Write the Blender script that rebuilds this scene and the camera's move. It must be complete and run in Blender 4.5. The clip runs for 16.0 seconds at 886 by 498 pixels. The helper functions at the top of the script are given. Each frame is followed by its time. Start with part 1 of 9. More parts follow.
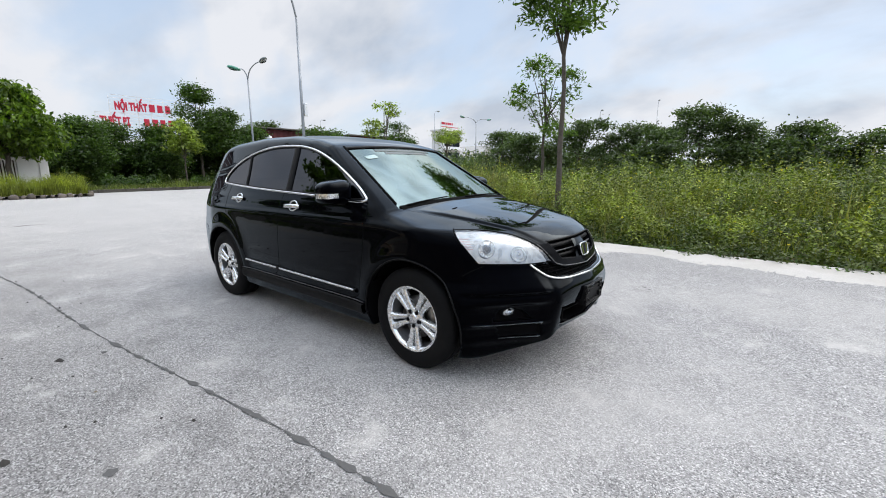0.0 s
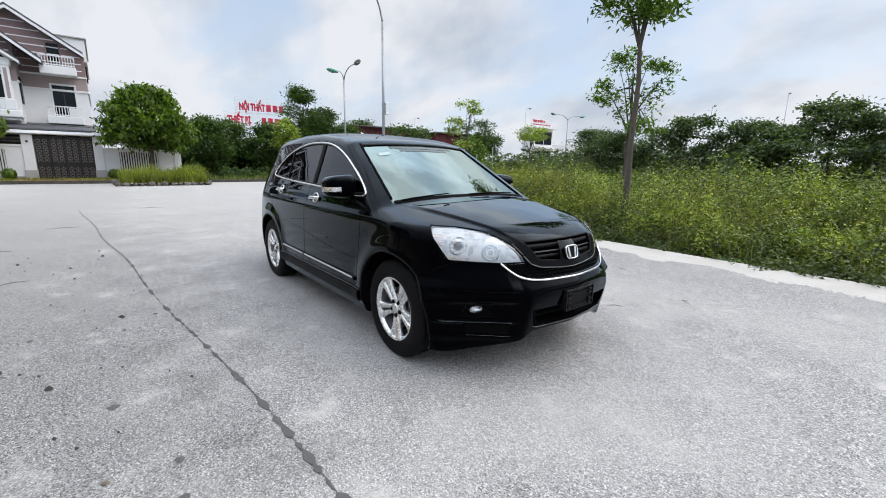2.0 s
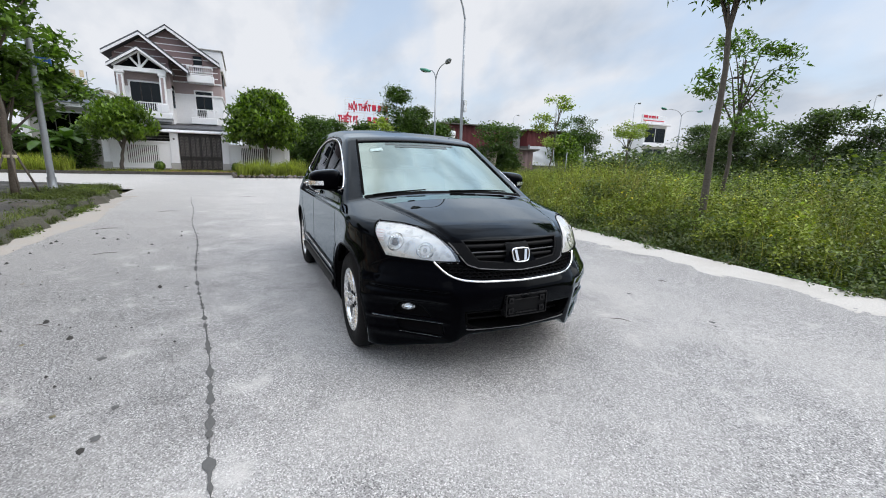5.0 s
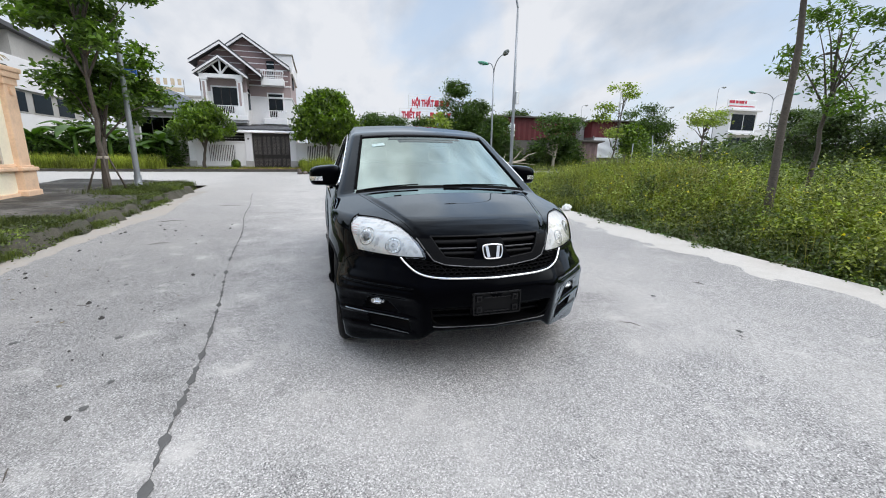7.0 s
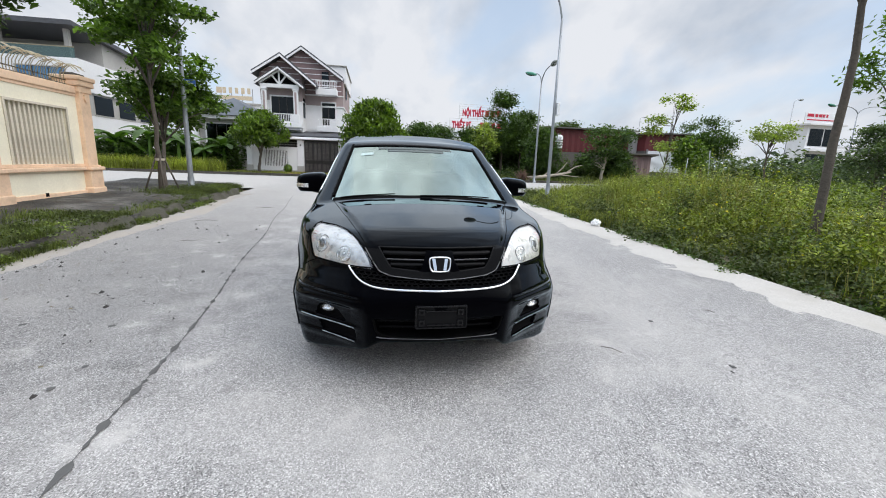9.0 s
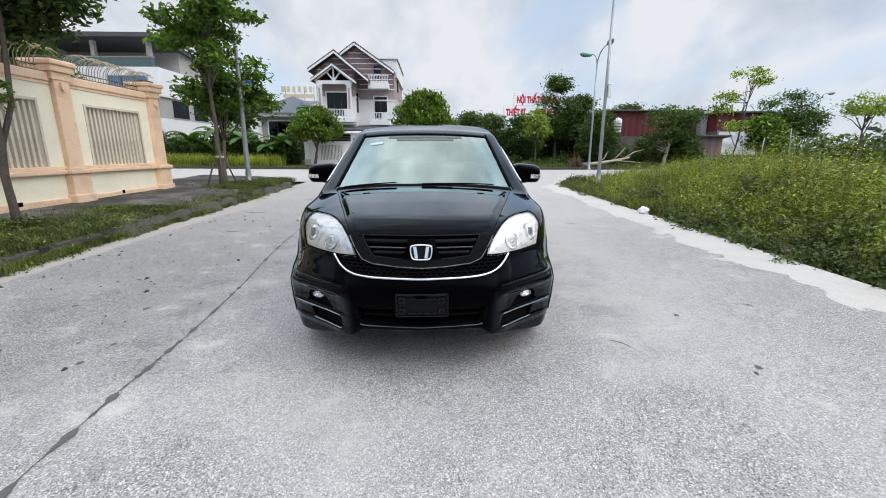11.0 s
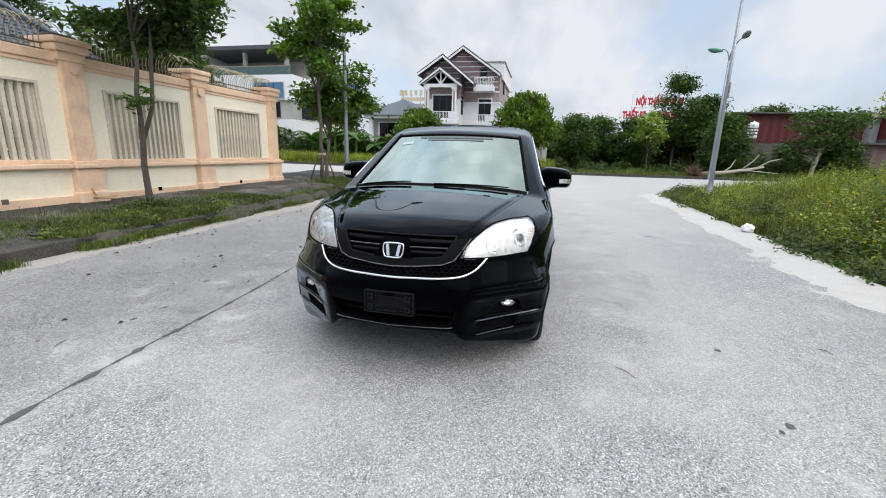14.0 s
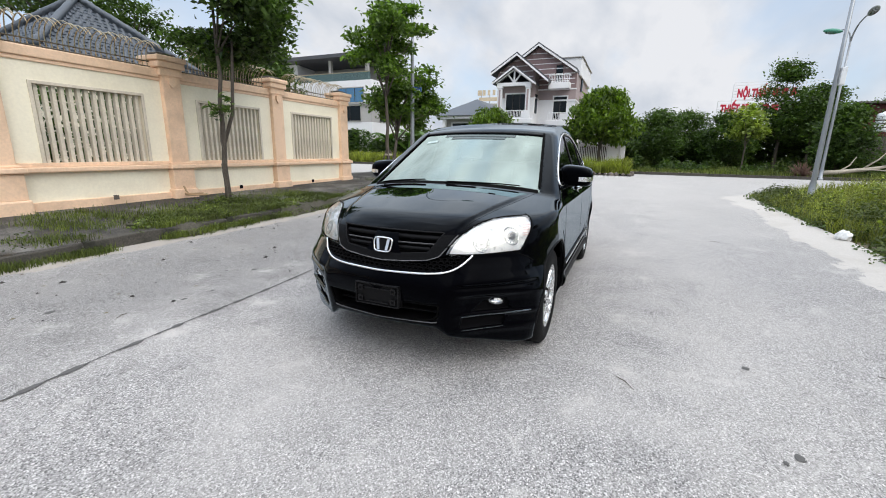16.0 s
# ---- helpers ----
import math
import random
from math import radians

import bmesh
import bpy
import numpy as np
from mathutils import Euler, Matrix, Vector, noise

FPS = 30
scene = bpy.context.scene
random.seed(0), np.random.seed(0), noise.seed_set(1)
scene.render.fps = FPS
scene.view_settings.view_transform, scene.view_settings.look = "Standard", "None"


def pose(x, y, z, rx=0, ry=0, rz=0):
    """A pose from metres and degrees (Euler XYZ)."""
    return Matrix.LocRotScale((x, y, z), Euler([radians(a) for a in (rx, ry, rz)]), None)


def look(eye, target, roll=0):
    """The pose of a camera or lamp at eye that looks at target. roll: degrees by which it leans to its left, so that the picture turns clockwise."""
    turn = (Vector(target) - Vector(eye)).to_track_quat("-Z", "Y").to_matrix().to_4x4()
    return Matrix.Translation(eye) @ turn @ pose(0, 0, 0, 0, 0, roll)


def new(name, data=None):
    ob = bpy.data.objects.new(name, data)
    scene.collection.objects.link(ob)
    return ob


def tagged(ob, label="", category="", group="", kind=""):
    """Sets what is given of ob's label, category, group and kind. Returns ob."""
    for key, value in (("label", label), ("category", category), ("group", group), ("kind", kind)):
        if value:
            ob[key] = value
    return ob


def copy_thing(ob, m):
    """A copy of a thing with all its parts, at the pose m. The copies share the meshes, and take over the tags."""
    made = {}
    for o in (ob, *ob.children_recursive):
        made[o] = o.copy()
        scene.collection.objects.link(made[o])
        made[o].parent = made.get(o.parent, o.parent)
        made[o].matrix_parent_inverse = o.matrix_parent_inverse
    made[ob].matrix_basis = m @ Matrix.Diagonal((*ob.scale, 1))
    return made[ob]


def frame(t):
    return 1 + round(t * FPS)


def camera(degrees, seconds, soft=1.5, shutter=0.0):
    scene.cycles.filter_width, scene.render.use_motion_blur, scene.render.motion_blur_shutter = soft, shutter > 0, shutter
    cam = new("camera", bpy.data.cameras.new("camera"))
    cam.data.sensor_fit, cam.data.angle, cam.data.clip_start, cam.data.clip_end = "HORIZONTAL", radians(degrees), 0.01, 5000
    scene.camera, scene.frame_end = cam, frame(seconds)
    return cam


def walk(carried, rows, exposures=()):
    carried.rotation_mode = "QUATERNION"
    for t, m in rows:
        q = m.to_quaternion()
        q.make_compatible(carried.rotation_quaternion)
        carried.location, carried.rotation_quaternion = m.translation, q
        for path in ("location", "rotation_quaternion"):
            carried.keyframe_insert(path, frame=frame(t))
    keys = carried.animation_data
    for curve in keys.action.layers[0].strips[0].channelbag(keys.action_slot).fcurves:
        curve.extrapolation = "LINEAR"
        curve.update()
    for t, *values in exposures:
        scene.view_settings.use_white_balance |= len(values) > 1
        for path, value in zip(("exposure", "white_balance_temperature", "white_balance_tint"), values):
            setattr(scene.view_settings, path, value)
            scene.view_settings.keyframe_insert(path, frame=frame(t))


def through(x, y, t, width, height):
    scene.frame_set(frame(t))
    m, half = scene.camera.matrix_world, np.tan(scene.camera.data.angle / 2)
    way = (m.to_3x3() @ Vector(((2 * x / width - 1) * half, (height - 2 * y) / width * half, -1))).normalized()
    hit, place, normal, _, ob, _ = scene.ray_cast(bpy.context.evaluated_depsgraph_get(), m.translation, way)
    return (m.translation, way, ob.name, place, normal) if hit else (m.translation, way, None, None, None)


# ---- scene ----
cam = camera(93.6, 16.0, 1.0)
PATH = [
    (0, (3.134, -2.788, 1.331), (1.902, -1.259, 0.95), -0.2),
    (0.5, (3.351, -2.698, 1.332), (2.027, -1.245, 0.96), -0.6),
    (1, (3.486, -2.606, 1.335), (2.091, -1.223, 0.958), -0.4),
    (1.5, (3.595, -2.458, 1.336), (2.135, -1.146, 0.951), 0.1),
    (2, (3.686, -2.347, 1.333), (2.16, -1.115, 0.939), 0.9),
    (2.5, (3.856, -2.227, 1.345), (2.274, -1.071, 0.946), 1.5),
    (3, (3.947, -2.101, 1.333), (2.327, -0.997, 0.94), 1.8),
    (3.5, (3.997, -1.949, 1.342), (2.334, -0.904, 0.962), 1.8),
    (4, (4.076, -1.817, 1.342), (2.375, -0.838, 0.956), 1.9),
    (6.5, (4.313, -1.072, 1.346), (2.464, -0.458, 0.897), 0.6),
    (7, (4.351, -0.956, 1.349), (2.479, -0.409, 0.904), 0.6),
    (7.5, (4.341, -0.784, 1.346), (2.449, -0.282, 0.936), 1.2),
    (8, (4.323, -0.661, 1.358), (2.416, -0.205, 0.963), 1.8),
    (8.5, (4.393, -0.49, 1.365), (2.47, -0.108, 0.967), 1.8),
    (9, (4.45, -0.373, 1.373), (2.518, -0.051, 0.965), 2.0),
    (11.5, (4.452, 0.185, 1.353), (2.505, 0.16, 0.896), -0.1),
    (12, (4.424, 0.303, 1.355), (2.478, 0.205, 0.905), 0.1),
    (12.5, (4.36, 0.413, 1.36), (2.418, 0.238, 0.917), 0.4),
    (13, (4.359, 0.54, 1.362), (2.428, 0.27, 0.914), 0.3),
    (13.5, (4.371, 0.696, 1.357), (2.461, 0.33, 0.89), 0.5),
    (14, (4.347, 0.808, 1.349), (2.449, 0.369, 0.896), 1.6),
    (14.5, (4.256, 0.93, 1.348), (2.382, 0.392, 0.901), 2.2),
    (15, (4.22, 1.02, 1.342), (2.38, 0.386, 0.883), 1.6),
    (15.5, (4.219, 1.211, 1.344), (2.414, 0.495, 0.865), 0.7),
    (16, (4.226, 1.316, 1.346), (2.444, 0.534, 0.886), 1.0),
]
walk(cam, [(t, look(eye, target, roll)) for t, eye, target, roll in PATH],
     [(0, 0.12, 6650, 10.5), (9, 0.09, 6650, 10), (12.5, 0.10, 6600, 10), (16, 0.11, 6750, 10.5)])

# ---------------------------------------------------------------- daylight under thin, broken cloud
SUN_UP, SUN_ROUND = 48.0, 35.0
world = bpy.data.worlds.new("sky")
scene.world = world
world.use_nodes = True
W = world.node_tree
W.nodes.clear()


def wnode(kind, **inputs):
    n = W.nodes.new(kind)
    for k, v in inputs.items():
        n.inputs[k.replace("_", " ")].default_value = v
    return n


w_out = wnode("ShaderNodeOutputWorld")
w_bg = wnode("ShaderNodeBackground", Strength=1.0)
w_sky = wnode("ShaderNodeTexSky")
w_sky.sky_type = "NISHITA"
w_sky.sun_disc = False
w_sky.sun_elevation, w_sky.sun_rotation = radians(SUN_UP), radians(SUN_ROUND)
w_sky.air_density, w_sky.dust_density, w_sky.ozone_density = 1.0, 1.5, 1.5
w_co = wnode("ShaderNodeTexCoord")
w_sep = wnode("ShaderNodeSeparateXYZ")
W.links.new(w_co.outputs["Generated"], w_sep.inputs[0])
# clouds lie on a flat layer: divide the direction by its height
w_h = wnode("ShaderNodeMath")
w_h.operation = "MAXIMUM"
w_h.inputs[1].default_value = 0.0
W.links.new(w_sep.outputs["Z"], w_h.inputs[0])
w_add = wnode("ShaderNodeMath")
w_add.operation = "ADD"
w_add.inputs[1].default_value = 0.55
W.links.new(w_h.outputs[0], w_add.inputs[0])
w_div = wnode("ShaderNodeVectorMath")
w_div.operation = "DIVIDE"
W.links.new(w_co.outputs["Generated"], w_div.inputs[0])
W.links.new(w_add.outputs[0], w_div.inputs[1])
w_map = wnode("ShaderNodeMapping")
w_map.inputs["Scale"].default_value = (0.9, 1.35, 0.5)
w_map.inputs["Rotation"].default_value = (0, 0, 0.7)
w_map.inputs["Location"].default_value = (1.3, 0.4, 0.0)
W.links.new(w_div.outputs[0], w_map.inputs[0])
w_n1 = wnode("ShaderNodeTexNoise", Scale=2.2, Detail=7.0, Roughness=0.50, Distortion=0.25)
W.links.new(w_map.outputs[0], w_n1.inputs["Vector"])
w_mask = wnode("ShaderNodeValToRGB")
w_mask.color_ramp.elements[0].position, w_mask.color_ramp.elements[0].color = 0.38, (0.15, 0.15, 0.15, 1)
w_mask.color_ramp.elements[1].position, w_mask.color_ramp.elements[1].color = 0.56, (1, 1, 1, 1)
W.links.new(w_n1.outputs["Fac"], w_mask.inputs[0])
w_n2 = wnode("ShaderNodeTexNoise", Scale=3.6, Detail=6.0, Roughness=0.5)
W.links.new(w_map.outputs[0], w_n2.inputs["Vector"])
w_cloud = wnode("ShaderNodeValToRGB")
w_cloud.color_ramp.elements[0].position, w_cloud.color_ramp.elements[0].color = 0.34, (0.48, 0.548, 0.652, 1)
w_cloud.color_ramp.elements[1].position, w_cloud.color_ramp.elements[1].color = 0.60, (0.745, 0.78, 0.842, 1)
W.links.new(w_n2.outputs["Fac"], w_cloud.inputs[0])
w_blue = wnode("ShaderNodeVectorMath")
w_blue.operation = "MULTIPLY_ADD"
w_blue.inputs[1].default_value = (0.06, 0.06, 0.06)
w_blue.inputs[2].default_value = (0.37, 0.455, 0.57)
W.links.new(w_sky.outputs[0], w_blue.inputs[0])
w_mix = wnode("ShaderNodeMix")
w_mix.data_type = "RGBA"
W.links.new(w_mask.outputs[0], w_mix.inputs["Factor"])
W.links.new(w_blue.outputs[0], w_mix.inputs["A"])
W.links.new(w_cloud.outputs[0], w_mix.inputs["B"])
# an overcast sky is about twice as bright overhead as near the horizon
w_gain = wnode("ShaderNodeMapRange")
for key, value in (("From Min", 0.34), ("From Max", 0.72), ("To Min", 1.0), ("To Max", 2.6)):
    w_gain.inputs[key].default_value = value
W.links.new(w_h.outputs[0], w_gain.inputs["Value"])
# the cloud layer overhead is lumpy, with darker bellies
w_n3 = wnode("ShaderNodeTexNoise", Scale=7.0, Detail=4.0, Roughness=0.5, Distortion=0.2)
w_flat = wnode("ShaderNodeMapping")
w_flat.inputs["Scale"].default_value = (2.0, 0.75, 1.0)
W.links.new(w_div.outputs[0], w_flat.inputs[0])
W.links.new(w_flat.outputs[0], w_n3.inputs["Vector"])
w_lump = wnode("ShaderNodeMapRange")
for key, value in (("From Min", 0.36), ("From Max", 0.62), ("To Min", 0.66), ("To Max", 1.16)):
    w_lump.inputs[key].default_value = value
W.links.new(w_n3.outputs["Fac"], w_lump.inputs["Value"])
w_where = wnode("ShaderNodeMapRange")
for key, value in (("From Min", 0.45), ("From Max", 0.75)):
    w_where.inputs[key].default_value = value
W.links.new(w_h.outputs[0], w_where.inputs["Value"])
w_lumpy = wnode("ShaderNodeMix")
w_lumpy.data_type = "FLOAT"
w_lumpy.inputs["A"].default_value = 1.0
W.links.new(w_where.outputs[0], w_lumpy.inputs["Factor"])
W.links.new(w_lump.outputs[0], w_lumpy.inputs["B"])
w_both = wnode("ShaderNodeMath")
w_both.operation = "MULTIPLY"
W.links.new(w_gain.outputs[0], w_both.inputs[0])
W.links.new(w_lumpy.outputs["Result"], w_both.inputs[1])
w_mul = wnode("ShaderNodeVectorMath")
w_mul.operation = "SCALE"
W.links.new(w_mix.outputs["Result"], w_mul.inputs[0])
W.links.new(w_both.outputs[0], w_mul.inputs["Scale"])
W.links.new(w_mul.outputs[0], w_bg.inputs["Color"])
W.links.new(w_bg.outputs[0], w_out.inputs[0])

sun = bpy.data.lights.new("sun", "SUN")
sun.energy, sun.angle, sun.color = 1.5, radians(60), (1.0, 0.95, 0.87)
sun_ob = new("sun", sun)
away = Vector((math.sin(radians(SUN_ROUND)) * math.cos(radians(SUN_UP)), math.cos(radians(SUN_ROUND)) * math.cos(radians(SUN_UP)), math.sin(radians(SUN_UP))))
sun_ob.matrix_world = look(away * 60, (0, 0, 0))

# ---------------------------------------------------------------- materials
def material(name):
    m = bpy.data.materials.new(name)
    m.use_nodes = True
    t = m.node_tree
    return m, t, t.nodes["Principled BSDF"]


def tex(t, kind, scale, **inputs):
    n = t.nodes.new(kind)
    co = t.nodes.get("co") or t.nodes.new("ShaderNodeTexCoord")
    co.name = "co"
    t.links.new(co.outputs["Object"], n.inputs["Vector"])
    n.inputs["Scale"].default_value = scale
    for k, v in inputs.items():
        n.inputs[k].default_value = v
    return n


def ramp(t, source, stops):
    r = t.nodes.new("ShaderNodeValToRGB")
    e = r.color_ramp.elements
    while len(e) < len(stops):
        e.new(0.5)
    for el, (p, c) in zip(e, stops):
        el.position, el.color = p, (*c, 1) if len(c) == 3 else c
    t.links.new(source, r.inputs[0])
    return r.outputs[0]


def mix(t, kind, a, b, fac):
    n = t.nodes.new("ShaderNodeMix")
    n.data_type, n.blend_type = "RGBA", kind
    for key, v in (("A", a), ("B", b), ("Factor", fac)):
        if isinstance(v, (int, float)):
            n.inputs[key].default_value = v
        elif isinstance(v, tuple):
            n.inputs[key].default_value = (*v, 1)
        else:
            t.links.new(v, n.inputs[key])
    return n.outputs["Result"]


def grey(v):
    return (v, v, v)


def bump(t, b, source, strength, distance):
    n = t.nodes.new("ShaderNodeBump")
    n.inputs["Strength"].default_value, n.inputs["Distance"].default_value = strength, distance
    t.links.new(source, n.inputs["Height"])
    t.links.new(n.outputs[0], b.inputs["Normal"])


def surface(name, colour, rough=0.6, metal=0.0, fine=40.0, coarse=1.2, vary=0.18, stain=0.25, dirt=None, relief=0.25, depth=0.004, coat=0.0, spread=0.0, spec=0.5):
    """A worn surface: colour varied by fine grain and by large stains, with relief."""
    m, t, b = material(name)
    g = tex(t, "ShaderNodeTexNoise", fine, Detail=6.0, Roughness=0.6)
    s = tex(t, "ShaderNodeTexNoise", coarse, Detail=5.0, Roughness=0.62)
    dirt = dirt or tuple(0.55 * c for c in colour)
    c = mix(t, "MIX", tuple(x * (1 - vary) for x in colour), tuple(min(1, x * (1 + vary)) for x in colour), ramp(t, g.outputs["Fac"], [(0.3, grey(0)), (0.7, grey(1))]))
    mask = ramp(t, s.outputs["Fac"], [(0.48, grey(0)), (0.75, grey(stain))])
    c = mix(t, "MIX", c, dirt, mask)
    if spread:
        info = t.nodes.new("ShaderNodeObjectInfo")
        c = mix(t, "MULTIPLY", c, ramp(t, info.outputs["Random"], [(0, grey(1 - spread)), (1, grey(1.0))]), 1.0)
    t.links.new(c, b.inputs["Base Color"])
    r = ramp(t, g.outputs["Fac"], [(0.3, grey(max(0.02, rough - 0.08))), (0.7, grey(min(1, rough + 0.08)))])
    t.links.new(r, b.inputs["Roughness"])
    b.inputs["Metallic"].default_value = metal
    b.inputs["Coat Weight"].default_value = coat
    b.inputs["Specular IOR Level"].default_value = spec
    if relief:
        bump(t, b, g.outputs["Fac"], relief, depth)
    return m


def foliage(name, dark, light, gloss=0.45, through=0.35, clump=0.0, patch=0.0):
    """Leaves: each one its own tone, with light shining through."""
    m, t, b = material(name)
    geo = t.nodes.new("ShaderNodeNewGeometry")
    n = tex(t, "ShaderNodeTexNoise", 0.9, Detail=3.0)
    c = ramp(t, geo.outputs["Random Per Island"], [(0.0, dark), (0.75, light), (1.0, tuple(min(1, x * 1.35) for x in light))])
    c = mix(t, "MULTIPLY", c, ramp(t, n.outputs["Fac"], [(0.35, (0.58, 0.56, 0.60)), (0.65, (1.15, 1.10, 1.0))]), 1.0)
    if patch:
        mid = tuple((x + y) / 2 for x, y in zip(dark, light))
        wide = tex(t, "ShaderNodeTexNoise", 1.6, Detail=4.0, Roughness=0.65)
        hue = ramp(t, wide.outputs["Fac"], [(0.36, dark), (0.47, mid), (0.56, light), (0.68, tuple(min(1, x * 1.2) for x in light))])
        c = mix(t, "MIX", c, hue, patch)
    if clump:
        k = tex(t, "ShaderNodeTexNoise", 2.4, Detail=4.0, Roughness=0.6)
        c = mix(t, "MULTIPLY", c, ramp(t, k.outputs["Fac"], [(0.38, (0.42, 0.40, 0.42)), (0.50, (0.95, 0.95, 0.9)), (0.66, (1.25, 1.18, 1.0))]), clump)
    t.links.new(c, b.inputs["Base Color"])
    b.inputs["Roughness"].default_value = gloss
    b.inputs["Specular IOR Level"].default_value = 0.35
    tr = t.nodes.new("ShaderNodeBsdfTranslucent")
    t.links.new(mix(t, "MULTIPLY", c, (1.3, 1.5, 0.5), 1.0), tr.inputs["Color"])
    mx = t.nodes.new("ShaderNodeMixShader")
    mx.inputs[0].default_value = through
    t.links.new(b.outputs[0], mx.inputs[1])
    t.links.new(tr.outputs[0], mx.inputs[2])
    t.links.new(mx.outputs[0], t.nodes["Material Output"].inputs["Surface"])
    return m


def glass(name, tint, clear, mirror, rough=0.0):
    """Coated glass: a tinted see-through share and a mirror share."""
    m, t, b = material(name)
    t.nodes.remove(b)
    see = t.nodes.new("ShaderNodeBsdfTransparent")
    see.inputs[0].default_value = (*[c * clear for c in tint], 1)
    gloss = t.nodes.new("ShaderNodeBsdfGlossy")
    gloss.inputs["Color"].default_value = (*tint, 1)
    n = tex(t, "ShaderNodeTexNoise", 7.0, Detail=2.0)
    gloss.inputs["Roughness"].default_value = rough
    lw = t.nodes.new("ShaderNodeFresnel")
    lw.inputs["IOR"].default_value = 1.5
    add = t.nodes.new("ShaderNodeMath")
    add.operation, add.use_clamp = "ADD", True
    t.links.new(lw.outputs[0], add.inputs[0])
    add.inputs[1].default_value = mirror
    mx = t.nodes.new("ShaderNodeMixShader")
    t.links.new(add.outputs[0], mx.inputs[0])
    t.links.new(see.outputs[0], mx.inputs[1])
    t.links.new(gloss.outputs[0], mx.inputs[2])
    t.links.new(mx.outputs[0], t.nodes["Material Output"].inputs["Surface"])
    return m


def road_material():
    m, t, b = material("pale chip seal")
    chips = tex(t, "ShaderNodeTexVoronoi", 165.0, Randomness=1.0)
    small = tex(t, "ShaderNodeTexNoise", 130.0, Detail=4.0, Roughness=0.7)
    cloud = tex(t, "ShaderNodeTexNoise", 0.55, Detail=6.0, Roughness=0.6)
    patch = tex(t, "ShaderNodeTexNoise", 2.3, Detail=5.0, Roughness=0.65)
    tone = t.nodes.new("ShaderNodeSeparateColor")
    t.links.new(chips.outputs["Color"], tone.inputs[0])
    c = ramp(t, tone.outputs[0], [(0.0, (0.08, 0.08, 0.08)), (0.25, (0.26, 0.255, 0.255)), (0.75, (0.41, 0.405, 0.40)), (1.0, (0.74, 0.735, 0.73))])
    c = mix(t, "MULTIPLY", c, ramp(t, small.outputs["Fac"], [(0.34, grey(0.36)), (0.54, grey(1.06))]), 0.85)
    c = mix(t, "MIX", c, (0.47, 0.46, 0.445), ramp(t, cloud.outputs["Fac"], [(0.46, grey(0)), (0.72, grey(0.55))]))
    c = mix(t, "MIX", c, (0.55, 0.54, 0.52), ramp(t, patch.outputs["Fac"], [(0.58, grey(0)), (0.70, grey(0.6))]))
    c = mix(t, "MULTIPLY", c, ramp(t, patch.outputs["Fac"], [(0.28, grey(0.78)), (0.45, grey(1))]), 0.8)
    co = t.nodes["co"]
    xyz = t.nodes.new("ShaderNodeSeparateXYZ")
    t.links.new(co.outputs["Object"], xyz.inputs[0])
    away = t.nodes.new("ShaderNodeMath")
    away.operation = "ADD"
    t.links.new(xyz.outputs["Y"], away.inputs[0])
    wobble = t.nodes.new("ShaderNodeMath")
    wobble.operation = "MULTIPLY"
    wobble.inputs[1].default_value = 3.0
    t.links.new(patch.outputs["Fac"], wobble.inputs[0])
    t.links.new(wobble.outputs[0], away.inputs[1])
    # pale dust washed along both edges
    scaled = t.nodes.new("ShaderNodeMapRange")
    scaled.inputs["From Min"].default_value, scaled.inputs["From Max"].default_value = -5.0, 6.0
    t.links.new(away.outputs[0], scaled.inputs["Value"])
    dust = ramp(t, scaled.outputs[0], [(0.08, grey(0.55)), (0.20, grey(0.0)), (0.70, grey(0.0)), (0.78, grey(0.28)), (0.86, grey(0.05))])
    c = mix(t, "MIX", c, (0.50, 0.49, 0.465), dust)
    # a lane worn darker and smoother beside the kerb
    c = mix(t, "MULTIPLY", c, ramp(t, scaled.outputs[0], [(0.15, grey(0.95)), (0.24, grey(0.70)), (0.37, grey(0.72)), (0.46, grey(1.0)), (0.80, grey(1.0)), (0.90, grey(0.92))]), 0.9)
    # mixed towards pale grey from x = 0 down to x = -9
    far_pale = t.nodes.new("ShaderNodeMapRange")
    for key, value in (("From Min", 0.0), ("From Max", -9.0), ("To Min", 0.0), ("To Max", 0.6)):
        far_pale.inputs[key].default_value = value
    t.links.new(xyz.outputs["X"], far_pale.inputs["Value"])
    c = mix(t, "MIX", c, (0.49, 0.48, 0.465), far_pale.outputs[0])
    c = mix(t, "MULTIPLY", c, (1.0, 0.982, 0.965), 1.0)
    t.links.new(c, b.inputs["Base Color"])
    b.inputs["Roughness"].default_value = 0.82
    h = mix(t, "ADD", tone.outputs[0], small.outputs["Fac"], 0.7)
    bump(t, b, h, 0.7, 0.006)
    return m


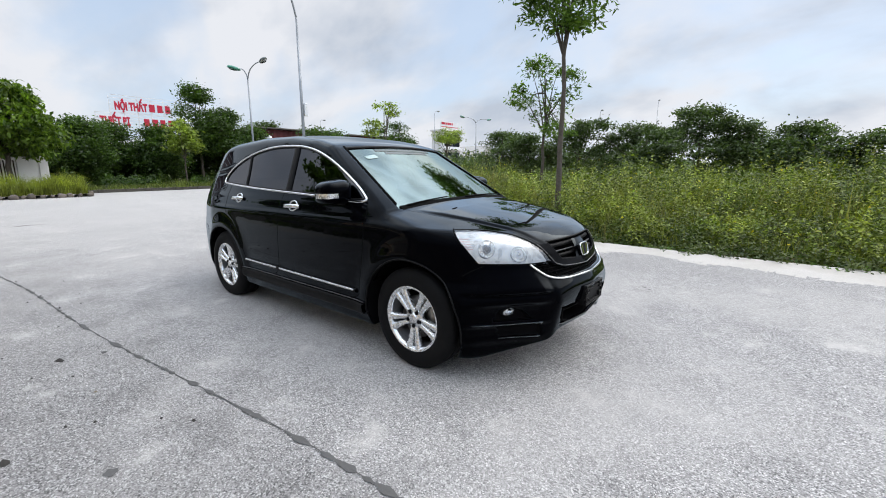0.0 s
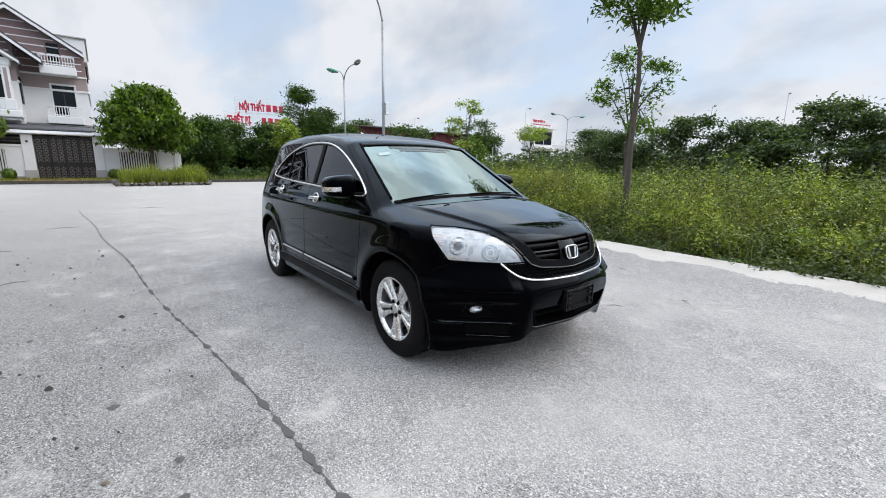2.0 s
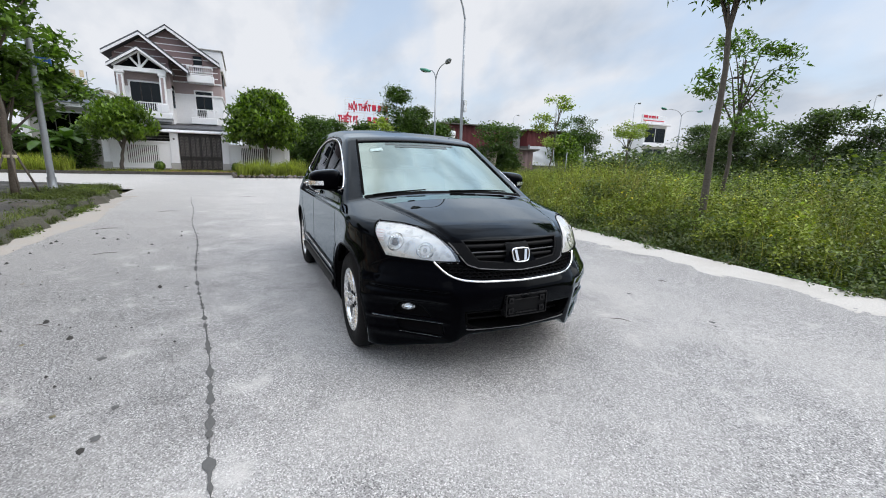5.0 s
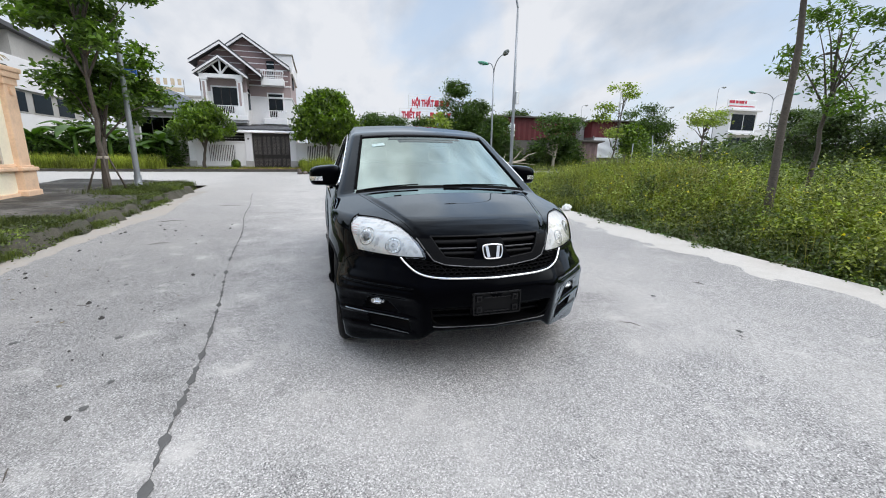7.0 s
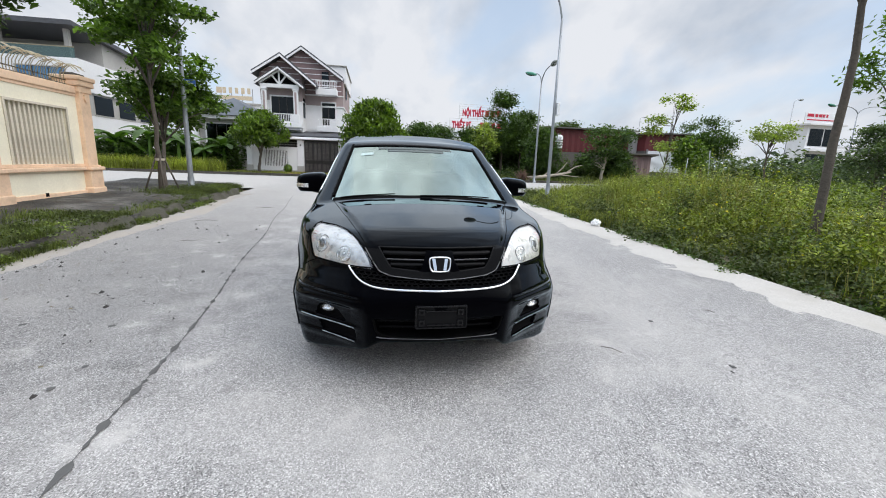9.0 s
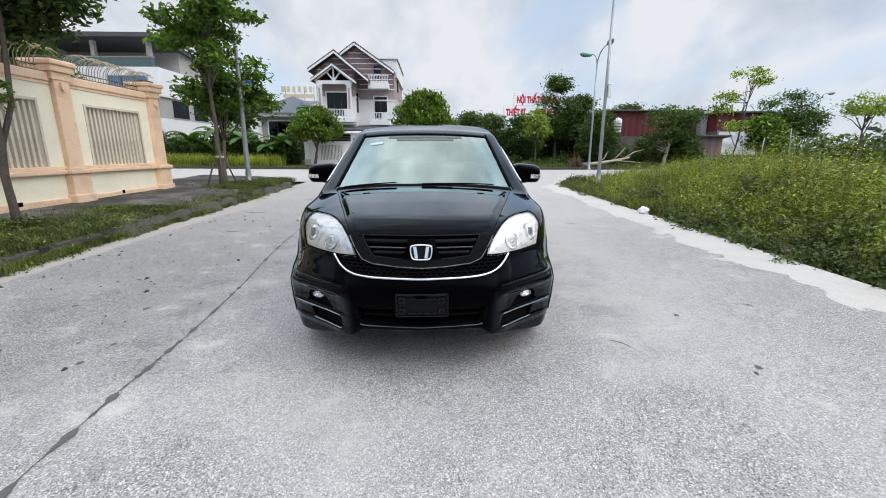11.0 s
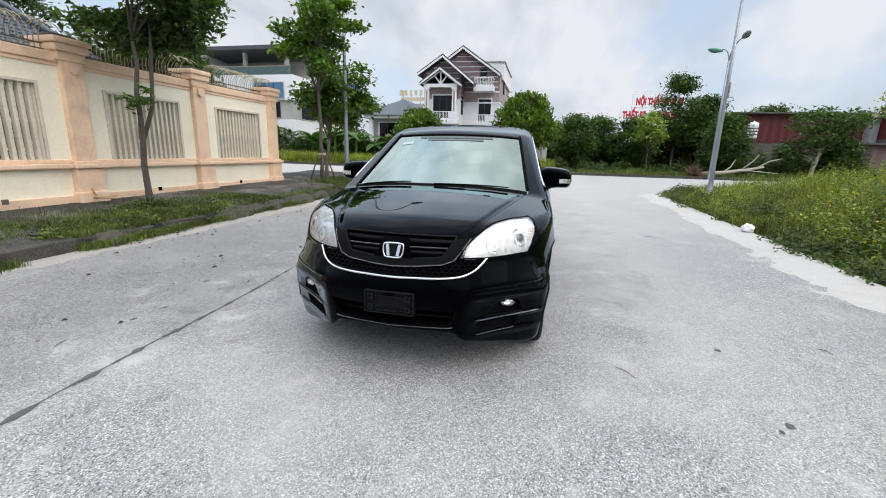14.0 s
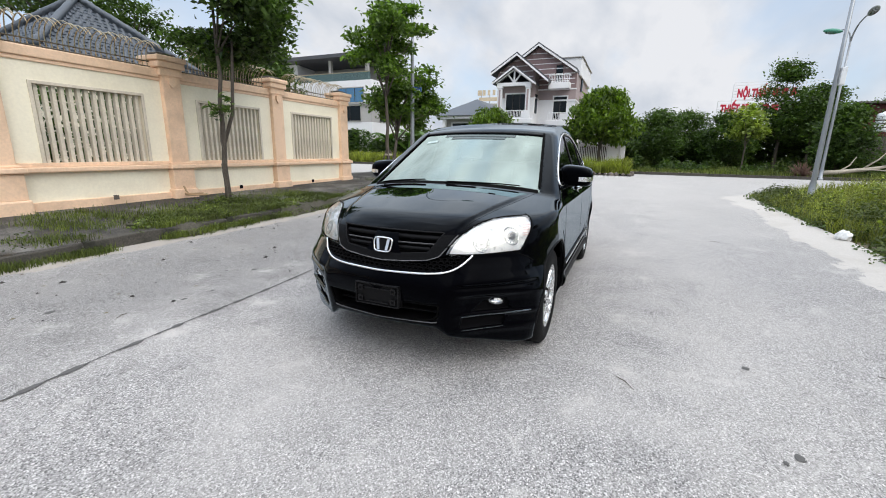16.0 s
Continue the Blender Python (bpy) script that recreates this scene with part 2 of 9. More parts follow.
ROAD = road_material()
CONCRETE = surface("pale concrete edge", (0.475, 0.450, 0.416), 0.85, fine=60, coarse=1.3, vary=0.14, stain=0.9, dirt=(0.40, 0.37, 0.33))
SOIL = surface("soil", (0.16, 0.13, 0.085), 0.95, fine=25, coarse=0.8, vary=0.4, stain=0.7, dirt=(0.07, 0.10, 0.03), relief=0.6, depth=0.03)
def paving_material():
    """Old dark paving: black damp film, bare grey patches, brown silt and fine grit."""
    m, t, b = material("dark damp paving")
    broad = tex(t, "ShaderNodeTexNoise", 1.1, Detail=8.0, Roughness=0.68)
    silt = tex(t, "ShaderNodeTexNoise", 2.7, Detail=6.0, Roughness=0.7)
    grit = tex(t, "ShaderNodeTexNoise", 60.0, Detail=4.0, Roughness=0.75)
    c = ramp(t, broad.outputs["Fac"], [(0.36, (0.024, 0.023, 0.021)), (0.49, (0.062, 0.058, 0.052)), (0.56, (0.135, 0.128, 0.118)), (0.68, (0.23, 0.22, 0.20))])
    c = mix(t, "MIX", c, (0.085, 0.066, 0.045), ramp(t, silt.outputs["Fac"], [(0.52, grey(0)), (0.64, grey(0.75))]))
    c = mix(t, "MULTIPLY", c, ramp(t, grit.outputs["Fac"], [(0.32, grey(0.35)), (0.55, grey(1.0)), (0.72, grey(1.5))]), 0.9)
    t.links.new(c, b.inputs["Base Color"])
    b.inputs["Roughness"].default_value = 0.85
    bump(t, b, mix(t, "ADD", grit.outputs["Fac"], broad.outputs["Fac"], 0.8), 0.7, 0.014)
    return m


PAVING = paving_material()
KERB = surface("kerb stone", (0.066, 0.060, 0.050), 0.85, fine=40, coarse=4.0, vary=0.5, stain=1.0, dirt=(0.020, 0.022, 0.013), relief=0.5)
BITUMEN = surface("bitumen crack seal", (0.085, 0.083, 0.08), 0.75, fine=90, coarse=6, stain=0.6, dirt=(0.10, 0.10, 0.10))
PLASTER = surface("cream plaster", (0.89, 0.83, 0.66), 0.8, fine=22, coarse=0.9, vary=0.05, stain=0.45, dirt=(0.62, 0.55, 0.42), relief=0.12)
PEACH = surface("peach painted trim", (0.83, 0.59, 0.41), 0.75, fine=26, coarse=2.0, vary=0.08, stain=0.75, dirt=(0.52, 0.36, 0.24), relief=0.15)
SLAT = surface("pale grey rendered slat", (0.66, 0.60, 0.49), 0.8, fine=30, coarse=2.0, vary=0.1, stain=0.5, dirt=(0.36, 0.31, 0.25))
STEEL = surface("stainless steel rod", (0.43, 0.37, 0.25), 0.30, metal=1.0, fine=60, coarse=3, vary=0.12, stain=0.5, dirt=(0.35, 0.27, 0.17), relief=0)
RUST = surface("painted iron rail", (0.10, 0.085, 0.06), 0.6, metal=0.3, fine=50, coarse=4, stain=0.5, relief=0.1)
GALV = surface("galvanised lamp pole", (0.29, 0.31, 0.33), 0.42, metal=0.55, fine=18, coarse=1.5, vary=0.08, stain=0.4, relief=0.05)
WHITE = surface("white painted wall", (0.78, 0.78, 0.79), 0.75, fine=14, coarse=0.6, vary=0.04, stain=0.3, dirt=(0.58, 0.57, 0.56), relief=0.08)
MAUVE = surface("mauve painted wall", (0.37, 0.295, 0.29), 0.8, fine=12, coarse=0.6, vary=0.07, stain=0.35, relief=0.08)
DARKMAUVE = surface("dark mauve gable", (0.22, 0.15, 0.148), 0.8, fine=12, coarse=0.7, vary=0.08, stain=0.3, relief=0.08)
GREYWALL = surface("grey rendered wall", (0.42, 0.41, 0.39), 0.85, fine=10, coarse=0.5, vary=0.08, stain=0.45, relief=0.1)
ROOF = surface("blue-grey roof tile", (0.095, 0.115, 0.14), 0.55, fine=20, coarse=1.0, vary=0.2, stain=0.5, dirt=(0.07, 0.08, 0.09), spread=0.3)
DARKROOF = surface("dark roof sheet", (0.07, 0.072, 0.08), 0.55, fine=12, coarse=0.8, vary=0.2, stain=0.4)
IRON_AND_SHADE = surface("dark wrought iron and shade", (0.045, 0.04, 0.038), 0.5, metal=0.4, fine=40, coarse=3, vary=0.2, stain=0.3)
BRICK = surface("red sheet cladding", (0.115, 0.016, 0.018), 0.6, fine=8, coarse=0.6, vary=0.15, stain=0.5, dirt=(0.12, 0.025, 0.02))
CLAY = surface("red brick paving", (0.25, 0.12, 0.085), 0.9, fine=20, coarse=1.2, vary=0.2, stain=0.5)
STONE = surface("rough edging stone", (0.16, 0.135, 0.115), 0.9, fine=20, coarse=3, vary=0.25, stain=0.5, spread=0.4, relief=0.5, depth=0.02)
LITTER = surface("white crumpled bag", (0.80, 0.80, 0.78), 0.5, fine=18, coarse=5, vary=0.08)
BARK = surface("grey-brown bark", (0.085, 0.070, 0.056), 0.9, fine=28, coarse=3.0, vary=0.35, stain=0.5, dirt=(0.12, 0.11, 0.092), relief=0.7, depth=0.02)
DEADWOOD = surface("bleached dead wood", (0.42, 0.37, 0.30), 0.85, fine=30, coarse=3.0, vary=0.2, stain=0.4, relief=0.5)
RED = surface("red sign letter", (0.52, 0.012, 0.045), 0.45, fine=20, coarse=3, vary=0.06, stain=0.1, relief=0)
SIGNWHITE = surface("pale sign board", (0.78, 0.80, 0.82), 0.5, fine=10, coarse=1, vary=0.04, stain=0.2, relief=0)
SIGNBLUE = surface("blue street plate", (0.04, 0.12, 0.42), 0.4, fine=20, coarse=3, vary=0.06, stain=0.1, relief=0)
GREENLAMP = surface("green lamp housing", (0.06, 0.25, 0.17), 0.4, fine=20, coarse=4, vary=0.1, stain=0.2, relief=0)
GREYLAMP = surface("grey lamp housing", (0.18, 0.20, 0.19), 0.45, fine=20, coarse=4, vary=0.1, stain=0.2, relief=0)
HOSE = surface("tan hose", (0.42, 0.28, 0.16), 0.6, fine=40, coarse=5, vary=0.1)
# near-black: the dark of unlit insides is put into the colour
HOLE = surface("dark interior", (0.004, 0.004, 0.0045), 0.9, fine=9, coarse=1, vary=0.2, relief=0, spec=0.05)
SCROLL = surface("grey iron scroll", (0.22, 0.20, 0.185), 0.45, metal=0.5, fine=30, coarse=4)
OLDWALL = surface("weathered shed wall", (0.13, 0.12, 0.108), 0.9, fine=10, coarse=0.8, vary=0.15, stain=0.7, dirt=(0.09, 0.085, 0.07), relief=0.2)
PANE = glass("dark house window", (0.30, 0.36, 0.40), 0.22, 0.03, 0.02)
BLUEPANE = glass("blue tinted window", (0.25, 0.50, 0.75), 0.2, 0.45, 0.02)

LEAF_TREE = foliage("broad tree leaf", (0.045, 0.090, 0.022), (0.130, 0.225, 0.046), 0.45, 0.42)
LEAF_DARK = foliage("dark tree leaf", (0.030, 0.058, 0.021), (0.085, 0.150, 0.040), 0.45, 0.40)
LEAF_MANGO = foliage("glossy mango leaf", (0.040, 0.085, 0.016), (0.150, 0.250, 0.034), 0.35, 0.35, 0.5)
LEAF_YOUNG = foliage("young pale leaf", (0.13, 0.19, 0.04), (0.30, 0.38, 0.10), 0.5, 0.45)
LEAF_WEED = foliage("yellow-green weed leaf", (0.100, 0.135, 0.022), (0.32, 0.39, 0.072), 0.5, 0.24, 0.6)
LEAF_WEED_MID = foliage("mid-green weed leaf", (0.050, 0.085, 0.018), (0.175, 0.245, 0.050), 0.5, 0.24, 0.6)
LEAF_WEED_DARK = foliage("deep green weed leaf", (0.030, 0.055, 0.014), (0.110, 0.165, 0.040), 0.5, 0.22, 0.6)
GRASS_BRIGHT = foliage("bright tall grass", (0.16, 0.20, 0.03), (0.40, 0.46, 0.10), 0.55, 0.45, 0.6)
LEAF_CREEP = foliage("creeping weed leaf", (0.034, 0.050, 0.015), (0.110, 0.145, 0.042), 0.55, 0.25, 0.5, 0.5)
LEAF_FAR = foliage("far hedge leaf", (0.036, 0.060, 0.030), (0.095, 0.145, 0.060))
BLADE = foliage("grass blade", (0.105, 0.125, 0.03), (0.29, 0.325, 0.085), 0.55, 0.45, 0.6)
VERGE = foliage("rough verge grass", (0.055, 0.085, 0.018), (0.165, 0.215, 0.055), 0.65, 0.3, 0.7)
DRYBLADE = foliage("dry grass", (0.16, 0.15, 0.05), (0.36, 0.33, 0.14), 0.7, 0.4)
BANANA = foliage("banana leaf", (0.05, 0.12, 0.02), (0.14, 0.27, 0.05), 0.35, 0.4)
LITTER_LEAF = foliage("dead brown leaf", (0.055, 0.036, 0.018), (0.17, 0.12, 0.06), 0.8, 0.1, 0.5)
FLOWER = foliage("yellow flower", (0.5, 0.38, 0.02), (0.75, 0.62, 0.05), 0.6, 0.3)

def lacquer(name, base, tint, strength):
    """Deep black lacquer: almost no reflection face on, a mirror at a glancing angle."""
    m, t, b = material(name)
    fleck = tex(t, "ShaderNodeTexNoise", 900.0, Detail=2.0)
    film = tex(t, "ShaderNodeTexNoise", 3.0, Detail=6.0, Roughness=0.7)
    t.links.new(ramp(t, fleck.outputs["Fac"], [(0.4, base), (0.75, tuple(2.5 * c for c in base))]), b.inputs["Base Color"])
    b.inputs["Roughness"].default_value = 0.5
    b.inputs["Specular IOR Level"].default_value = 0.0
    gloss = t.nodes.new("ShaderNodeBsdfGlossy")
    gloss.inputs["Color"].default_value = (*tint, 1)
    t.links.new(ramp(t, film.outputs["Fac"], [(0.4, grey(0.0)), (0.8, grey(0.02))]), gloss.inputs["Roughness"])
    f = t.nodes.new("ShaderNodeFresnel")
    f.inputs["IOR"].default_value = 1.5
    less = t.nodes.new("ShaderNodeMath")
    less.operation = "POWER"
    t.links.new(f.outputs[0], less.inputs[0])
    less.inputs[1].default_value = 1.7
    more = t.nodes.new("ShaderNodeMath")
    more.operation, more.use_clamp = "MULTIPLY", True
    t.links.new(less.outputs[0], more.inputs[0])
    more.inputs[1].default_value = strength
    dim = t.nodes.new("ShaderNodeMath")
    dim.operation, dim.use_clamp = "SUBTRACT", True
    t.links.new(more.outputs[0], dim.inputs[0])
    dim.inputs[1].default_value = 0.014
    most = t.nodes.new("ShaderNodeMath")
    most.operation = "MINIMUM"
    t.links.new(dim.outputs[0], most.inputs[0])
    most.inputs[1].default_value = 0.50
    mx = t.nodes.new("ShaderNodeMixShader")
    t.links.new(most.outputs[0], mx.inputs[0])
    t.links.new(b.outputs[0], mx.inputs[1])
    t.links.new(gloss.outputs[0], mx.inputs[2])
    t.links.new(mx.outputs[0], t.nodes["Material Output"].inputs["Surface"])
    return m


PAINT = lacquer("black car paint", (0.0008, 0.0008, 0.0012), (0.82, 0.92, 1.0), 3.5)
CHROME = surface("polished chrome", (0.80, 0.81, 0.83), 0.10, metal=1.0, fine=40, coarse=6, vary=0.04, stain=0.15, relief=0)
ALLOY = surface("silver alloy", (0.80, 0.81, 0.82), 0.25, metal=0.9, fine=60, coarse=6, vary=0.05, stain=0.25, dirt=(0.36, 0.35, 0.34), relief=0)
RUBBER = surface("tyre rubber", (0.006, 0.006, 0.0065), 0.65, fine=60, coarse=5, vary=0.3, stain=0.3, dirt=(0.014, 0.0135, 0.013), relief=0.3, spec=0.1)
TRIM = surface("black plastic trim", (0.004, 0.004, 0.0045), 0.5, fine=120, coarse=4, vary=0.2, stain=0.2, dirt=(0.009, 0.009, 0.009), relief=0.1, spec=0.12)
SEAM = surface("panel gap", (0.002, 0.002, 0.002), 0.8, fine=60, coarse=5, relief=0, spec=0.05)
CARBON = lacquer("carbon-look wrap", (0.0060, 0.0062, 0.0066), (0.42, 0.45, 0.48), 2.6)
def faceted(name, colour, metal, rough, scale, depth):
    """Pressed reflector: small plane facets, each at its own tilt and tone."""
    m, t, b = material(name)
    cells = tex(t, "ShaderNodeTexVoronoi", scale, Randomness=1.0)
    fine = tex(t, "ShaderNodeTexNoise", 22.0, Detail=4.0)
    tone = t.nodes.new("ShaderNodeSeparateColor")
    t.links.new(cells.outputs["Color"], tone.inputs[0])
    c = ramp(t, tone.outputs[0], [(0.0, tuple(0.62 * k for k in colour)), (0.16, tuple(0.94 * k for k in colour)), (1.0, colour)])
    c = mix(t, "MULTIPLY", c, ramp(t, fine.outputs["Fac"], [(0.35, grey(0.80)), (0.55, grey(1.0))]), 1.0)
    t.links.new(c, b.inputs["Base Color"])
    b.inputs["Metallic"].default_value, b.inputs["Roughness"].default_value = metal, rough
    bump(t, b, tone.outputs[1], 0.5, depth)
    return m


LAMPWHITE = faceted("lamp reflector", (0.97, 0.96, 0.92), 0.10, 0.30, 46.0, 0.008)
DISH = surface("silver lamp dish", (0.86, 0.86, 0.83), 0.18, metal=0.6, fine=120, coarse=12, vary=0.12, stain=0.3, relief=0.25, depth=0.003)
BULB = surface("grey projector glass", (0.15, 0.155, 0.16), 0.12, metal=0.2, fine=40, coarse=6, vary=0.1, relief=0)
# serves painted edge glints, the shaded wheel barrel and one grille slat
ALLOYDARK = surface("grey for glints, barrel shade and slat", (0.10, 0.10, 0.105), 0.35, fine=60, coarse=6, vary=0.3, relief=0, spec=0.4)
AMBERISH = surface("rose side reflector", (0.85, 0.60, 0.55), 0.3, fine=80, coarse=9, vary=0.2, relief=0.2)
SPECKLED = surface("speckled weave edge", (0.13, 0.13, 0.135), 0.35, fine=260, coarse=40, vary=0.9, stain=1.0, dirt=(0.012, 0.012, 0.012), relief=0, spec=0.4)
SHADEBAND = surface("dotted screen band", (0.055, 0.075, 0.072), 0.12, fine=300, coarse=20, vary=0.2, stain=0.1, relief=0)
HOLDER = surface("glossy black moulding", (0.004, 0.004, 0.0045), 0.3, fine=60, coarse=6, vary=0.2, relief=0, spec=0.25)
STICKER = surface("faded sticker film", (0.40, 0.52, 0.50), 0.4, fine=70, coarse=14, vary=0.3, stain=0.6, relief=0)
SEAT = surface("beige seat", (0.30, 0.27, 0.22), 0.7, fine=30, coarse=3)
SCREEN = glass("coated windscreen", (0.69, 0.83, 0.775), 0.28, 0.29)
TINT = glass("dark tinted window", (0.55, 0.57, 0.62), 0.06, 0.09)
LENS = glass("clear lamp lens", (0.98, 0.99, 1.0), 0.99, 0.09)
TAIL = surface("red tail lamp", (0.25, 0.008, 0.01), 0.15, fine=60, coarse=8, vary=0.2, relief=0, coat=1.0)

# ---------------------------------------------------------------- helpers for parts
def part(name, bm, mat, parent=None, label="", smooth=False):
    me = bpy.data.meshes.new(name)
    bm.normal_update()
    bm.to_mesh(me)
    bm.free()
    if smooth:
        me.shade_smooth()
    me.materials.append(mat)
    ob = new(name, me)
    ob.parent = parent
    return tagged(ob, label)


def box(bm, lo, hi, bevel=0.0, turn=None):
    c, s = [(a + b) / 2 for a, b in zip(lo, hi)], [b - a for a, b in zip(lo, hi)]
    m = Matrix.Translation(c) @ (turn or Matrix.Identity(4)) @ Matrix.Diagonal((*s, 1))
    r = bmesh.ops.create_cube(bm, size=1, matrix=m)
    if bevel:
        edges = list({e for v in r["verts"] for e in v.link_edges})
        bmesh.ops.bevel(bm, geom=edges, offset=bevel, segments=2, affect="EDGES", profile=0.5)


def block(name, lo, hi, mat, parent=None, label="", bevel=0.01, turn=None):
    bm = bmesh.new()
    box(bm, lo, hi, bevel, turn)
    return part(name, bm, mat, parent, label)


def prism(bm, outline, axis, lo, hi):
    """A flat outline pulled along an axis (0, 1 or 2) from lo to hi."""
    other = [i for i in range(3) if i != axis]
    rows = []
    for d in (lo, hi):
        row = []
        for u, v in outline:
            p = [0, 0, 0]
            p[axis], p[other[0]], p[other[1]] = d, u, v
            row.append(bm.verts.new(p))
        rows.append(row)
    n = len(outline)
    bm.faces.new(rows[0])
    bm.faces.new(rows[1][::-1])
    for i in range(n):
        bm.faces.new((rows[0][i], rows[1][i], rows[1][(i + 1) % n], rows[0][(i + 1) % n]))
    bmesh.ops.recalc_face_normals(bm, faces=bm.faces[:])


def tube(bm, line, radii, sides=8, cap=True):
    """A tapered round bar along a line of points."""
    line = [Vector(p) for p in line]
    radii = radii if hasattr(radii, "__len__") else [radii] * len(line)
    rings, side = [], None
    for i, p in enumerate(line):
        ahead = (line[min(i + 1, len(line) - 1)] - line[max(i - 1, 0)]).normalized()
        if side is None:
            side = ahead.orthogonal().normalized()
        side = (side - ahead * side.dot(ahead)).normalized()
        other = ahead.cross(side)
        rings.append([bm.verts.new(p + radii[i] * (math.cos(a) * side + math.sin(a) * other)) for a in [2 * math.pi * k / sides for k in range(sides)]])
    for a, b in zip(rings, rings[1:]):
        for k in range(sides):
            bm.faces.new((a[k], a[(k + 1) % sides], b[(k + 1) % sides], b[k]))
    if cap:
        bm.faces.new(rings[0][::-1])
        bm.faces.new(rings[-1])


def lathe(bm, profile, sides=32, m=None):
    """A profile of (radius, height) turned round the z axis."""
    m = m or Matrix.Identity(4)
    rings = [[bm.verts.new(m @ Vector((r * math.cos(2 * math.pi * k / sides), r * math.sin(2 * math.pi * k / sides), h))) for k in range(sides)] for r, h in profile]
    for a, b in zip(rings, rings[1:]):
        for k in range(sides):
            bm.faces.new((a[k], a[(k + 1) % sides], b[(k + 1) % sides], b[k]))
    return rings


def thing(name, label, category, at=(0, 0, 0), group=""):
    ob = new(name)
    ob.location = at
    ob.empty_display_size = 0.1
    return tagged(ob, label, category, group)


def rise(x, y):
    """The ground is level round the car and climbs slightly away from it."""
    r = np.hypot(np.asarray(x, float) - 2.5, y)
    return 0.6 * (1 - np.exp(-np.maximum(0, r - 3) / 25))


def sheet(xs, ys, height):
    """A grid of quads over xs and ys."""
    X, Y = np.meshgrid(xs, ys, indexing="ij")
    Z = height(X, Y)
    i, j = np.meshgrid(np.arange(len(xs) - 1), np.arange(len(ys) - 1), indexing="ij")
    n = len(ys)
    f = np.stack([i * n + j, (i + 1) * n + j, (i + 1) * n + j + 1, i * n + j + 1], -1).reshape(-1, 4)
    return np.stack([X, Y, Z], -1).reshape(-1, 3), f


def joined(*sheets):
    places, faces, n = [], [], 0
    for p, f in sheets:
        places.append(p)
        faces.append(f + n)
        n += len(p)
    return np.vstack(places), np.vstack(faces)


def mesh_thing(name, places, faces, mat, label="", category="", kind="structure", smooth=True):
    me = bpy.data.meshes.new(name)
    me.from_pydata(np.asarray(places).tolist(), [], np.asarray(faces).tolist())
    me.update()
    if smooth:
        me.shade_smooth()
    me.materials.append(mat)
    return tagged(new(name, me), label, category, kind=kind)


# ---------------------------------------------------------------- ground, road, pavement
LEFT_EDGE, RIGHT_EDGE, CROSS_NEAR, CROSS_FAR = -4.65, 4.22, -11.6, -20.0
KERB_UP = 0.15

far = np.concatenate([np.linspace(-900, -120, 14), np.linspace(-100, 60, 81), np.linspace(80, 600, 10)])
wide = np.concatenate([np.linspace(-700, -90, 10), np.linspace(-80, 80, 81), np.linspace(90, 700, 10)])


def ground_height(x, y):
    z = rise(x, y) - 0.06 - 0.03
    bumps = 0.05 * np.sin(1.3 * x + 0.7 * y) * np.sin(0.9 * y - 0.4 * x)
    off_road = np.clip((y - RIGHT_EDGE - 0.3) / 1.5, 0, 1) * (x > CROSS_NEAR - 1)
    return z + off_road * (0.14 + bumps) + np.where(x < CROSS_FAR - 1.5, 0.10, 0)


mesh_thing("ground", *sheet(far, wide, ground_height), SOIL, "weedy brown soil round the roads", "ground")


road_p, road_f = joined(
    sheet(np.linspace(CROSS_NEAR, 45, 170), np.linspace(LEFT_EDGE - 0.02, RIGHT_EDGE + 0.1, 28), lambda x, y: rise(x, y)),
    sheet(np.linspace(CROSS_FAR, CROSS_NEAR, 26), np.linspace(-70, 70, 141), lambda x, y: rise(x, y)))
def corner_patch(r=2.3):
    """The road's rounded corner towards the vacant lot."""
    xs = np.linspace(CROSS_NEAR, CROSS_NEAR + r, 16)
    out = RIGHT_EDGE + 0.1 + r * (1 - np.sqrt(np.clip(1 - ((CROSS_NEAR + r - xs) / r) ** 2, 0, 1)))
    p = np.stack([np.stack([xs, y, rise(xs, y)], -1) for y in (np.full(16, RIGHT_EDGE + 0.1), (out + RIGHT_EDGE + 0.1) / 2, out)], 1).reshape(-1, 3)
    i, j = np.meshgrid(np.arange(15), np.arange(2), indexing="ij")
    return p, np.stack([i * 3 + j, (i + 1) * 3 + j, (i + 1) * 3 + j + 1, i * 3 + j + 1], -1).reshape(-1, 4)


road_p, road_f = joined((road_p, road_f), corner_patch())
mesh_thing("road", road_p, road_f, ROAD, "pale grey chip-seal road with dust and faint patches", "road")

strip_x = np.r_[np.linspace(-11.3, 8, 640), np.linspace(8.1, 45, 120)]


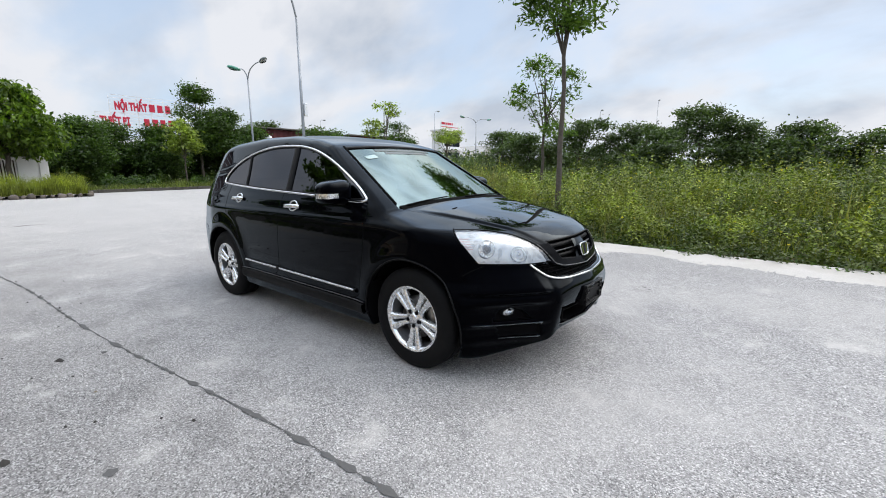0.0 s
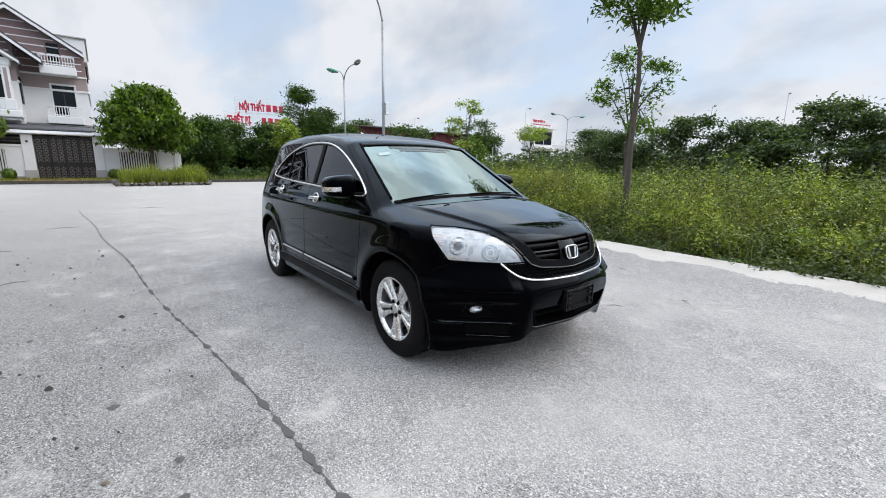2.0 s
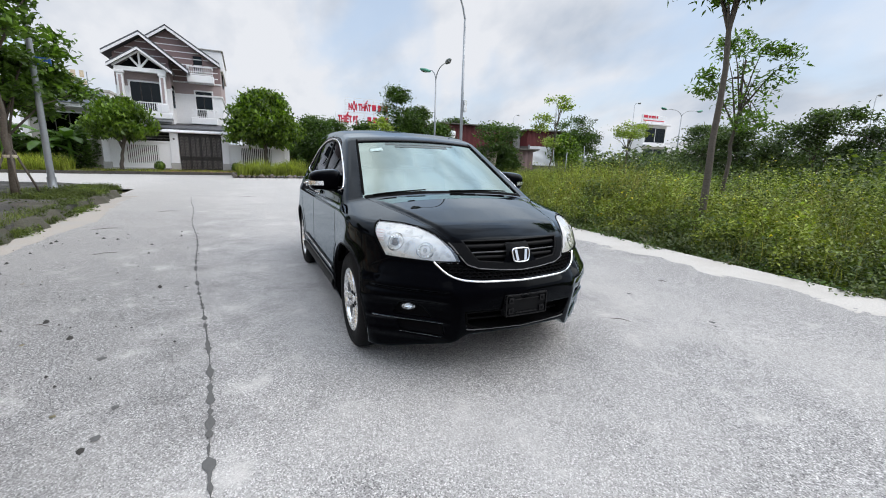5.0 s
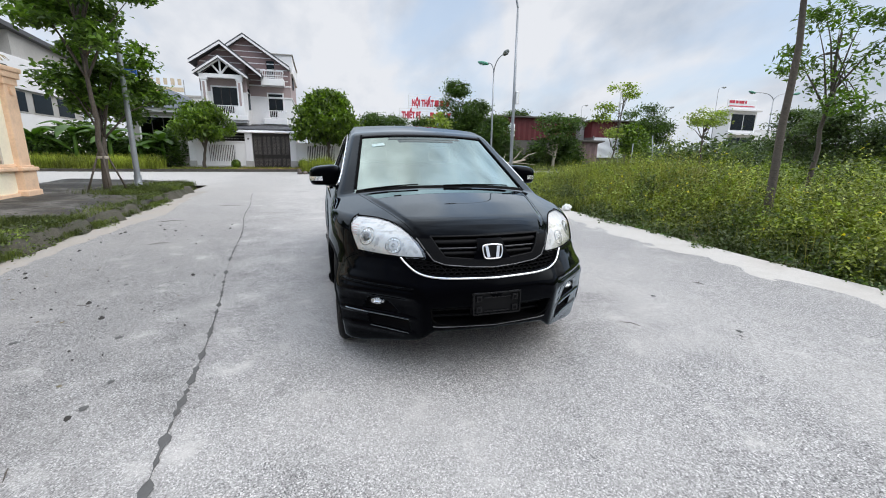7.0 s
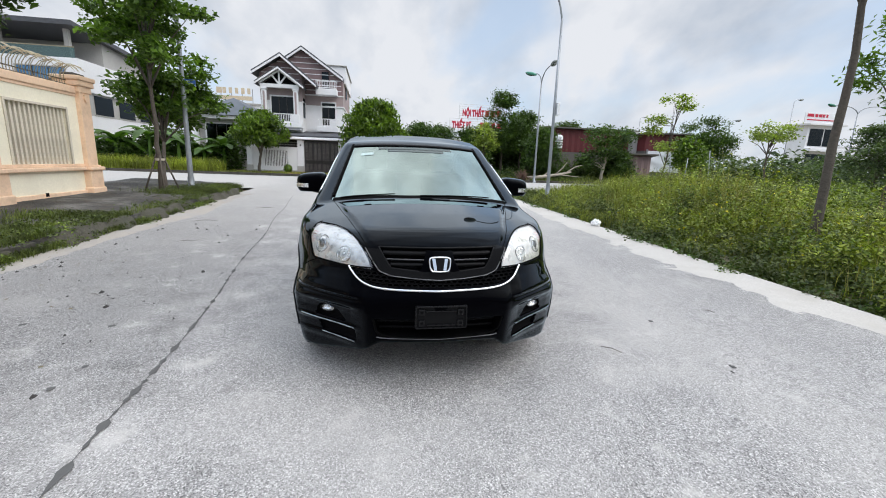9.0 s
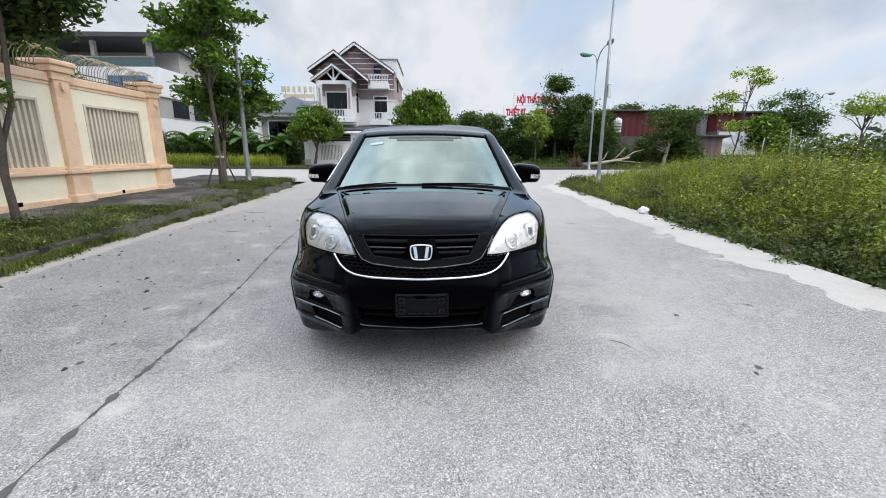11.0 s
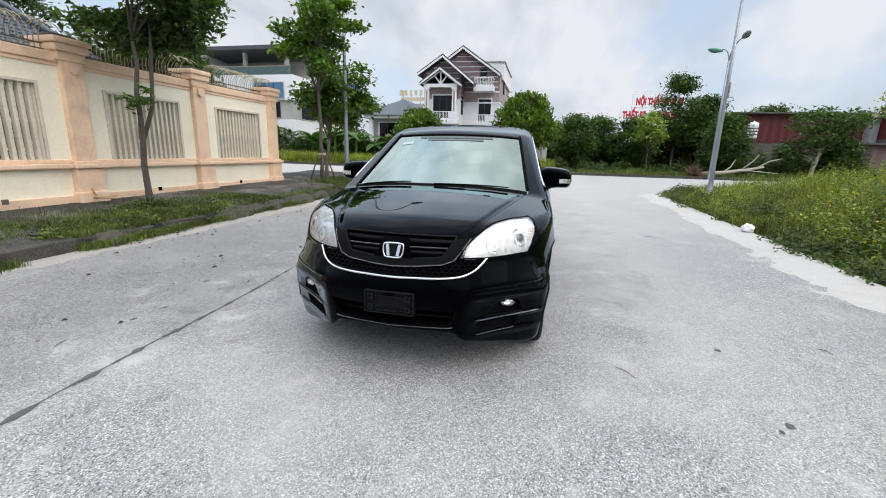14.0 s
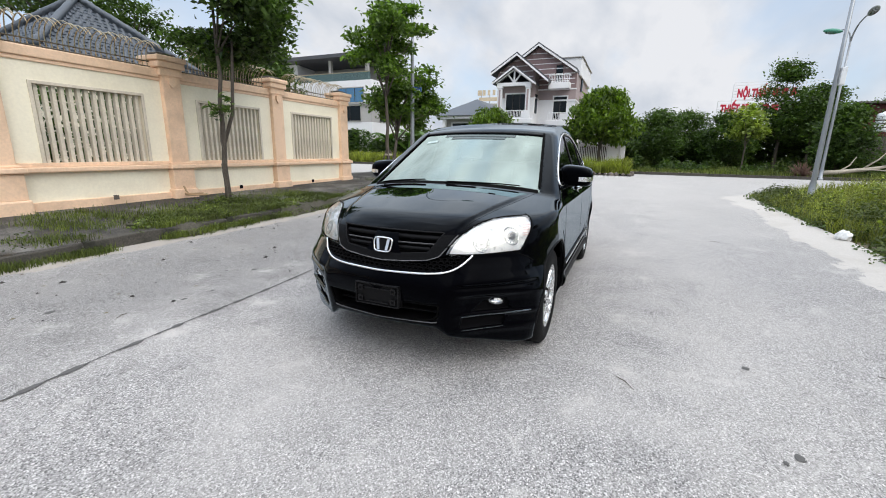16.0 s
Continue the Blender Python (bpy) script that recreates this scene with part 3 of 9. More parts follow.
def edge_strip():
    """A worn concrete strip whose inner edge thins out into the road in ragged patches."""
    rng = np.random.default_rng(12)
    n = 9
    inner = 3.66 + 0.12 * np.sin(1.1 * strip_x) * np.sin(0.37 * strip_x + 1) + 0.06 * np.sin(4.1 * strip_x) + 0.04 * np.sin(9.7 * strip_x + 2 * np.sin(2.3 * strip_x))
    rough = rng.normal(0, 1, (len(strip_x), n))
    rough = 0.5 * rough + 0.55 * sum(np.roll(rough, k, 0) for k in range(-7, 8)) / 1.6
    rows = []
    for j, k in enumerate(np.linspace(0, 1, n)):
        y = inner + k * (RIGHT_EDGE + 0.22 - inner) + 1.3 * np.clip((-9.2 - strip_x) / 2.2, 0, 1) ** 2
        rows.append(np.stack([strip_x, y, rise(strip_x, y) - 0.006 + 0.030 * k + 0.0032 * rough[:, j] * (1 - k) * (j > 0) - 0.01 * (j == 0)], -1))
    p = np.stack(rows, 1).reshape(-1, 3)
    i, j = np.meshgrid(np.arange(len(strip_x) - 1), np.arange(n - 1), indexing="ij")
    return p, np.stack([i * n + j, (i + 1) * n + j, (i + 1) * n + j + 1, i * n + j + 1], -1).reshape(-1, 4)


mesh_thing("road_edge", *edge_strip(), CONCRETE, "whitish concrete strip along the road's weedy side", "road edge")


def pave_height(x, y):
    return rise(x, y) + KERB_UP + 0.02 * (LEFT_EDGE - y)


def pavement_outline():
    r = 2.2
    return [(CROSS_NEAR + r * (1 - math.sin(a)), LEFT_EDGE - r * (1 - math.cos(a))) for a in np.linspace(0, math.pi / 2, 10)]


def pavement():
    """Rows of quads across the pavement; its end follows the rounded kerb."""
    out = pavement_outline()
    edge = [(x, LEFT_EDGE) for x in np.linspace(45, out[0][0] + 0.3, 90)] + out
    places, faces = [], []
    ks = np.linspace(0, 1, 7)
    for x, y in edge:
        for k in ks:
            yy = y + k * (-8.5 - y)
            places.append((x, yy, float(pave_height(x, yy)) + 0.012 * math.sin(3.1 * x + 2 * yy) * math.sin(1.7 * yy)))
        places.append((x, y + 0.02, float(rise(x, y)) - 0.08))
    n = len(ks) + 1
    for i in range(len(edge) - 1):
        for j in range(len(ks) - 1):
            faces.append((i * n + j, i * n + j + 1, (i + 1) * n + j + 1, (i + 1) * n + j))
        faces.append((i * n + n - 1, i * n, (i + 1) * n, (i + 1) * n + n - 1))
    return np.array(places), np.array(faces)


pavement_ob = mesh_thing("pavement", *pavement(), PAVING, "dark damp pavement along the boundary wall", "pavement", smooth=False)

# kerb stones along the pavement
kerb = tagged(new("kerb"), "worn grey kerb stones along the pavement", "kerb", kind="structure")
random.seed(4)
bm = bmesh.new()
box(bm, (-0.49, -0.075, -0.12), (0.49, 0.075, KERB_UP), 0.015)
stone_ob = part("kerb_stone", bm, KERB, kerb)
stone_ob.matrix_basis = pose(9.0, LEFT_EDGE - 0.05, float(rise(9.0, LEFT_EDGE)))
for i in range(1, 11):
    x = 9.0 - i
    o = new("kerb_stone", stone_ob.data)
    o.parent = kerb
    o.matrix_basis = pose(x, LEFT_EDGE - 0.05 + random.uniform(-0.012, 0.012), float(rise(x, LEFT_EDGE)) + random.uniform(-0.02, 0.01), random.uniform(-1.5, 1.5), random.uniform(-1, 1), random.uniform(-1, 1))


def bank():
    """Soil washed down from the pavement's verge over the kerb."""
    xs = np.linspace(0.7, CROSS_NEAR + 2.3, 130)
    foot = LEFT_EDGE + 0.13 + 0.05 * np.sin(11 * xs) * np.sin(3.7 * xs) + 0.08 * np.sin(1.7 * xs) * np.sin(0.6 * xs + 2) + 0.05 * np.sin(5.3 * xs) - 0.25 * np.clip((xs - 0.1) / 0.6, 0, 1)
    rows = []
    for k, up in zip(np.linspace(0, 1, 6), (0.002, 0.165, 0.185, 0.185, 0.18, 0.17)):
        y = foot - k * 0.60
        lift = up - 0.16 * k * np.clip((xs - 0.5) / 2, 0, 1) * (k < 0.3)
        rows.append(np.stack([xs, y, rise(xs, y) + lift + 0.02 * k * (LEFT_EDGE - y) + 0.008 * np.sin(9 * xs + 4 * k)], -1))
    p = np.stack(rows, 1).reshape(-1, 3)
    i, j = np.meshgrid(np.arange(len(xs) - 1), np.arange(5), indexing="ij")
    return p, np.stack([i * 6 + j, i * 6 + j + 1, (i + 1) * 6 + j + 1, (i + 1) * 6 + j], -1).reshape(-1, 4)


mesh_thing("verge_bank", *bank(), surface("dusty verge soil", (0.068, 0.062, 0.046), 0.95, fine=30, coarse=1.5, vary=0.45, stain=0.8, dirt=(0.036, 0.042, 0.022), relief=0.6, depth=0.02), "bare soil verge sloping from the pavement to the road", "verge")



def dust_strip():
    """Sandy dust washed against the foot of the kerb."""
    xs = np.linspace(12, -9.5, 360)
    wear = np.cumsum(np.random.default_rng(31).normal(0, 0.05, len(xs)))
    ragged = 0.5 * np.clip(wear - np.convolve(wear, np.ones(31) / 31, "same"), -0.2, 0.2)
    rows = []
    for k, up in ((0, 0.0015), (0.5, 0.006), (1, 0.010)):
        y = LEFT_EDGE + np.maximum(0.05, np.interp(xs, [-1.0, 1.5], [0.50, 0.15]) + 0.12 * np.sin(0.9 * xs) + ragged) * (1 - k)
        rows.append(np.stack([xs, y, rise(xs, y) + up], -1))
    p = np.stack(rows, 1).reshape(-1, 3)
    i, j = np.meshgrid(np.arange(len(xs) - 1), np.arange(2), indexing="ij")
    return p, np.stack([i * 3 + j, i * 3 + j + 1, (i + 1) * 3 + j + 1, (i + 1) * 3 + j], -1).reshape(-1, 4)


mesh_thing("road_dust", *dust_strip(), surface("sandy dust", (0.37, 0.335, 0.295), 0.95, fine=70, coarse=2.2, vary=0.22, stain=0.9, dirt=(0.34, 0.33, 0.315), relief=0.4, depth=0.006), "sandy dust along the foot of the kerb", "dust")

# far side of the crossing road: a low kerb and a verge
mesh_thing("verge_far", *sheet(np.linspace(CROSS_FAR - 4.6, CROSS_FAR, 8), np.linspace(-70, 70, 71), lambda x, y: rise(x, y) + 0.10 + 0.02 * np.sin(2 * y)), SOIL, "earth verge on the far side of the crossing road", "verge")
bm = bmesh.new()
for y in np.arange(-40, 40, 1.0):
    z = float(rise(CROSS_FAR, y))
    box(bm, (CROSS_FAR - 0.1, y + 0.01, z - 0.1), (CROSS_FAR + 0.08, y + 0.99, z + 0.13), 0.0)
tagged(part("kerb_far", bm, KERB), "low grey kerb across the junction", "kerb", kind="structure")


def seal_line():
    """The ragged dark line of sealed crack that runs down the road."""
    rng = np.random.default_rng(3)
    x = np.arange(6.5, -9.0, -0.035)
    y = -1.737 + 0.105 * (x - 2.1) + 0.025 * np.sin(1.7 * x) + np.cumsum(rng.normal(0, 0.004, len(x))) * 0.3
    half = 0.006 + 0.010 * np.abs(rng.normal(0, 1, len(x))) + 0.010 * (np.sin(7 * x) + np.sin(17 * x) > 1.0)
    dash = np.sin(2 * np.pi * (x + 0.25 * np.sin(3.1 * x)) / 0.19) + 0.8 * np.sin(2 * np.pi * x / 0.33 + 1)
    half = np.minimum(half * np.where(x < -4, 0.6, 1) * np.clip(0.45 + 0.5 * dash, 0.10, 1.1) * np.interp(x, [0.0, 2.5], [1.0, 1.5]), np.interp(x, [0.0, 2.5], [0.020, 0.028]))
    z = rise(x, y) + 0.005
    p = np.stack([np.stack([x, y - half, z], -1), np.stack([x + rng.normal(0, .006, len(x)), y, z + 0.004], -1), np.stack([x, y + half, z], -1)], 1).reshape(-1, 3)
    i = np.arange(len(x) - 1)
    f = np.vstack([np.stack([i * 3 + k, i * 3 + 3 + k, i * 3 + 4 + k, i * 3 + 1 + k], -1) for k in (0, 1)])
    return p, f[:, ::-1]


mesh_thing("crack_seal", *seal_line(), BITUMEN, "ragged dark bitumen line sealing a crack in the road", "road crack")


# ---------------------------------------------------------------- the car
def curve(pts, s=0.05, lo=-4.0, hi=4.0):
    """A rounded line through pairs of numbers, as a function."""
    xs = np.arange(lo, hi, 0.004)
    p = np.array(sorted(pts), float)
    ys = np.interp(xs, p[:, 0], p[:, 1])
    if s > 0:
        n = int(4 * s / 0.004)
        k = np.exp(-0.5 * (np.arange(-n, n + 1) * 0.004 / s) ** 2)
        ys = np.convolve(np.pad(ys, n, mode="edge"), k / k.sum(), "valid")
    return lambda v: np.interp(v, xs, ys)


def smax(a, b, k):
    return np.maximum(a, b) + np.maximum(k - np.abs(a - b), 0) ** 2 / (4 * k)


def polygon(u, v, pts):
    """Signed distance to a polygon, negative inside."""
    p = np.array(pts, float)
    u, v = np.broadcast_arrays(np.asarray(u, float), np.asarray(v, float))
    best = np.full(u.shape, 1e9)
    inside = np.zeros(u.shape, bool)
    for (ax, ay), (bx, by) in zip(p, np.roll(p, -1, 0)):
        ex, ey = bx - ax, by - ay
        t = np.clip(((u - ax) * ex + (v - ay) * ey) / (ex * ex + ey * ey), 0, 1)
        best = np.minimum(best, (u - ax - t * ex) ** 2 + (v - ay - t * ey) ** 2)
        if ay != by:
            inside ^= ((ay > v) != (by > v)) & (u < ex * (v - ay) / ey + ax)
    return np.where(inside, -1, 1) * np.sqrt(best)


BOW = 0.15  # how far the cowl and the windscreen bow towards the nose
WHEEL_X, WHEEL_Z = 1.32, 0.347
top_line = curve([(2.6, 0.50), (2.20, 0.74), (2.08, 0.868), (1.9, 0.945), (1.6, 1.008), (1.35, 1.052), (1.17, 1.085), (0.325, 1.555), (0.1, 1.605),
                  (-0.3, 1.645), (-0.8, 1.65), (-1.4, 1.615), (-1.9, 1.54), (-2.3, 1.44)], 0.032)
side_line = curve([(0.15, 0.84), (0.22, 0.87), (0.30, 0.890), (0.335, 0.899), (0.37, 0.893), (0.55, 0.903), (0.75, 0.900), (0.90, 0.896), (0.958, 0.894), (0.984, 0.874), (1.0, 0.868),
                   (1.07, 0.848), (1.10, 0.832), (1.54, 0.668), (1.62, 0.632), (1.75, 0.57)], 0.012)
plan_low = curve([(2.4, -0.03), (1.9, 0.0), (1.5, 0.012), (1.0, 0.0), (-1.0, 0.0), (-1.6, -0.01), (-2.0, -0.05), (-2.4, -0.10)], 0.15)
plan_high = curve([(1.4, -0.02), (0.8, -0.005), (0.0, 0.0), (-0.8, -0.01), (-1.4, -0.035), (-2.0, -0.085), (-2.4, -0.14)], 0.15)
nose_z = curve([(0.15, 2.125), (0.26, 2.15), (0.34, 2.170), (0.45, 2.195), (0.56, 2.215), (0.60, 2.21), (0.64, 2.185), (0.70, 2.15), (0.80, 2.115), (0.88, 2.07), (0.95, 1.97), (1.05, 1.7)], 0.015)
nose_y = curve([(-0.3, -0.035), (0.0, 0.0), (0.3, -0.035), (0.45, -0.09), (0.60, -0.19), (0.72, -0.305), (0.82, -0.43), (0.89, -0.57), (0.96, -0.95)], 0.04)
nose_low = curve([(-0.42, -0.045), (0.0, 0.0), (0.42, -0.045), (0.47, -0.085), (0.60, -0.20), (0.72, -0.295), (0.82, -0.375), (0.89, -0.45), (0.95, -0.66)], 0.014)
tail_z = curve([(0.2, -2.16), (0.4, -2.27), (0.7, -2.28), (0.85, -2.23), (1.05, -2.17), (1.3, -2.06), (1.5, -1.93), (1.65, -1.78)], 0.04)
tail_y = curve([(0.0, 0.0), (0.4, 0.02), (0.6, 0.07), (0.75, 0.17), (0.84, 0.32), (0.90, 0.55)], 0.04)
lip = curve([(-0.3, 0.315), (0.0, 0.315), (0.36, 0.31), (0.43, 0.255), (0.55, 0.220), (0.75, 0.170), (0.9, 0.165)], 0.015)
lamp_top = curve([(1.45, 0.90), (1.55, 0.760), (1.58, 0.730), (1.683, 0.625), (1.765, 0.566), (1.875, 0.503), (1.975, 0.450), (2.06, 0.388), (2.15, 0.31)], 0.008)
HOOD_SIDE = curve([(0.9, 0.72), (1.05, 0.705), (1.25, 0.648), (1.43, 0.602), (1.64, 0.538), (1.80, 0.495), (1.97, 0.432), (2.01, 0.40), (2.1, 0.33)], 0.03)
# bumper corners: a full upper bulge with a sharp lower ridge, a brow over the fog lamp, a ledge and a lip
corner_fold = curve([(0.10, 0.0), (0.255, 0.0), (0.285, 0.008), (0.305, 0.007), (0.318, -0.003), (0.375, -0.004), (0.388, 0.006), (0.402, 0.006), (0.412, -0.006),
                     (0.47, -0.010), (0.510, -0.004), (0.530, 0.012), (0.555, 0.010), (0.572, -0.004), (0.584, 0.000), (0.596, 0.026), (0.62, 0.028), (0.68, 0.016), (0.735, 0.0), (1.0, 0.0)], 0.003)


def shape(x, y, z):
    """The closed outer form of the car, negative inside."""
    a = np.abs(y)
    raised = np.clip((HOOD_SIDE(x) - 0.025 - a) / 0.035 + 0.5, 0, 1)
    raised = raised * raised * (3 - 2 * raised) * np.clip((x - 1.15) / 0.2, 0, 1) * np.clip((2.12 - x) / 0.15, 0, 1)
    top = z - top_line(x + BOW * a * a) + 0.055 * a * a + 0.05 * a ** 4 - 0.014 * raised
    high = np.clip((z - 1.0) / 0.3, 0, 1)
    width = side_line(z) + plan_low(x) * (1 - high) + plan_high(x) * high
    for wx in (WHEEL_X, -WHEEL_X):
        d = np.hypot(x - wx, z - WHEEL_Z)
        width = width + 0.016 * np.exp(-((d - 0.42) / 0.085) ** 2) * np.clip((z - 0.25) / 0.1, 0, 1)
    side = a - width
    low = np.clip((0.65 - z) / 0.14, 0, 1)
    front = (x - nose_z(z) - nose_y(a) * (1 - low) - nose_low(a) * low) * 0.85
    back = (tail_z(z) + tail_y(a) - x) * 0.85
    body = smax(top, side, 0.055)
    body = smax(body, front, 0.05)
    body = smax(body, back, 0.20)
    body = body - corner_fold(z) * np.clip((a - 0.45) / 0.07, 0, 1) * np.clip((x - 1.70) / 0.10, 0, 1)
    under = np.where(x > 1.5, lip(a), 0.21) - z
    return smax(body, under, 0.02)


def lamp_turn(x, a):
    return np.degrees(np.arctan2(a, x - 1.3))


LAMP = [(76, 1.15), (70.5, 0.962), (63.7, 0.857), (58, 0.762), (46, 0.758), (37, 0.754), (26, 0.756), (18, 0.757), (18, 1.15)]
SIDE_GLASS = [(-1.45, 1.200), (-1.40, 1.310), (-1.13, 1.437), (-0.74, 1.522), (-0.35, 1.537), (0.0, 1.512), (0.31, 1.416), (0.61, 1.270), (0.80, 1.158),
              (0.885, 1.086), (0.26, 1.122), (-0.25, 1.136), (-0.87, 1.158), (-1.37, 1.186)]
UPPER_GRILLE = [(-0.352, 0.872), (0.352, 0.872), (0.318, 0.810), (0.282, 0.760), (0.13, 0.745), (-0.13, 0.745), (-0.282, 0.760), (-0.318, 0.810)]
GRILLE_FRAME = [(-0.430, 0.862), (-0.392, 0.802), (-0.350, 0.742), (-0.285, 0.720), (-0.146, 0.706), (0.0, 0.700), (0.146, 0.706), (0.285, 0.720), (0.350, 0.742), (0.392, 0.802), (0.430, 0.862)]
SHIELD = [(-0.078, 0.860), (0.078, 0.860), (0.096, 0.790), (0.120, 0.745), (-0.120, 0.745), (-0.096, 0.790)]
LOWER_GRILLE = [(-0.515, 0.748), (-0.40, 0.750), (-0.345, 0.734), (-0.27, 0.704), (0.27, 0.704), (0.345, 0.734), (0.40, 0.750), (0.515, 0.748), (0.480, 0.706), (0.45, 0.684), (0.40, 0.668), (0.25, 0.657), (-0.25, 0.657), (-0.40, 0.668), (-0.45, 0.684), (-0.480, 0.706)]
INTAKE = [(-0.385, 0.474), (0.385, 0.474), (0.36, 0.352), (-0.36, 0.352)]
FOG_POCKET = [(0.540, 0.414), (0.595, 0.478), (0.650, 0.502), (0.715, 0.492), (0.735, 0.416)]
LOW_SLOT = [(0.480, 0.305), (0.495, 0.378), (0.715, 0.384), (0.690, 0.312)]


def lamp_plan(x, a, z):
    """The headlamp's outline: lower and outer edges seen radially, the upper edge in plan."""
    return np.maximum(polygon(lamp_turn(x, a) * 0.013, z, [(p * 0.013, q) for p, q in LAMP]), (lamp_top(x) - a) * 0.75)


def screen(x, a, z):
    """The windscreen's opening, seen along its slope."""
    s = x + BOW * a * a
    return np.maximum(np.maximum(s - 1.150, 0.400 - s), a - (0.700 - 0.30 * (z - 1.09)))


def cuts(x, y, z):
    a = np.abs(y)
    out = np.full(np.broadcast(x, y, z).shape, 1e3)
    for wx, r in ((WHEEL_X, 0.408), (-WHEEL_X, 0.402)):
        out = np.minimum(out, np.maximum(np.hypot(x - wx, z - WHEEL_Z) - r, 0.50 - a))
    out = np.minimum(out, np.maximum(np.where((a > 0.45) & (x < 1.1), polygon(x, z, SIDE_GLASS), 1.0), 0.45 - a))
    out = np.minimum(out, np.maximum(screen(x, a, z), 1.0 - z))
    out = np.minimum(out, np.maximum(polygon(y, z, UPPER_GRILLE), 1.98 - x))
    out = np.minimum(out, np.maximum(polygon(y, z, LOWER_GRILLE), 1.80 - x))
    out = np.minimum(out, np.maximum(polygon(y, z, INTAKE), 2.02 - x))
    return out


def inset(x, y, z):
    """Shallow recesses that follow the skin, as pairs of plan and depth."""
    a = np.abs(y)
    lamp = np.where(x > 1.35, lamp_plan(x, a, z), 1.0)
    fog = np.where(x > 1.5, polygon(a, z, FOG_POCKET), 1.0)
    slot = np.where(x > 1.5, polygon(a, z, LOW_SLOT), 1.0)
    return ((lamp, 0.05), (fog, 0.030), (slot, 0.025))


def shell(x, y, z):
    s = shape(x, y, z)
    body = np.maximum(s, -cuts(x, y, z))
    for plan, depth in inset(x, y, z):
        body = np.maximum(body, -np.maximum(plan, -(s + depth)))
    cabin = np.maximum(np.maximum(s + 0.035, 0.55 - z), np.maximum(x - 1.25, -1.95 - x))
    return np.maximum(body, -cabin)


def net(f, lo, hi, h):
    """A smooth skin of quads where f is zero: places and faces. h: one step, or the grid's three lines."""
    if isinstance(h, (list, tuple)):
        ax, h = h, min(float(np.diff(a).min()) for a in h)
    else:
        ax = [np.arange(a, b + h, h) for a, b in zip(lo, hi)]
    v = f(ax[0][:, None, None], ax[1][None, :, None], ax[2][None, None, :])
    v = np.where(v == 0, 1e-9, v)
    n = np.array(v.shape)
    total, count = np.zeros((*(n - 1), 3)), np.zeros(n - 1)
    base = np.stack(np.meshgrid(*[a[:-1] for a in ax], indexing="ij"), -1)
    corner = [(i, j, k) for i in (0, 1) for j in (0, 1) for k in (0, 1)]
    part_of = lambda c: v[c[0]:n[0] - 1 + c[0], c[1]:n[1] - 1 + c[1], c[2]:n[2] - 1 + c[2]]
    for c in corner:
        for axis in range(3):
            if c[axis]:
                continue
            d = list(c)
            d[axis] = 1
            p, q = part_of(c), part_of(d)
            hit = (p < 0) != (q < 0)
            t = np.where(hit, p / np.where(hit, p - q, 1), 0)
            place = np.array(c, float)[None, None, None, :] + t[..., None] * np.eye(3)[axis]
            total += place * hit[..., None]
            count += hit
    used = count > 0
    index = np.full(count.shape, -1)
    index[used] = np.arange(used.sum())
    cell = np.stack(np.meshgrid(*[np.diff(a) for a in ax], indexing="ij"), -1)
    places = base[used] + cell[used] * total[used] / count[used][:, None]
    for _ in range(3):
        x, y, z = places.T
        d = 0.001
        w = f(x, y, z)
        g = np.stack([f(x + d, y, z) - f(x - d, y, z), f(x, y + d, z) - f(x, y - d, z), f(x, y, z + d) - f(x, y, z - d)], -1) / (2 * d)
        step = w[:, None] * g / np.maximum((g * g).sum(1), 0.2)[:, None]
        size = np.linalg.norm(step, axis=1, keepdims=True)
        places = places - step * np.minimum(1, 0.3 * h / np.maximum(size, 1e-9)) * 0.8
    faces = []
    for axis in range(3):
        one, two = (axis + 1) % 3, (axis + 2) % 3
        p = [slice(0, -1)] * 3
        q = [slice(0, -1)] * 3
        for o in (one, two):
            p[o] = q[o] = slice(1, -1)
        q[axis] = slice(1, None)
        a, b = v[tuple(p)] < 0, v[tuple(q)] < 0
        ids = []
        for da, db in ((0, 0), (1, 0), (1, 1), (0, 1)):
            s = [slice(0, None)] * 3
            for o, dd in ((one, da), (two, db)):
                s[o] = slice(dd, index.shape[o] - 1 + dd)
            ids.append(index[tuple(s)])
        quad = np.stack(ids, -1)
        faces += [quad[a & ~b], quad[~a & b][:, ::-1]]
    return places, np.concatenate(faces)


def split(places, faces, keep):
    """The faces of one part, with only the points that they use."""
    f = faces[keep]
    ids, inverse = np.unique(f.ravel(), return_inverse=True)
    return places[ids], inverse.reshape(f.shape)


def skin(name, places, faces, material, parent, label="", smooth=True):
    me = bpy.data.meshes.new(name)
    me.vertices.add(len(places))
    me.vertices.foreach_set("co", np.asarray(places, np.float32).ravel())
    me.loops.add(faces.size)
    me.loops.foreach_set("vertex_index", np.asarray(faces, np.int32).ravel())
    me.polygons.add(len(faces))
    me.polygons.foreach_set("loop_start", np.arange(0, faces.size, faces.shape[1], dtype=np.int32))
    me.update(calc_edges=True)
    me.validate()
    if smooth:
        me.shade_smooth()
    me.materials.append(material)
    ob = new(name, me)
    ob.parent = parent
    return tagged(ob, label)


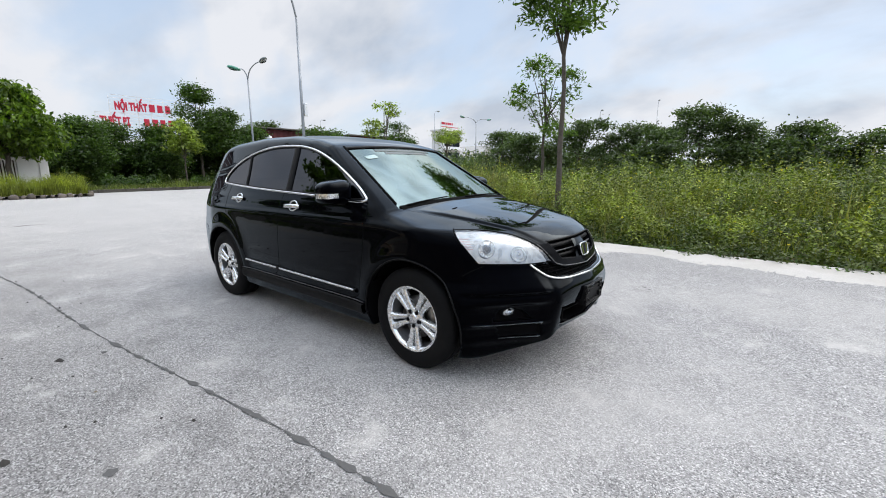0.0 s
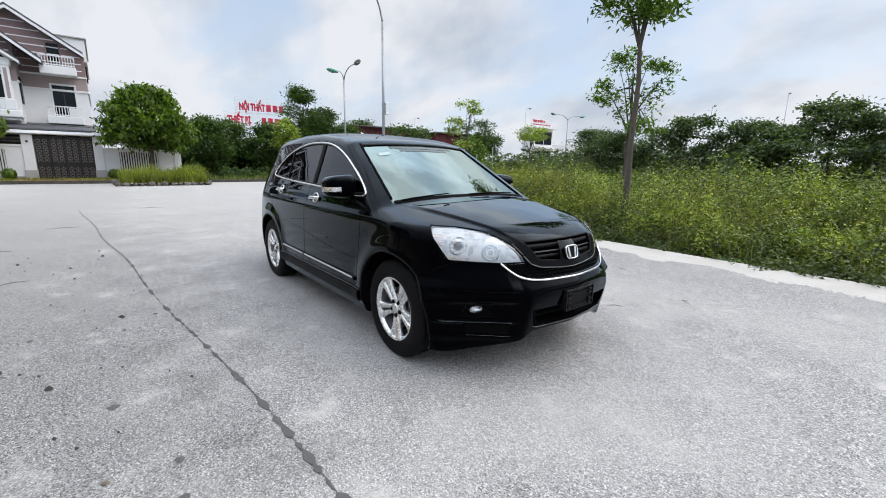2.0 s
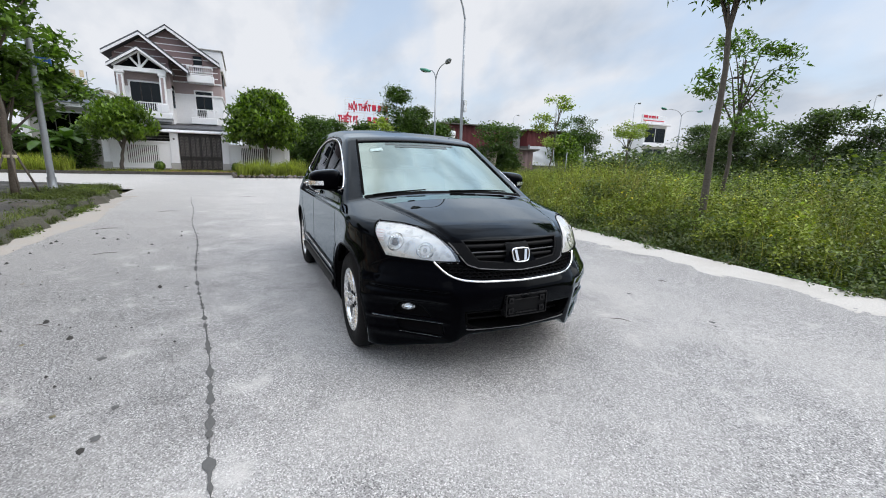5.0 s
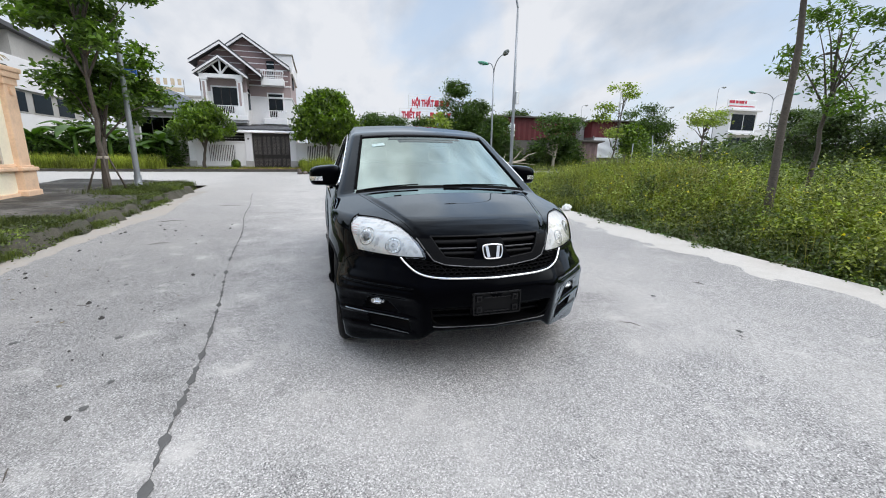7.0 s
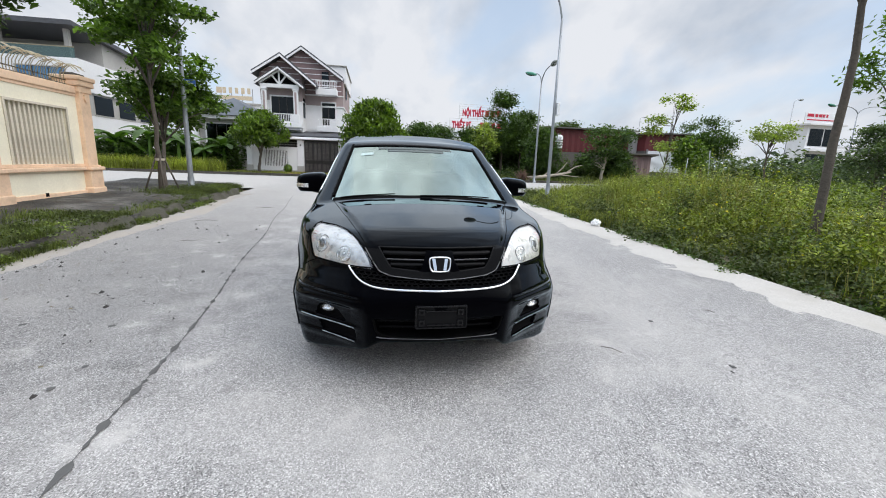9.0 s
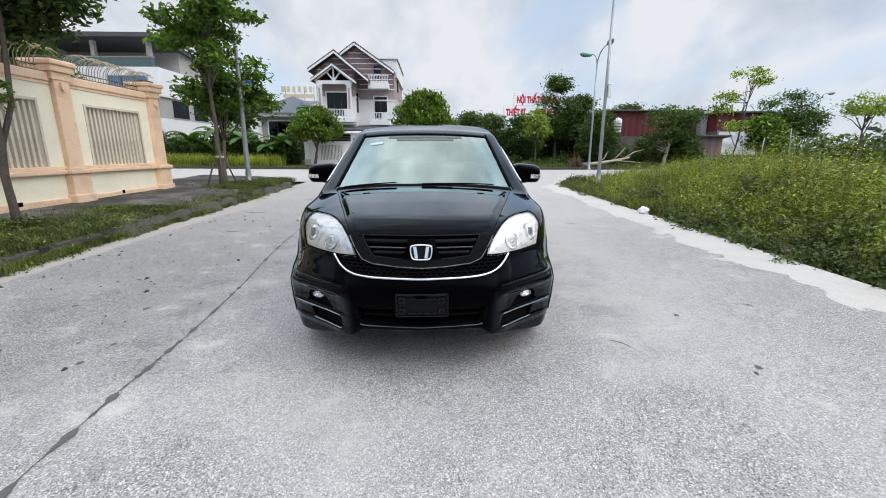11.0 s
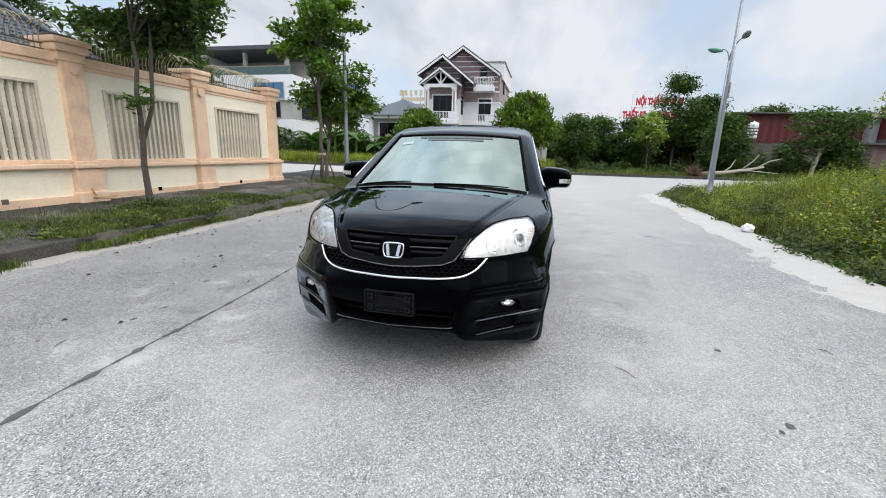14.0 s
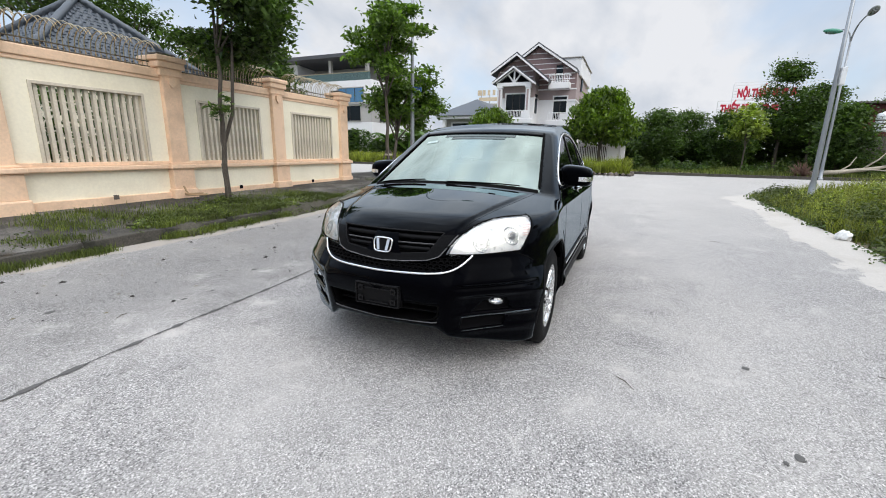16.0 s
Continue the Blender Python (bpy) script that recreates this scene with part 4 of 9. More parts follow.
def onto(p, way, offset=0.0):
    """Move points along a way until they lie on the car's outer form (plus an offset)."""
    p = np.array(p, float)
    way = np.array(way, float)
    way = way / np.linalg.norm(way, axis=-1, keepdims=True)
    lo, hi = np.zeros(len(p)), np.full(len(p), 1.2)
    for _ in range(30):
        mid = (lo + hi) / 2
        q = p + mid[:, None] * way
        inside = shape(q[:, 0], q[:, 1], q[:, 2]) - offset < 0
        hi, lo = np.where(inside, mid, hi), np.where(inside, lo, mid)
    return p + hi[:, None] * way


def normals(p):
    x, y, z = np.array(p).T
    d = 0.002
    g = np.stack([shape(x + d, y, z) - shape(x - d, y, z), shape(x, y + d, z) - shape(x, y - d, z), shape(x, y, z + d) - shape(x, y, z - d)], -1)
    return g / np.linalg.norm(g, axis=1, keepdims=True)


def densify(pts, step=0.02, closed=False):
    pts = np.array(pts, float)
    if closed:
        pts = np.vstack([pts, pts[:1]])
    d = np.r_[0, np.cumsum(np.linalg.norm(np.diff(pts, axis=0), axis=1))]
    n = max(2, int(d[-1] / step) + 1)
    t = np.linspace(0, d[-1], n)
    return np.stack([np.interp(t, d, pts[:, i]) for i in range(pts.shape[1])], -1)


def rounded(pts, closed=False, times=2):
    pts = np.array(pts, float)
    for _ in range(times):
        a, b = (pts, np.roll(pts, -1, 0)) if closed else (pts[:-1], pts[1:])
        mid = np.stack([0.75 * a + 0.25 * b, 0.25 * a + 0.75 * b], 1).reshape(-1, pts.shape[1])
        pts = mid if closed else np.vstack([pts[:1], mid, pts[-1:]])
    return pts


def strip(name, line, ups, wide, high, material, parent, label="", closed=False, sides=8):
    """A bar with a rounded section along a line that lies on a skin."""
    line, ups = np.array(line), np.array(ups)
    n = len(line)
    if closed:
        ahead = np.roll(line, -1, 0) - np.roll(line, 1, 0)
    else:
        ahead = np.gradient(line, axis=0)
    ahead /= np.linalg.norm(ahead, axis=1, keepdims=True)
    across = np.cross(ups, ahead)
    across /= np.linalg.norm(across, axis=1, keepdims=True)
    ups = np.cross(ahead, across)
    t = np.linspace(0, 2 * np.pi, sides, endpoint=False) + np.pi / sides
    ring = line[:, None] + across[:, None] * (wide / 2 * np.cos(t))[None, :, None] + ups[:, None] * (high * np.sin(t))[None, :, None]
    places = ring.reshape(-1, 3)
    i, j = np.meshgrid(np.arange(n if closed else n - 1), np.arange(sides), indexing="ij")
    k, l = (i + 1) % n, (j + 1) % sides
    faces = np.stack([i * sides + j, i * sides + l, k * sides + l, k * sides + j], -1).reshape(-1, 4)
    return skin(name, places, faces[:, ::-1], material, parent, label)

FRONT_DOOR = [(0.885, 1.085), (0.90, 0.95), (0.885, 0.80), (0.85, 0.55), (0.815, 0.355), (-0.255, 0.355), (-0.24, 0.80), (-0.215, 1.135)]
REAR_DOOR = [(-0.215, 1.135), (-0.24, 0.80), (-0.255, 0.355), (-0.80, 0.355), (-0.87, 0.56), (-1.00, 0.72), (-1.17, 0.83), (-1.24, 0.95), (-1.25, 1.178)]


def build_car():
    car = thing("car", "glossy black mid-size sport utility car parked on the road", "car")
    grid = (np.r_[np.arange(-2.36, 1.46, 0.013), np.arange(1.46, 2.30, 0.0075)], np.arange(-1.0, 1.005, 0.01),
            np.r_[np.arange(0.17, 0.96, 0.0065), np.arange(0.96, 1.70, 0.0125)])
    places, faces = net(shell, None, None, grid)
    mid = places[faces].mean(1)
    x, y, z = mid.T
    a = np.abs(y)
    nrm = np.cross(places[faces[:, 2]] - places[faces[:, 0]], places[faces[:, 3]] - places[faces[:, 1]])
    nrm /= np.maximum(np.linalg.norm(nrm, axis=1, keepdims=True), 1e-12)
    outer = shape(x, y, z) > -0.012
    label = np.zeros(len(mid), int)

    def mark(n, where):
        label[(label == 0) & where] = n

    mark(1, ~outer)
    mark(2, (x > 1.08) & (z > 0.80) & (a < HOOD_SIDE(x)) & (nrm[:, 2] > 0.15))
    mark(3, (x > 0.88) & (a >= 0.3) & (z > 0.40) & ((x < 1.70) | (z > 0.70)) & ((z > 0.72 - (x - 1.7) * 0.2) | (x < 1.69)) & (z < 1.2) & (a > 0.45) & ((x < 1.72) | (z > 0.76)))
    mark(11, (x > 1.60) & (a > 0.41) & (z < 0.392 + 0.0015 * (lamp_turn(x, a) - 26)))
    mark(4, (x > 1.40) & (z < 0.90))
    mark(5, (a > 0.6) & (polygon(x, z, FRONT_DOOR) < 0))
    mark(6, (a > 0.6) & (polygon(x, z, REAR_DOOR) < 0))
    mark(7, (z < 0.355) & (np.abs(x) < 1.0))
    mark(8, (x < -1.72) & (z < 0.72))
    mark(9, (x < -1.86) & (z > 0.80) & (z < 1.08) & (a > 0.55))
    mark(10, (z > 1.50) & (nrm[:, 2] > 0.55))
    names = {1: ("inner_shell", HOLE, ""), 2: ("hood", PAINT, ""), 4: ("front_bumper", PAINT, ""), 8: ("rear_bumper", PAINT, ""), 10: ("roof", PAINT, ""), 0: ("body_side", PAINT, "")}
    for n, (name, mat, text) in names.items():
        skin(name, *split(places, faces, label == n), mat, car, text)
    doors = {}
    for s in (-1, 1):
        side = np.sign(y) == s
        skin("fender", *split(places, faces, (label == 3) & side), PAINT, car)
        skin("bumper_valance", *split(places, faces, (label == 11) & side), PAINT, car)
        doors[s, 0] = skin("front_door", *split(places, faces, (label == 5) & side), PAINT, car)
        doors[s, 1] = skin("rear_door", *split(places, faces, (label == 6) & side), PAINT, car)
        skin("side_sill", *split(places, faces, (label == 7) & side), PAINT, car)
        if ((label == 9) & side).any():
            skin("tail_lamp", *split(places, faces, (label == 9) & side), TAIL, car, "red tail lamp")

    # glass lies just under the skin and runs on behind the edges of its openings
    def layer(depth, lo, hi, keep, step=0.016):
        p, f = net(lambda u, v, w: shape(u, v, w) + depth, lo, hi, step)
        m = p[f].mean(1)
        return p, f, keep(*m.T)

    p, f, k = layer(0.007, (0.1, -0.8, 0.98), (1.3, 0.8, 1.66), lambda u, v, w: (screen(u, np.abs(v), w) < 0.016) & (w > 1.0))
    pane = skin("windscreen", *split(p, f, k), SCREEN, car, "windscreen with a pale greenish sun film")
    for s in (-1, 1):
        lo, hi = ((-1.6, -0.95, 1.0), (1.0, -0.5, 1.62)) if s < 0 else ((-1.6, 0.5, 1.0), (1.0, 0.95, 1.62))
        p, f, k = layer(0.008, lo, hi, lambda u, v, w: (polygon(u, w, SIDE_GLASS) < 0.016) & (np.abs(v) > 0.55))
        m = p[f].mean(1)
        post = -0.17 - (m[:, 2] - 1.3) * 0.12
        rear = -0.93 - (m[:, 2] - 1.17) * 0.24
        skin("window", *split(p, f, k & (m[:, 0] > post)), TINT, doors[s, 0], "dark tinted window")
        skin("window", *split(p, f, k & (m[:, 0] <= post) & (m[:, 0] > rear)), TINT, doors[s, 1], "dark tinted window")
        skin("quarter_window", *split(p, f, k & (m[:, 0] <= rear)), TINT, car, "dark tinted window")
        away = (0, s, 0)
        back = (0, -s, 0)

        def on_side(pts, offset, close=False):
            d = densify(pts, 0.018, close)
            q = np.stack([d[:, 0], np.full(len(d), s * 1.3), d[:, 1]], -1)
            q = onto(q, back, offset)
            return q, normals(q)

        # pillars between the windows, bright line round them, seals
        for pts, w in (([(-0.165, 1.115), (-0.19, 1.54)], 0.085), ([(-0.925, 1.15), (-1.005, 1.48)], 0.040)):
            q, n = on_side(pts, -0.004)
            strip("window_post", q, n, w, 0.006, TRIM, car)
        line = rounded([(u * 1.006 + 0.002, w) for u, w in SIDE_GLASS], True, 2)
        q, n = on_side(line, 0.001, True)
        strip("window_trim", q, n, 0.019, 0.007, CHROME, car, "bright chrome line round the side windows", closed=True)
        inner = rounded([(-0.28 + (u + 0.28) * 0.985, 1.32 + (w - 1.32) * 0.945) for u, w in SIDE_GLASS], True, 2)
        q, n = on_side(inner, -0.004, True)
        strip("window_seal", q, n, 0.018, 0.005, TRIM, car, closed=True)
        # panel gaps
        for pts in (FRONT_DOOR, REAR_DOOR[1:]):
            q, n = on_side(rounded(pts, False, 2), -0.0015)
            strip("door_gap", q, n, 0.009, 0.0025, SEAM, car)
        q, n = on_side(rounded([(1.80, 0.752), (1.74, 0.72), (1.70, 0.690)], False, 1), -0.0015)
        strip("bumper_gap", q, n, 0.008, 0.0025, SEAM, car)
        q, n = on_side(rounded([(-1.72, 0.45), (-1.74, 0.62), (-1.72, 0.72), (-1.85, 0.735)], False, 1), -0.0015)
        strip("bumper_gap", q, n, 0.008, 0.0025, SEAM, car)
        # wheel arch lips
        for wx, r in ((WHEEL_X, 0.410), (-WHEEL_X, 0.404)):
            t = np.linspace(radians(-8), radians(188), 60)
            q, n = on_side(np.stack([wx + r * np.cos(t), WHEEL_Z + r * np.sin(t)], -1), 0.0)
            strip("arch_lip", q, n, 0.012, 0.006, TRIM, car)
        # bright strips low on the doors
        for d, x0, x1 in ((0, -0.245, 0.80), (1, -0.84, -0.265)):
            zz = lambda v: 0.470 - 0.011 * (v + 0.83)
            q, n = on_side([(x0, zz(x0)), (x1, zz(x1))], 0.004)
            strip("rubbing_strip", q, n, 0.034, 0.012, TRIM, doors[s, d], "black strip with a chrome line")
            q, n = on_side([(x0 + 0.01, zz(x0) + 0.004), (x1 - 0.02, zz(x1) + 0.004)], 0.014)
            strip("bright_line", q, n, 0.018, 0.005, CHROME, doors[s, d])
        # skirt along the sill
        q, n = on_side([(-0.90, 0.338), (0.885, 0.332)], 0.006)
        strip("side_skirt", q, n, 0.085, 0.016, TRIM, car, "black sill skirt", sides=12)
        # thin grey bar painted in as the highlight above the skirt
        q, n = on_side([(-0.90, 0.392), (0.885, 0.386)], 0.010)
        strip("skirt_glint", q, n, 0.006, 0.004, ALLOYDARK, car)
        # handles
        for d, hx, hz in ((0, -0.035, 1.028), (1, -1.00, 1.055)):
            q, n = on_side([(hx - 0.105, hz - 0.004), (hx + 0.105, hz + 0.004)], 0.030)
            m = np.linspace(-1, 1, len(q))
            q = q - n * (0.022 * m ** 4)[:, None]
            handle = strip("handle", q, n, 0.036, 0.013, CHROME, doors[s, d], "chrome pull handle")
            t = np.linspace(0, 2 * np.pi, 26, endpoint=False)
            q, n = on_side(np.stack([hx + 0.01 + 0.058 * np.cos(t), hz + 0.040 * np.sin(t)], -1), 0.001, True)
            strip("handle_cup", q, n, 0.014, 0.005, CHROME, doors[s, d], closed=True)
        # mirror
        mirror = new("door_mirror")
        mirror.parent = car
        mx, my, mz = 0.60, s * 0.915, 1.155

        def pod(u, v, w):
            q, r, o = (u - mx) / 0.095, (v - my) / 0.132, (w - mz) / (0.094 - 0.012 * np.clip(s * (v - my) / 0.13, -1, 1))
            round_form = (np.abs(q) ** 2.6 + np.abs(r) ** 3.8 + np.abs(o) ** 3.2) ** (1 / 3.0) - 1
            return np.maximum(round_form * 0.08, np.maximum((mx - 0.045) - u, (mz - 0.070 + 0.10 * np.clip(-s * (v - my), 0, 1)) - w))

        p, f = net(pod, (mx - 0.12, my - 0.17, mz - 0.12), (mx + 0.12, my + 0.17, mz + 0.12), 0.009)
        skin("mirror_shell", p, f, PAINT, mirror, "black mirror housing")
        bm = bmesh.new()
        box(bm, (mx - 0.05, my - 0.105, mz - 0.055), (mx - 0.042, my + 0.105, mz + 0.060), 0.004)
        part("mirror_glass", bm, CHROME, mirror)
        bm = bmesh.new()
        tube(bm, [(mx + 0.04, s * 0.80, 1.085), (mx + 0.02, s * 0.87, 1.098), (mx, s * 0.93, 1.10)], [0.035, 0.028, 0.022], 10)
        part("mirror_arm", bm, TRIM, mirror, smooth=True)
        p, f = net(lambda u, v, w: pod(u, v, w) - 0.0025, (mx - 0.12, my - 0.17, mz - 0.12), (mx + 0.13, my + 0.17, mz + 0.12), 0.007)
        m = p[f].mean(1)
        k = (s * (m[:, 1] - my) > 0.03) & (np.abs(m[:, 2] - mz + 0.016) < 0.017) & (m[:, 0] > mx - 0.02)
        skin("mirror_indicator", *split(p, f, k), ALLOY, mirror, "clear indicator strip")

        # headlamp: reflector floor, two round units, clear lens
        lamp = new("headlamp")
        lamp.parent = car
        lo, hi = ((1.4, -0.95, 0.68), (2.2, -0.2, 1.02)) if s < 0 else ((1.4, 0.2, 0.68), (2.2, 0.95, 1.02))
        region = lambda u, v, w: lamp_plan(u, np.abs(v), w)
        p, f, k = layer(0.012, lo, hi, lambda u, v, w: (region(u, v, w) < 0.008) & (u > 1.45), 0.008)
        skin("reflector", *split(p, f, k), LAMPWHITE, lamp, "silver lamp reflector")
        p, f, k = layer(0.001, lo, hi, lambda u, v, w: (region(u, v, w) < 0.004) & (u > 1.45), 0.008)
        skin("lens", *split(p, f, k), LENS, lamp, "clear lamp lens")
        for turn, hz, r in ((55.0, 0.848, 0.050), (41.5, 0.812, 0.047)):
            t = radians(turn)
            q = onto([(1.3 + 1.3 * math.cos(t), s * 1.3 * math.sin(t), hz)], (-math.cos(t), -s * math.sin(t), 0), -0.011)[0]
            m = Matrix.Translation(q) @ Vector(normals([q])[0]).to_track_quat("Z", "Y").to_matrix().to_4x4()
            bm = bmesh.new()
            lathe(bm, [(r * 1.08, -0.004), (r * 1.06, 0.003), (r * 1.0, 0.004), (r * 0.95, 0.000)], 32, m)
            part("lamp_bowl", bm, DISH, lamp, "thin chrome bowl ring", True)
            bm = bmesh.new()
            lathe(bm, [(r * 0.95, -0.001), (r * 0.60, 0.0015), (0.002, 0.002)], 28, m)
            part("lamp_dish", bm, LAMPWHITE, lamp, "pale lamp dish", True)
            bm = bmesh.new()
            k = 0.52 if turn > 50 else 0.26
            lathe(bm, [(r * k * 1.15, 0.001), (r * k * 1.1, 0.005), (r * k, 0.006)], 24, m)
            part("projector_ring", bm, ALLOY, lamp, "", True)
            bm = bmesh.new()
            lathe(bm, [(r * k, 0.003), (r * k * 0.8, 0.006), (r * k * 0.4, 0.0085), (0.002, 0.009)], 24, m)
            part("projector", bm, BULB if turn > 50 else DISH, lamp, "grey glass projector lens", True)
            # fluted ring, and raised dark arcs that paint shaded gaps round the unit
            bm = bmesh.new()
            rows = [[bm.verts.new(m @ Vector((r * q * math.cos(b), r * q * math.sin(b), h + (0.0028 if j % 2 else 0.0)))) for j, b in enumerate(np.linspace(0, 2 * math.pi, 28, endpoint=False))] for q, h in ((0.94, 0.001), (0.78, 0.0015), (0.64, 0.003))]
            for u, v in zip(rows, rows[1:]):
                for j in range(28):
                    bm.faces.new((u[j], u[(j + 1) % 28], v[(j + 1) % 28], v[j]))
            part("lamp_flutes", bm, DISH, lamp, "fluted silver ring")
            for a, w, rr in (((2.1, 0.55, 1.13), (5.0, 0.50, 1.10), (3.6, 0.30, 0.88)) if turn > 50 else ((0.6, 0.35, 1.12), (2.9, 0.45, 1.10), (4.6, 0.25, 0.60))):
                bm = bmesh.new()
                rows = []
                for j in range(8):
                    b = s * (a + w * (j / 3.5 - 1))
                    tall = 0.0036 * (1 - 0.75 * (j / 3.5 - 1) ** 2)
                    rows.append([bm.verts.new(m @ Vector((x * math.cos(b), x * math.sin(b), h))) for x, h in ((r * rr - tall, 0.000), (r * rr - tall * 0.5, 0.0040), (r * rr + tall * 0.5, 0.0040), (r * rr + tall, 0.000))])
                for p0, p1 in zip(rows, rows[1:]):
                    for j in range(3):
                        bm.faces.new((p0[j], p0[j + 1], p1[j + 1], p1[j]))
                bmesh.ops.recalc_face_normals(bm, faces=bm.faces[:])
                part("lamp_shade_arc", bm, BULB, lamp, "", True)
        def in_lamp(turn, hz):
            t = math.radians(turn)
            return onto([(1.3 + 1.3 * math.cos(t), s * 1.3 * math.sin(t), hz)], (-math.cos(t), -s * math.sin(t), 0), -0.010)
        for i in range(5):
            q = np.vstack([in_lamp(66.5 - 0.5 * i - k, 0.905 - 0.014 * i) for k in range(5)])
            strip("side_reflector", q, normals(q), 0.006, 0.003, AMBERISH, lamp, "rose side reflector bar")
        # dark seal round the lamp
        d = densify([(70.3, 0.957), (63.7, 0.857), (58.2, 0.763), (46, 0.758), (37, 0.754), (27.5, 0.756)], 0.6)
        q = np.vstack([onto([(1.3 + 1.3 * math.cos(math.radians(u)), s * 1.3 * math.sin(math.radians(u)), w)], (-math.cos(math.radians(u)), -s * math.sin(math.radians(u)), 0), 0.0) for u, w in d])
        strip("lamp_seal", q, normals(q), 0.009, 0.003, SEAM, car)
        xs = np.linspace(1.575, 2.065, 40)
        q = onto(np.stack([xs, s * (lamp_top(xs) - 0.002), np.full(40, 2.0)], -1), (0, 0, -1), 0.0)
        strip("lamp_seal", q, normals(q), 0.009, 0.003, SEAM, car)
        # rounded edges of the bumper's ledge and lower lip
        def on_corner(pts, offset):
            d = densify(pts, 0.5)
            t = np.radians(d[:, 0])
            out = np.stack([np.cos(t), s * np.sin(t), 0 * t], -1)
            q = np.stack([1.3 + 1.3 * out[:, 0], 1.3 * out[:, 1], d[:, 1]], -1)
            q = onto(q, -out, offset)
            return q, normals(q)

        for line in ([(32.5, 0.392), (40, 0.394), (52, 0.396), (60, 0.400)], [(33, 0.298), (42, 0.302), (50, 0.306)]):
            q, n = on_corner(line, 0.0)
            strip("bumper_edge", q, n, 0.008, 0.004, PAINT, car, "", sides=10)
        # fog lamp
        fog = new("fog_lamp")
        fog.parent = car
        q = onto([(2.5, s * 0.660, 0.472)], (-1, 0, 0), -0.012)[0]
        m = Matrix.Translation(q) @ Vector((0.93, s * 0.36, 0.0)).to_track_quat("Z", "Y").to_matrix().to_4x4() @ Matrix.Diagonal((1.0, 1.0, 1, 1))
        flat = Matrix.Diagonal((1, 1, 0.50, 1))
        m = Matrix.Translation(q) @ flat @ Matrix.Translation(-Vector(q)) @ m
        bm = bmesh.new()
        lathe(bm, [(0.050, -0.02), (0.050, 0.006), (0.046, 0.010), (0.042, 0.005)], 28, m)
        part("ring", bm, TRIM, fog, smooth=True)
        bm = bmesh.new()
        lathe(bm, [(0.043, 0.002), (0.033, -0.008), (0.013, -0.014), (0.002, -0.015)], 28, m)
        part("bowl", bm, ALLOY, fog, smooth=True)
        bm = bmesh.new()
        lathe(bm, [(0.043, 0.006), (0.030, 0.013), (0.002, 0.017)], 28, m)
        part("glass", bm, LENS, fog, smooth=True)

    def on_nose(pts, offset, close=False, step=0.015):
        d = densify(pts, step, close)
        q = np.stack([np.full(len(d), 2.7), d[:, 0], d[:, 1]], -1)
        q = onto(q, (-1, 0, 0), offset)
        return q, normals(q)

    # chrome line under the grille
    q, n = on_nose(rounded([(-0.528, 0.752), (-0.506, 0.724), (-0.480, 0.697), (-0.45, 0.675), (-0.40, 0.658), (-0.34, 0.651), (-0.22, 0.646), (0, 0.644), (0.22, 0.646), (0.34, 0.651), (0.40, 0.658), (0.45, 0.675), (0.480, 0.697), (0.506, 0.724), (0.528, 0.752)], False, 3), 0.004)
    strip("chrome_line", q, n, 0.015, 0.008, CHROME, car, "curved chrome line under the grille")
    # grille: wrapped frame, slats, honeycomb, badge
    grille = new("grille")
    grille.parent = car
    p, f, k = layer(-0.003, (1.90, -0.46, 0.66), (2.24, 0.46, 0.89), lambda u, v, w: (polygon(v, w, GRILLE_FRAME) < 0) & ((polygon(v, w, UPPER_GRILLE) > 0) | (polygon(v, w, SHIELD) < 0)), 0.006)
    m = p[f].mean(1)
    badge_back = polygon(m[:, 1], m[:, 2], SHIELD) < 0
    skin("grille_frame", *split(p, f, k & ~badge_back), CARBON, grille, "carbon-look wrapped grille frame")
    skin("grille_shield", *split(p, f, k & badge_back), PAINT, grille, "gloss black shield behind the badge")
    q, n = on_nose(UPPER_GRILLE, -0.003, True)
    strip("grille_bevel", q, n, 0.012, 0.004, TRIM, grille, closed=True)
    q, n = on_nose(GRILLE_FRAME, 0.001)
    strip("frame_edge", q, n, 0.007, 0.004, SPECKLED, grille, "speckled pale lower edge of the frame")
    for i, zz in enumerate((0.838, 0.803, 0.775)):
        half = (0.325, 0.305, 0.282)[i]
        q, n = on_nose([(-half, zz), (half, zz)], -0.026)
        strip("slat", q, n, (0.030, 0.008, 0.024)[i], 0.012, TRIM if i != 1 else ALLOYDARK, grille)
    block("grille_back", (1.95, -0.36, 0.69), (1.99, 0.36, 0.86), HOLE, grille, "", 0.004)
    bm = bmesh.new()
    for row in range(5):
        zz = 0.666 + 0.019 * row
        for c in range(-15, 16):
            yy = c * 0.036 + (0.018 if row % 2 else 0)
            if polygon(np.array([yy]), np.array([zz]), LOWER_GRILLE)[0] > 0.0 or abs(yy) > 0.50:
                continue
            xx = float(onto([(2.7, yy, zz)], (-1, 0, 0), -0.014)[0][0])
            ring = [Vector((xx, yy + 0.019 * math.cos(t), zz + 0.011 * math.sin(t))) for t in np.linspace(0, 2 * math.pi, 6, endpoint=False)]
            for u, v in zip(ring, ring[1:] + ring[:1]):
                d = (v - u).normalized()
                up = Vector((1, 0, 0)).cross(d) * 0.0022
                vs = [bm.verts.new(w) for w in (u - up, v - up, v + up, u + up)]
                bm.faces.new(vs)
                ws = [bm.verts.new(w - Vector((0.02, 0, 0))) for w in (u + up, v + up)]
                bm.faces.new((vs[3], vs[2], ws[1], ws[0]))
    part("honeycomb", bm, TRIM, grille, "black honeycomb mesh")
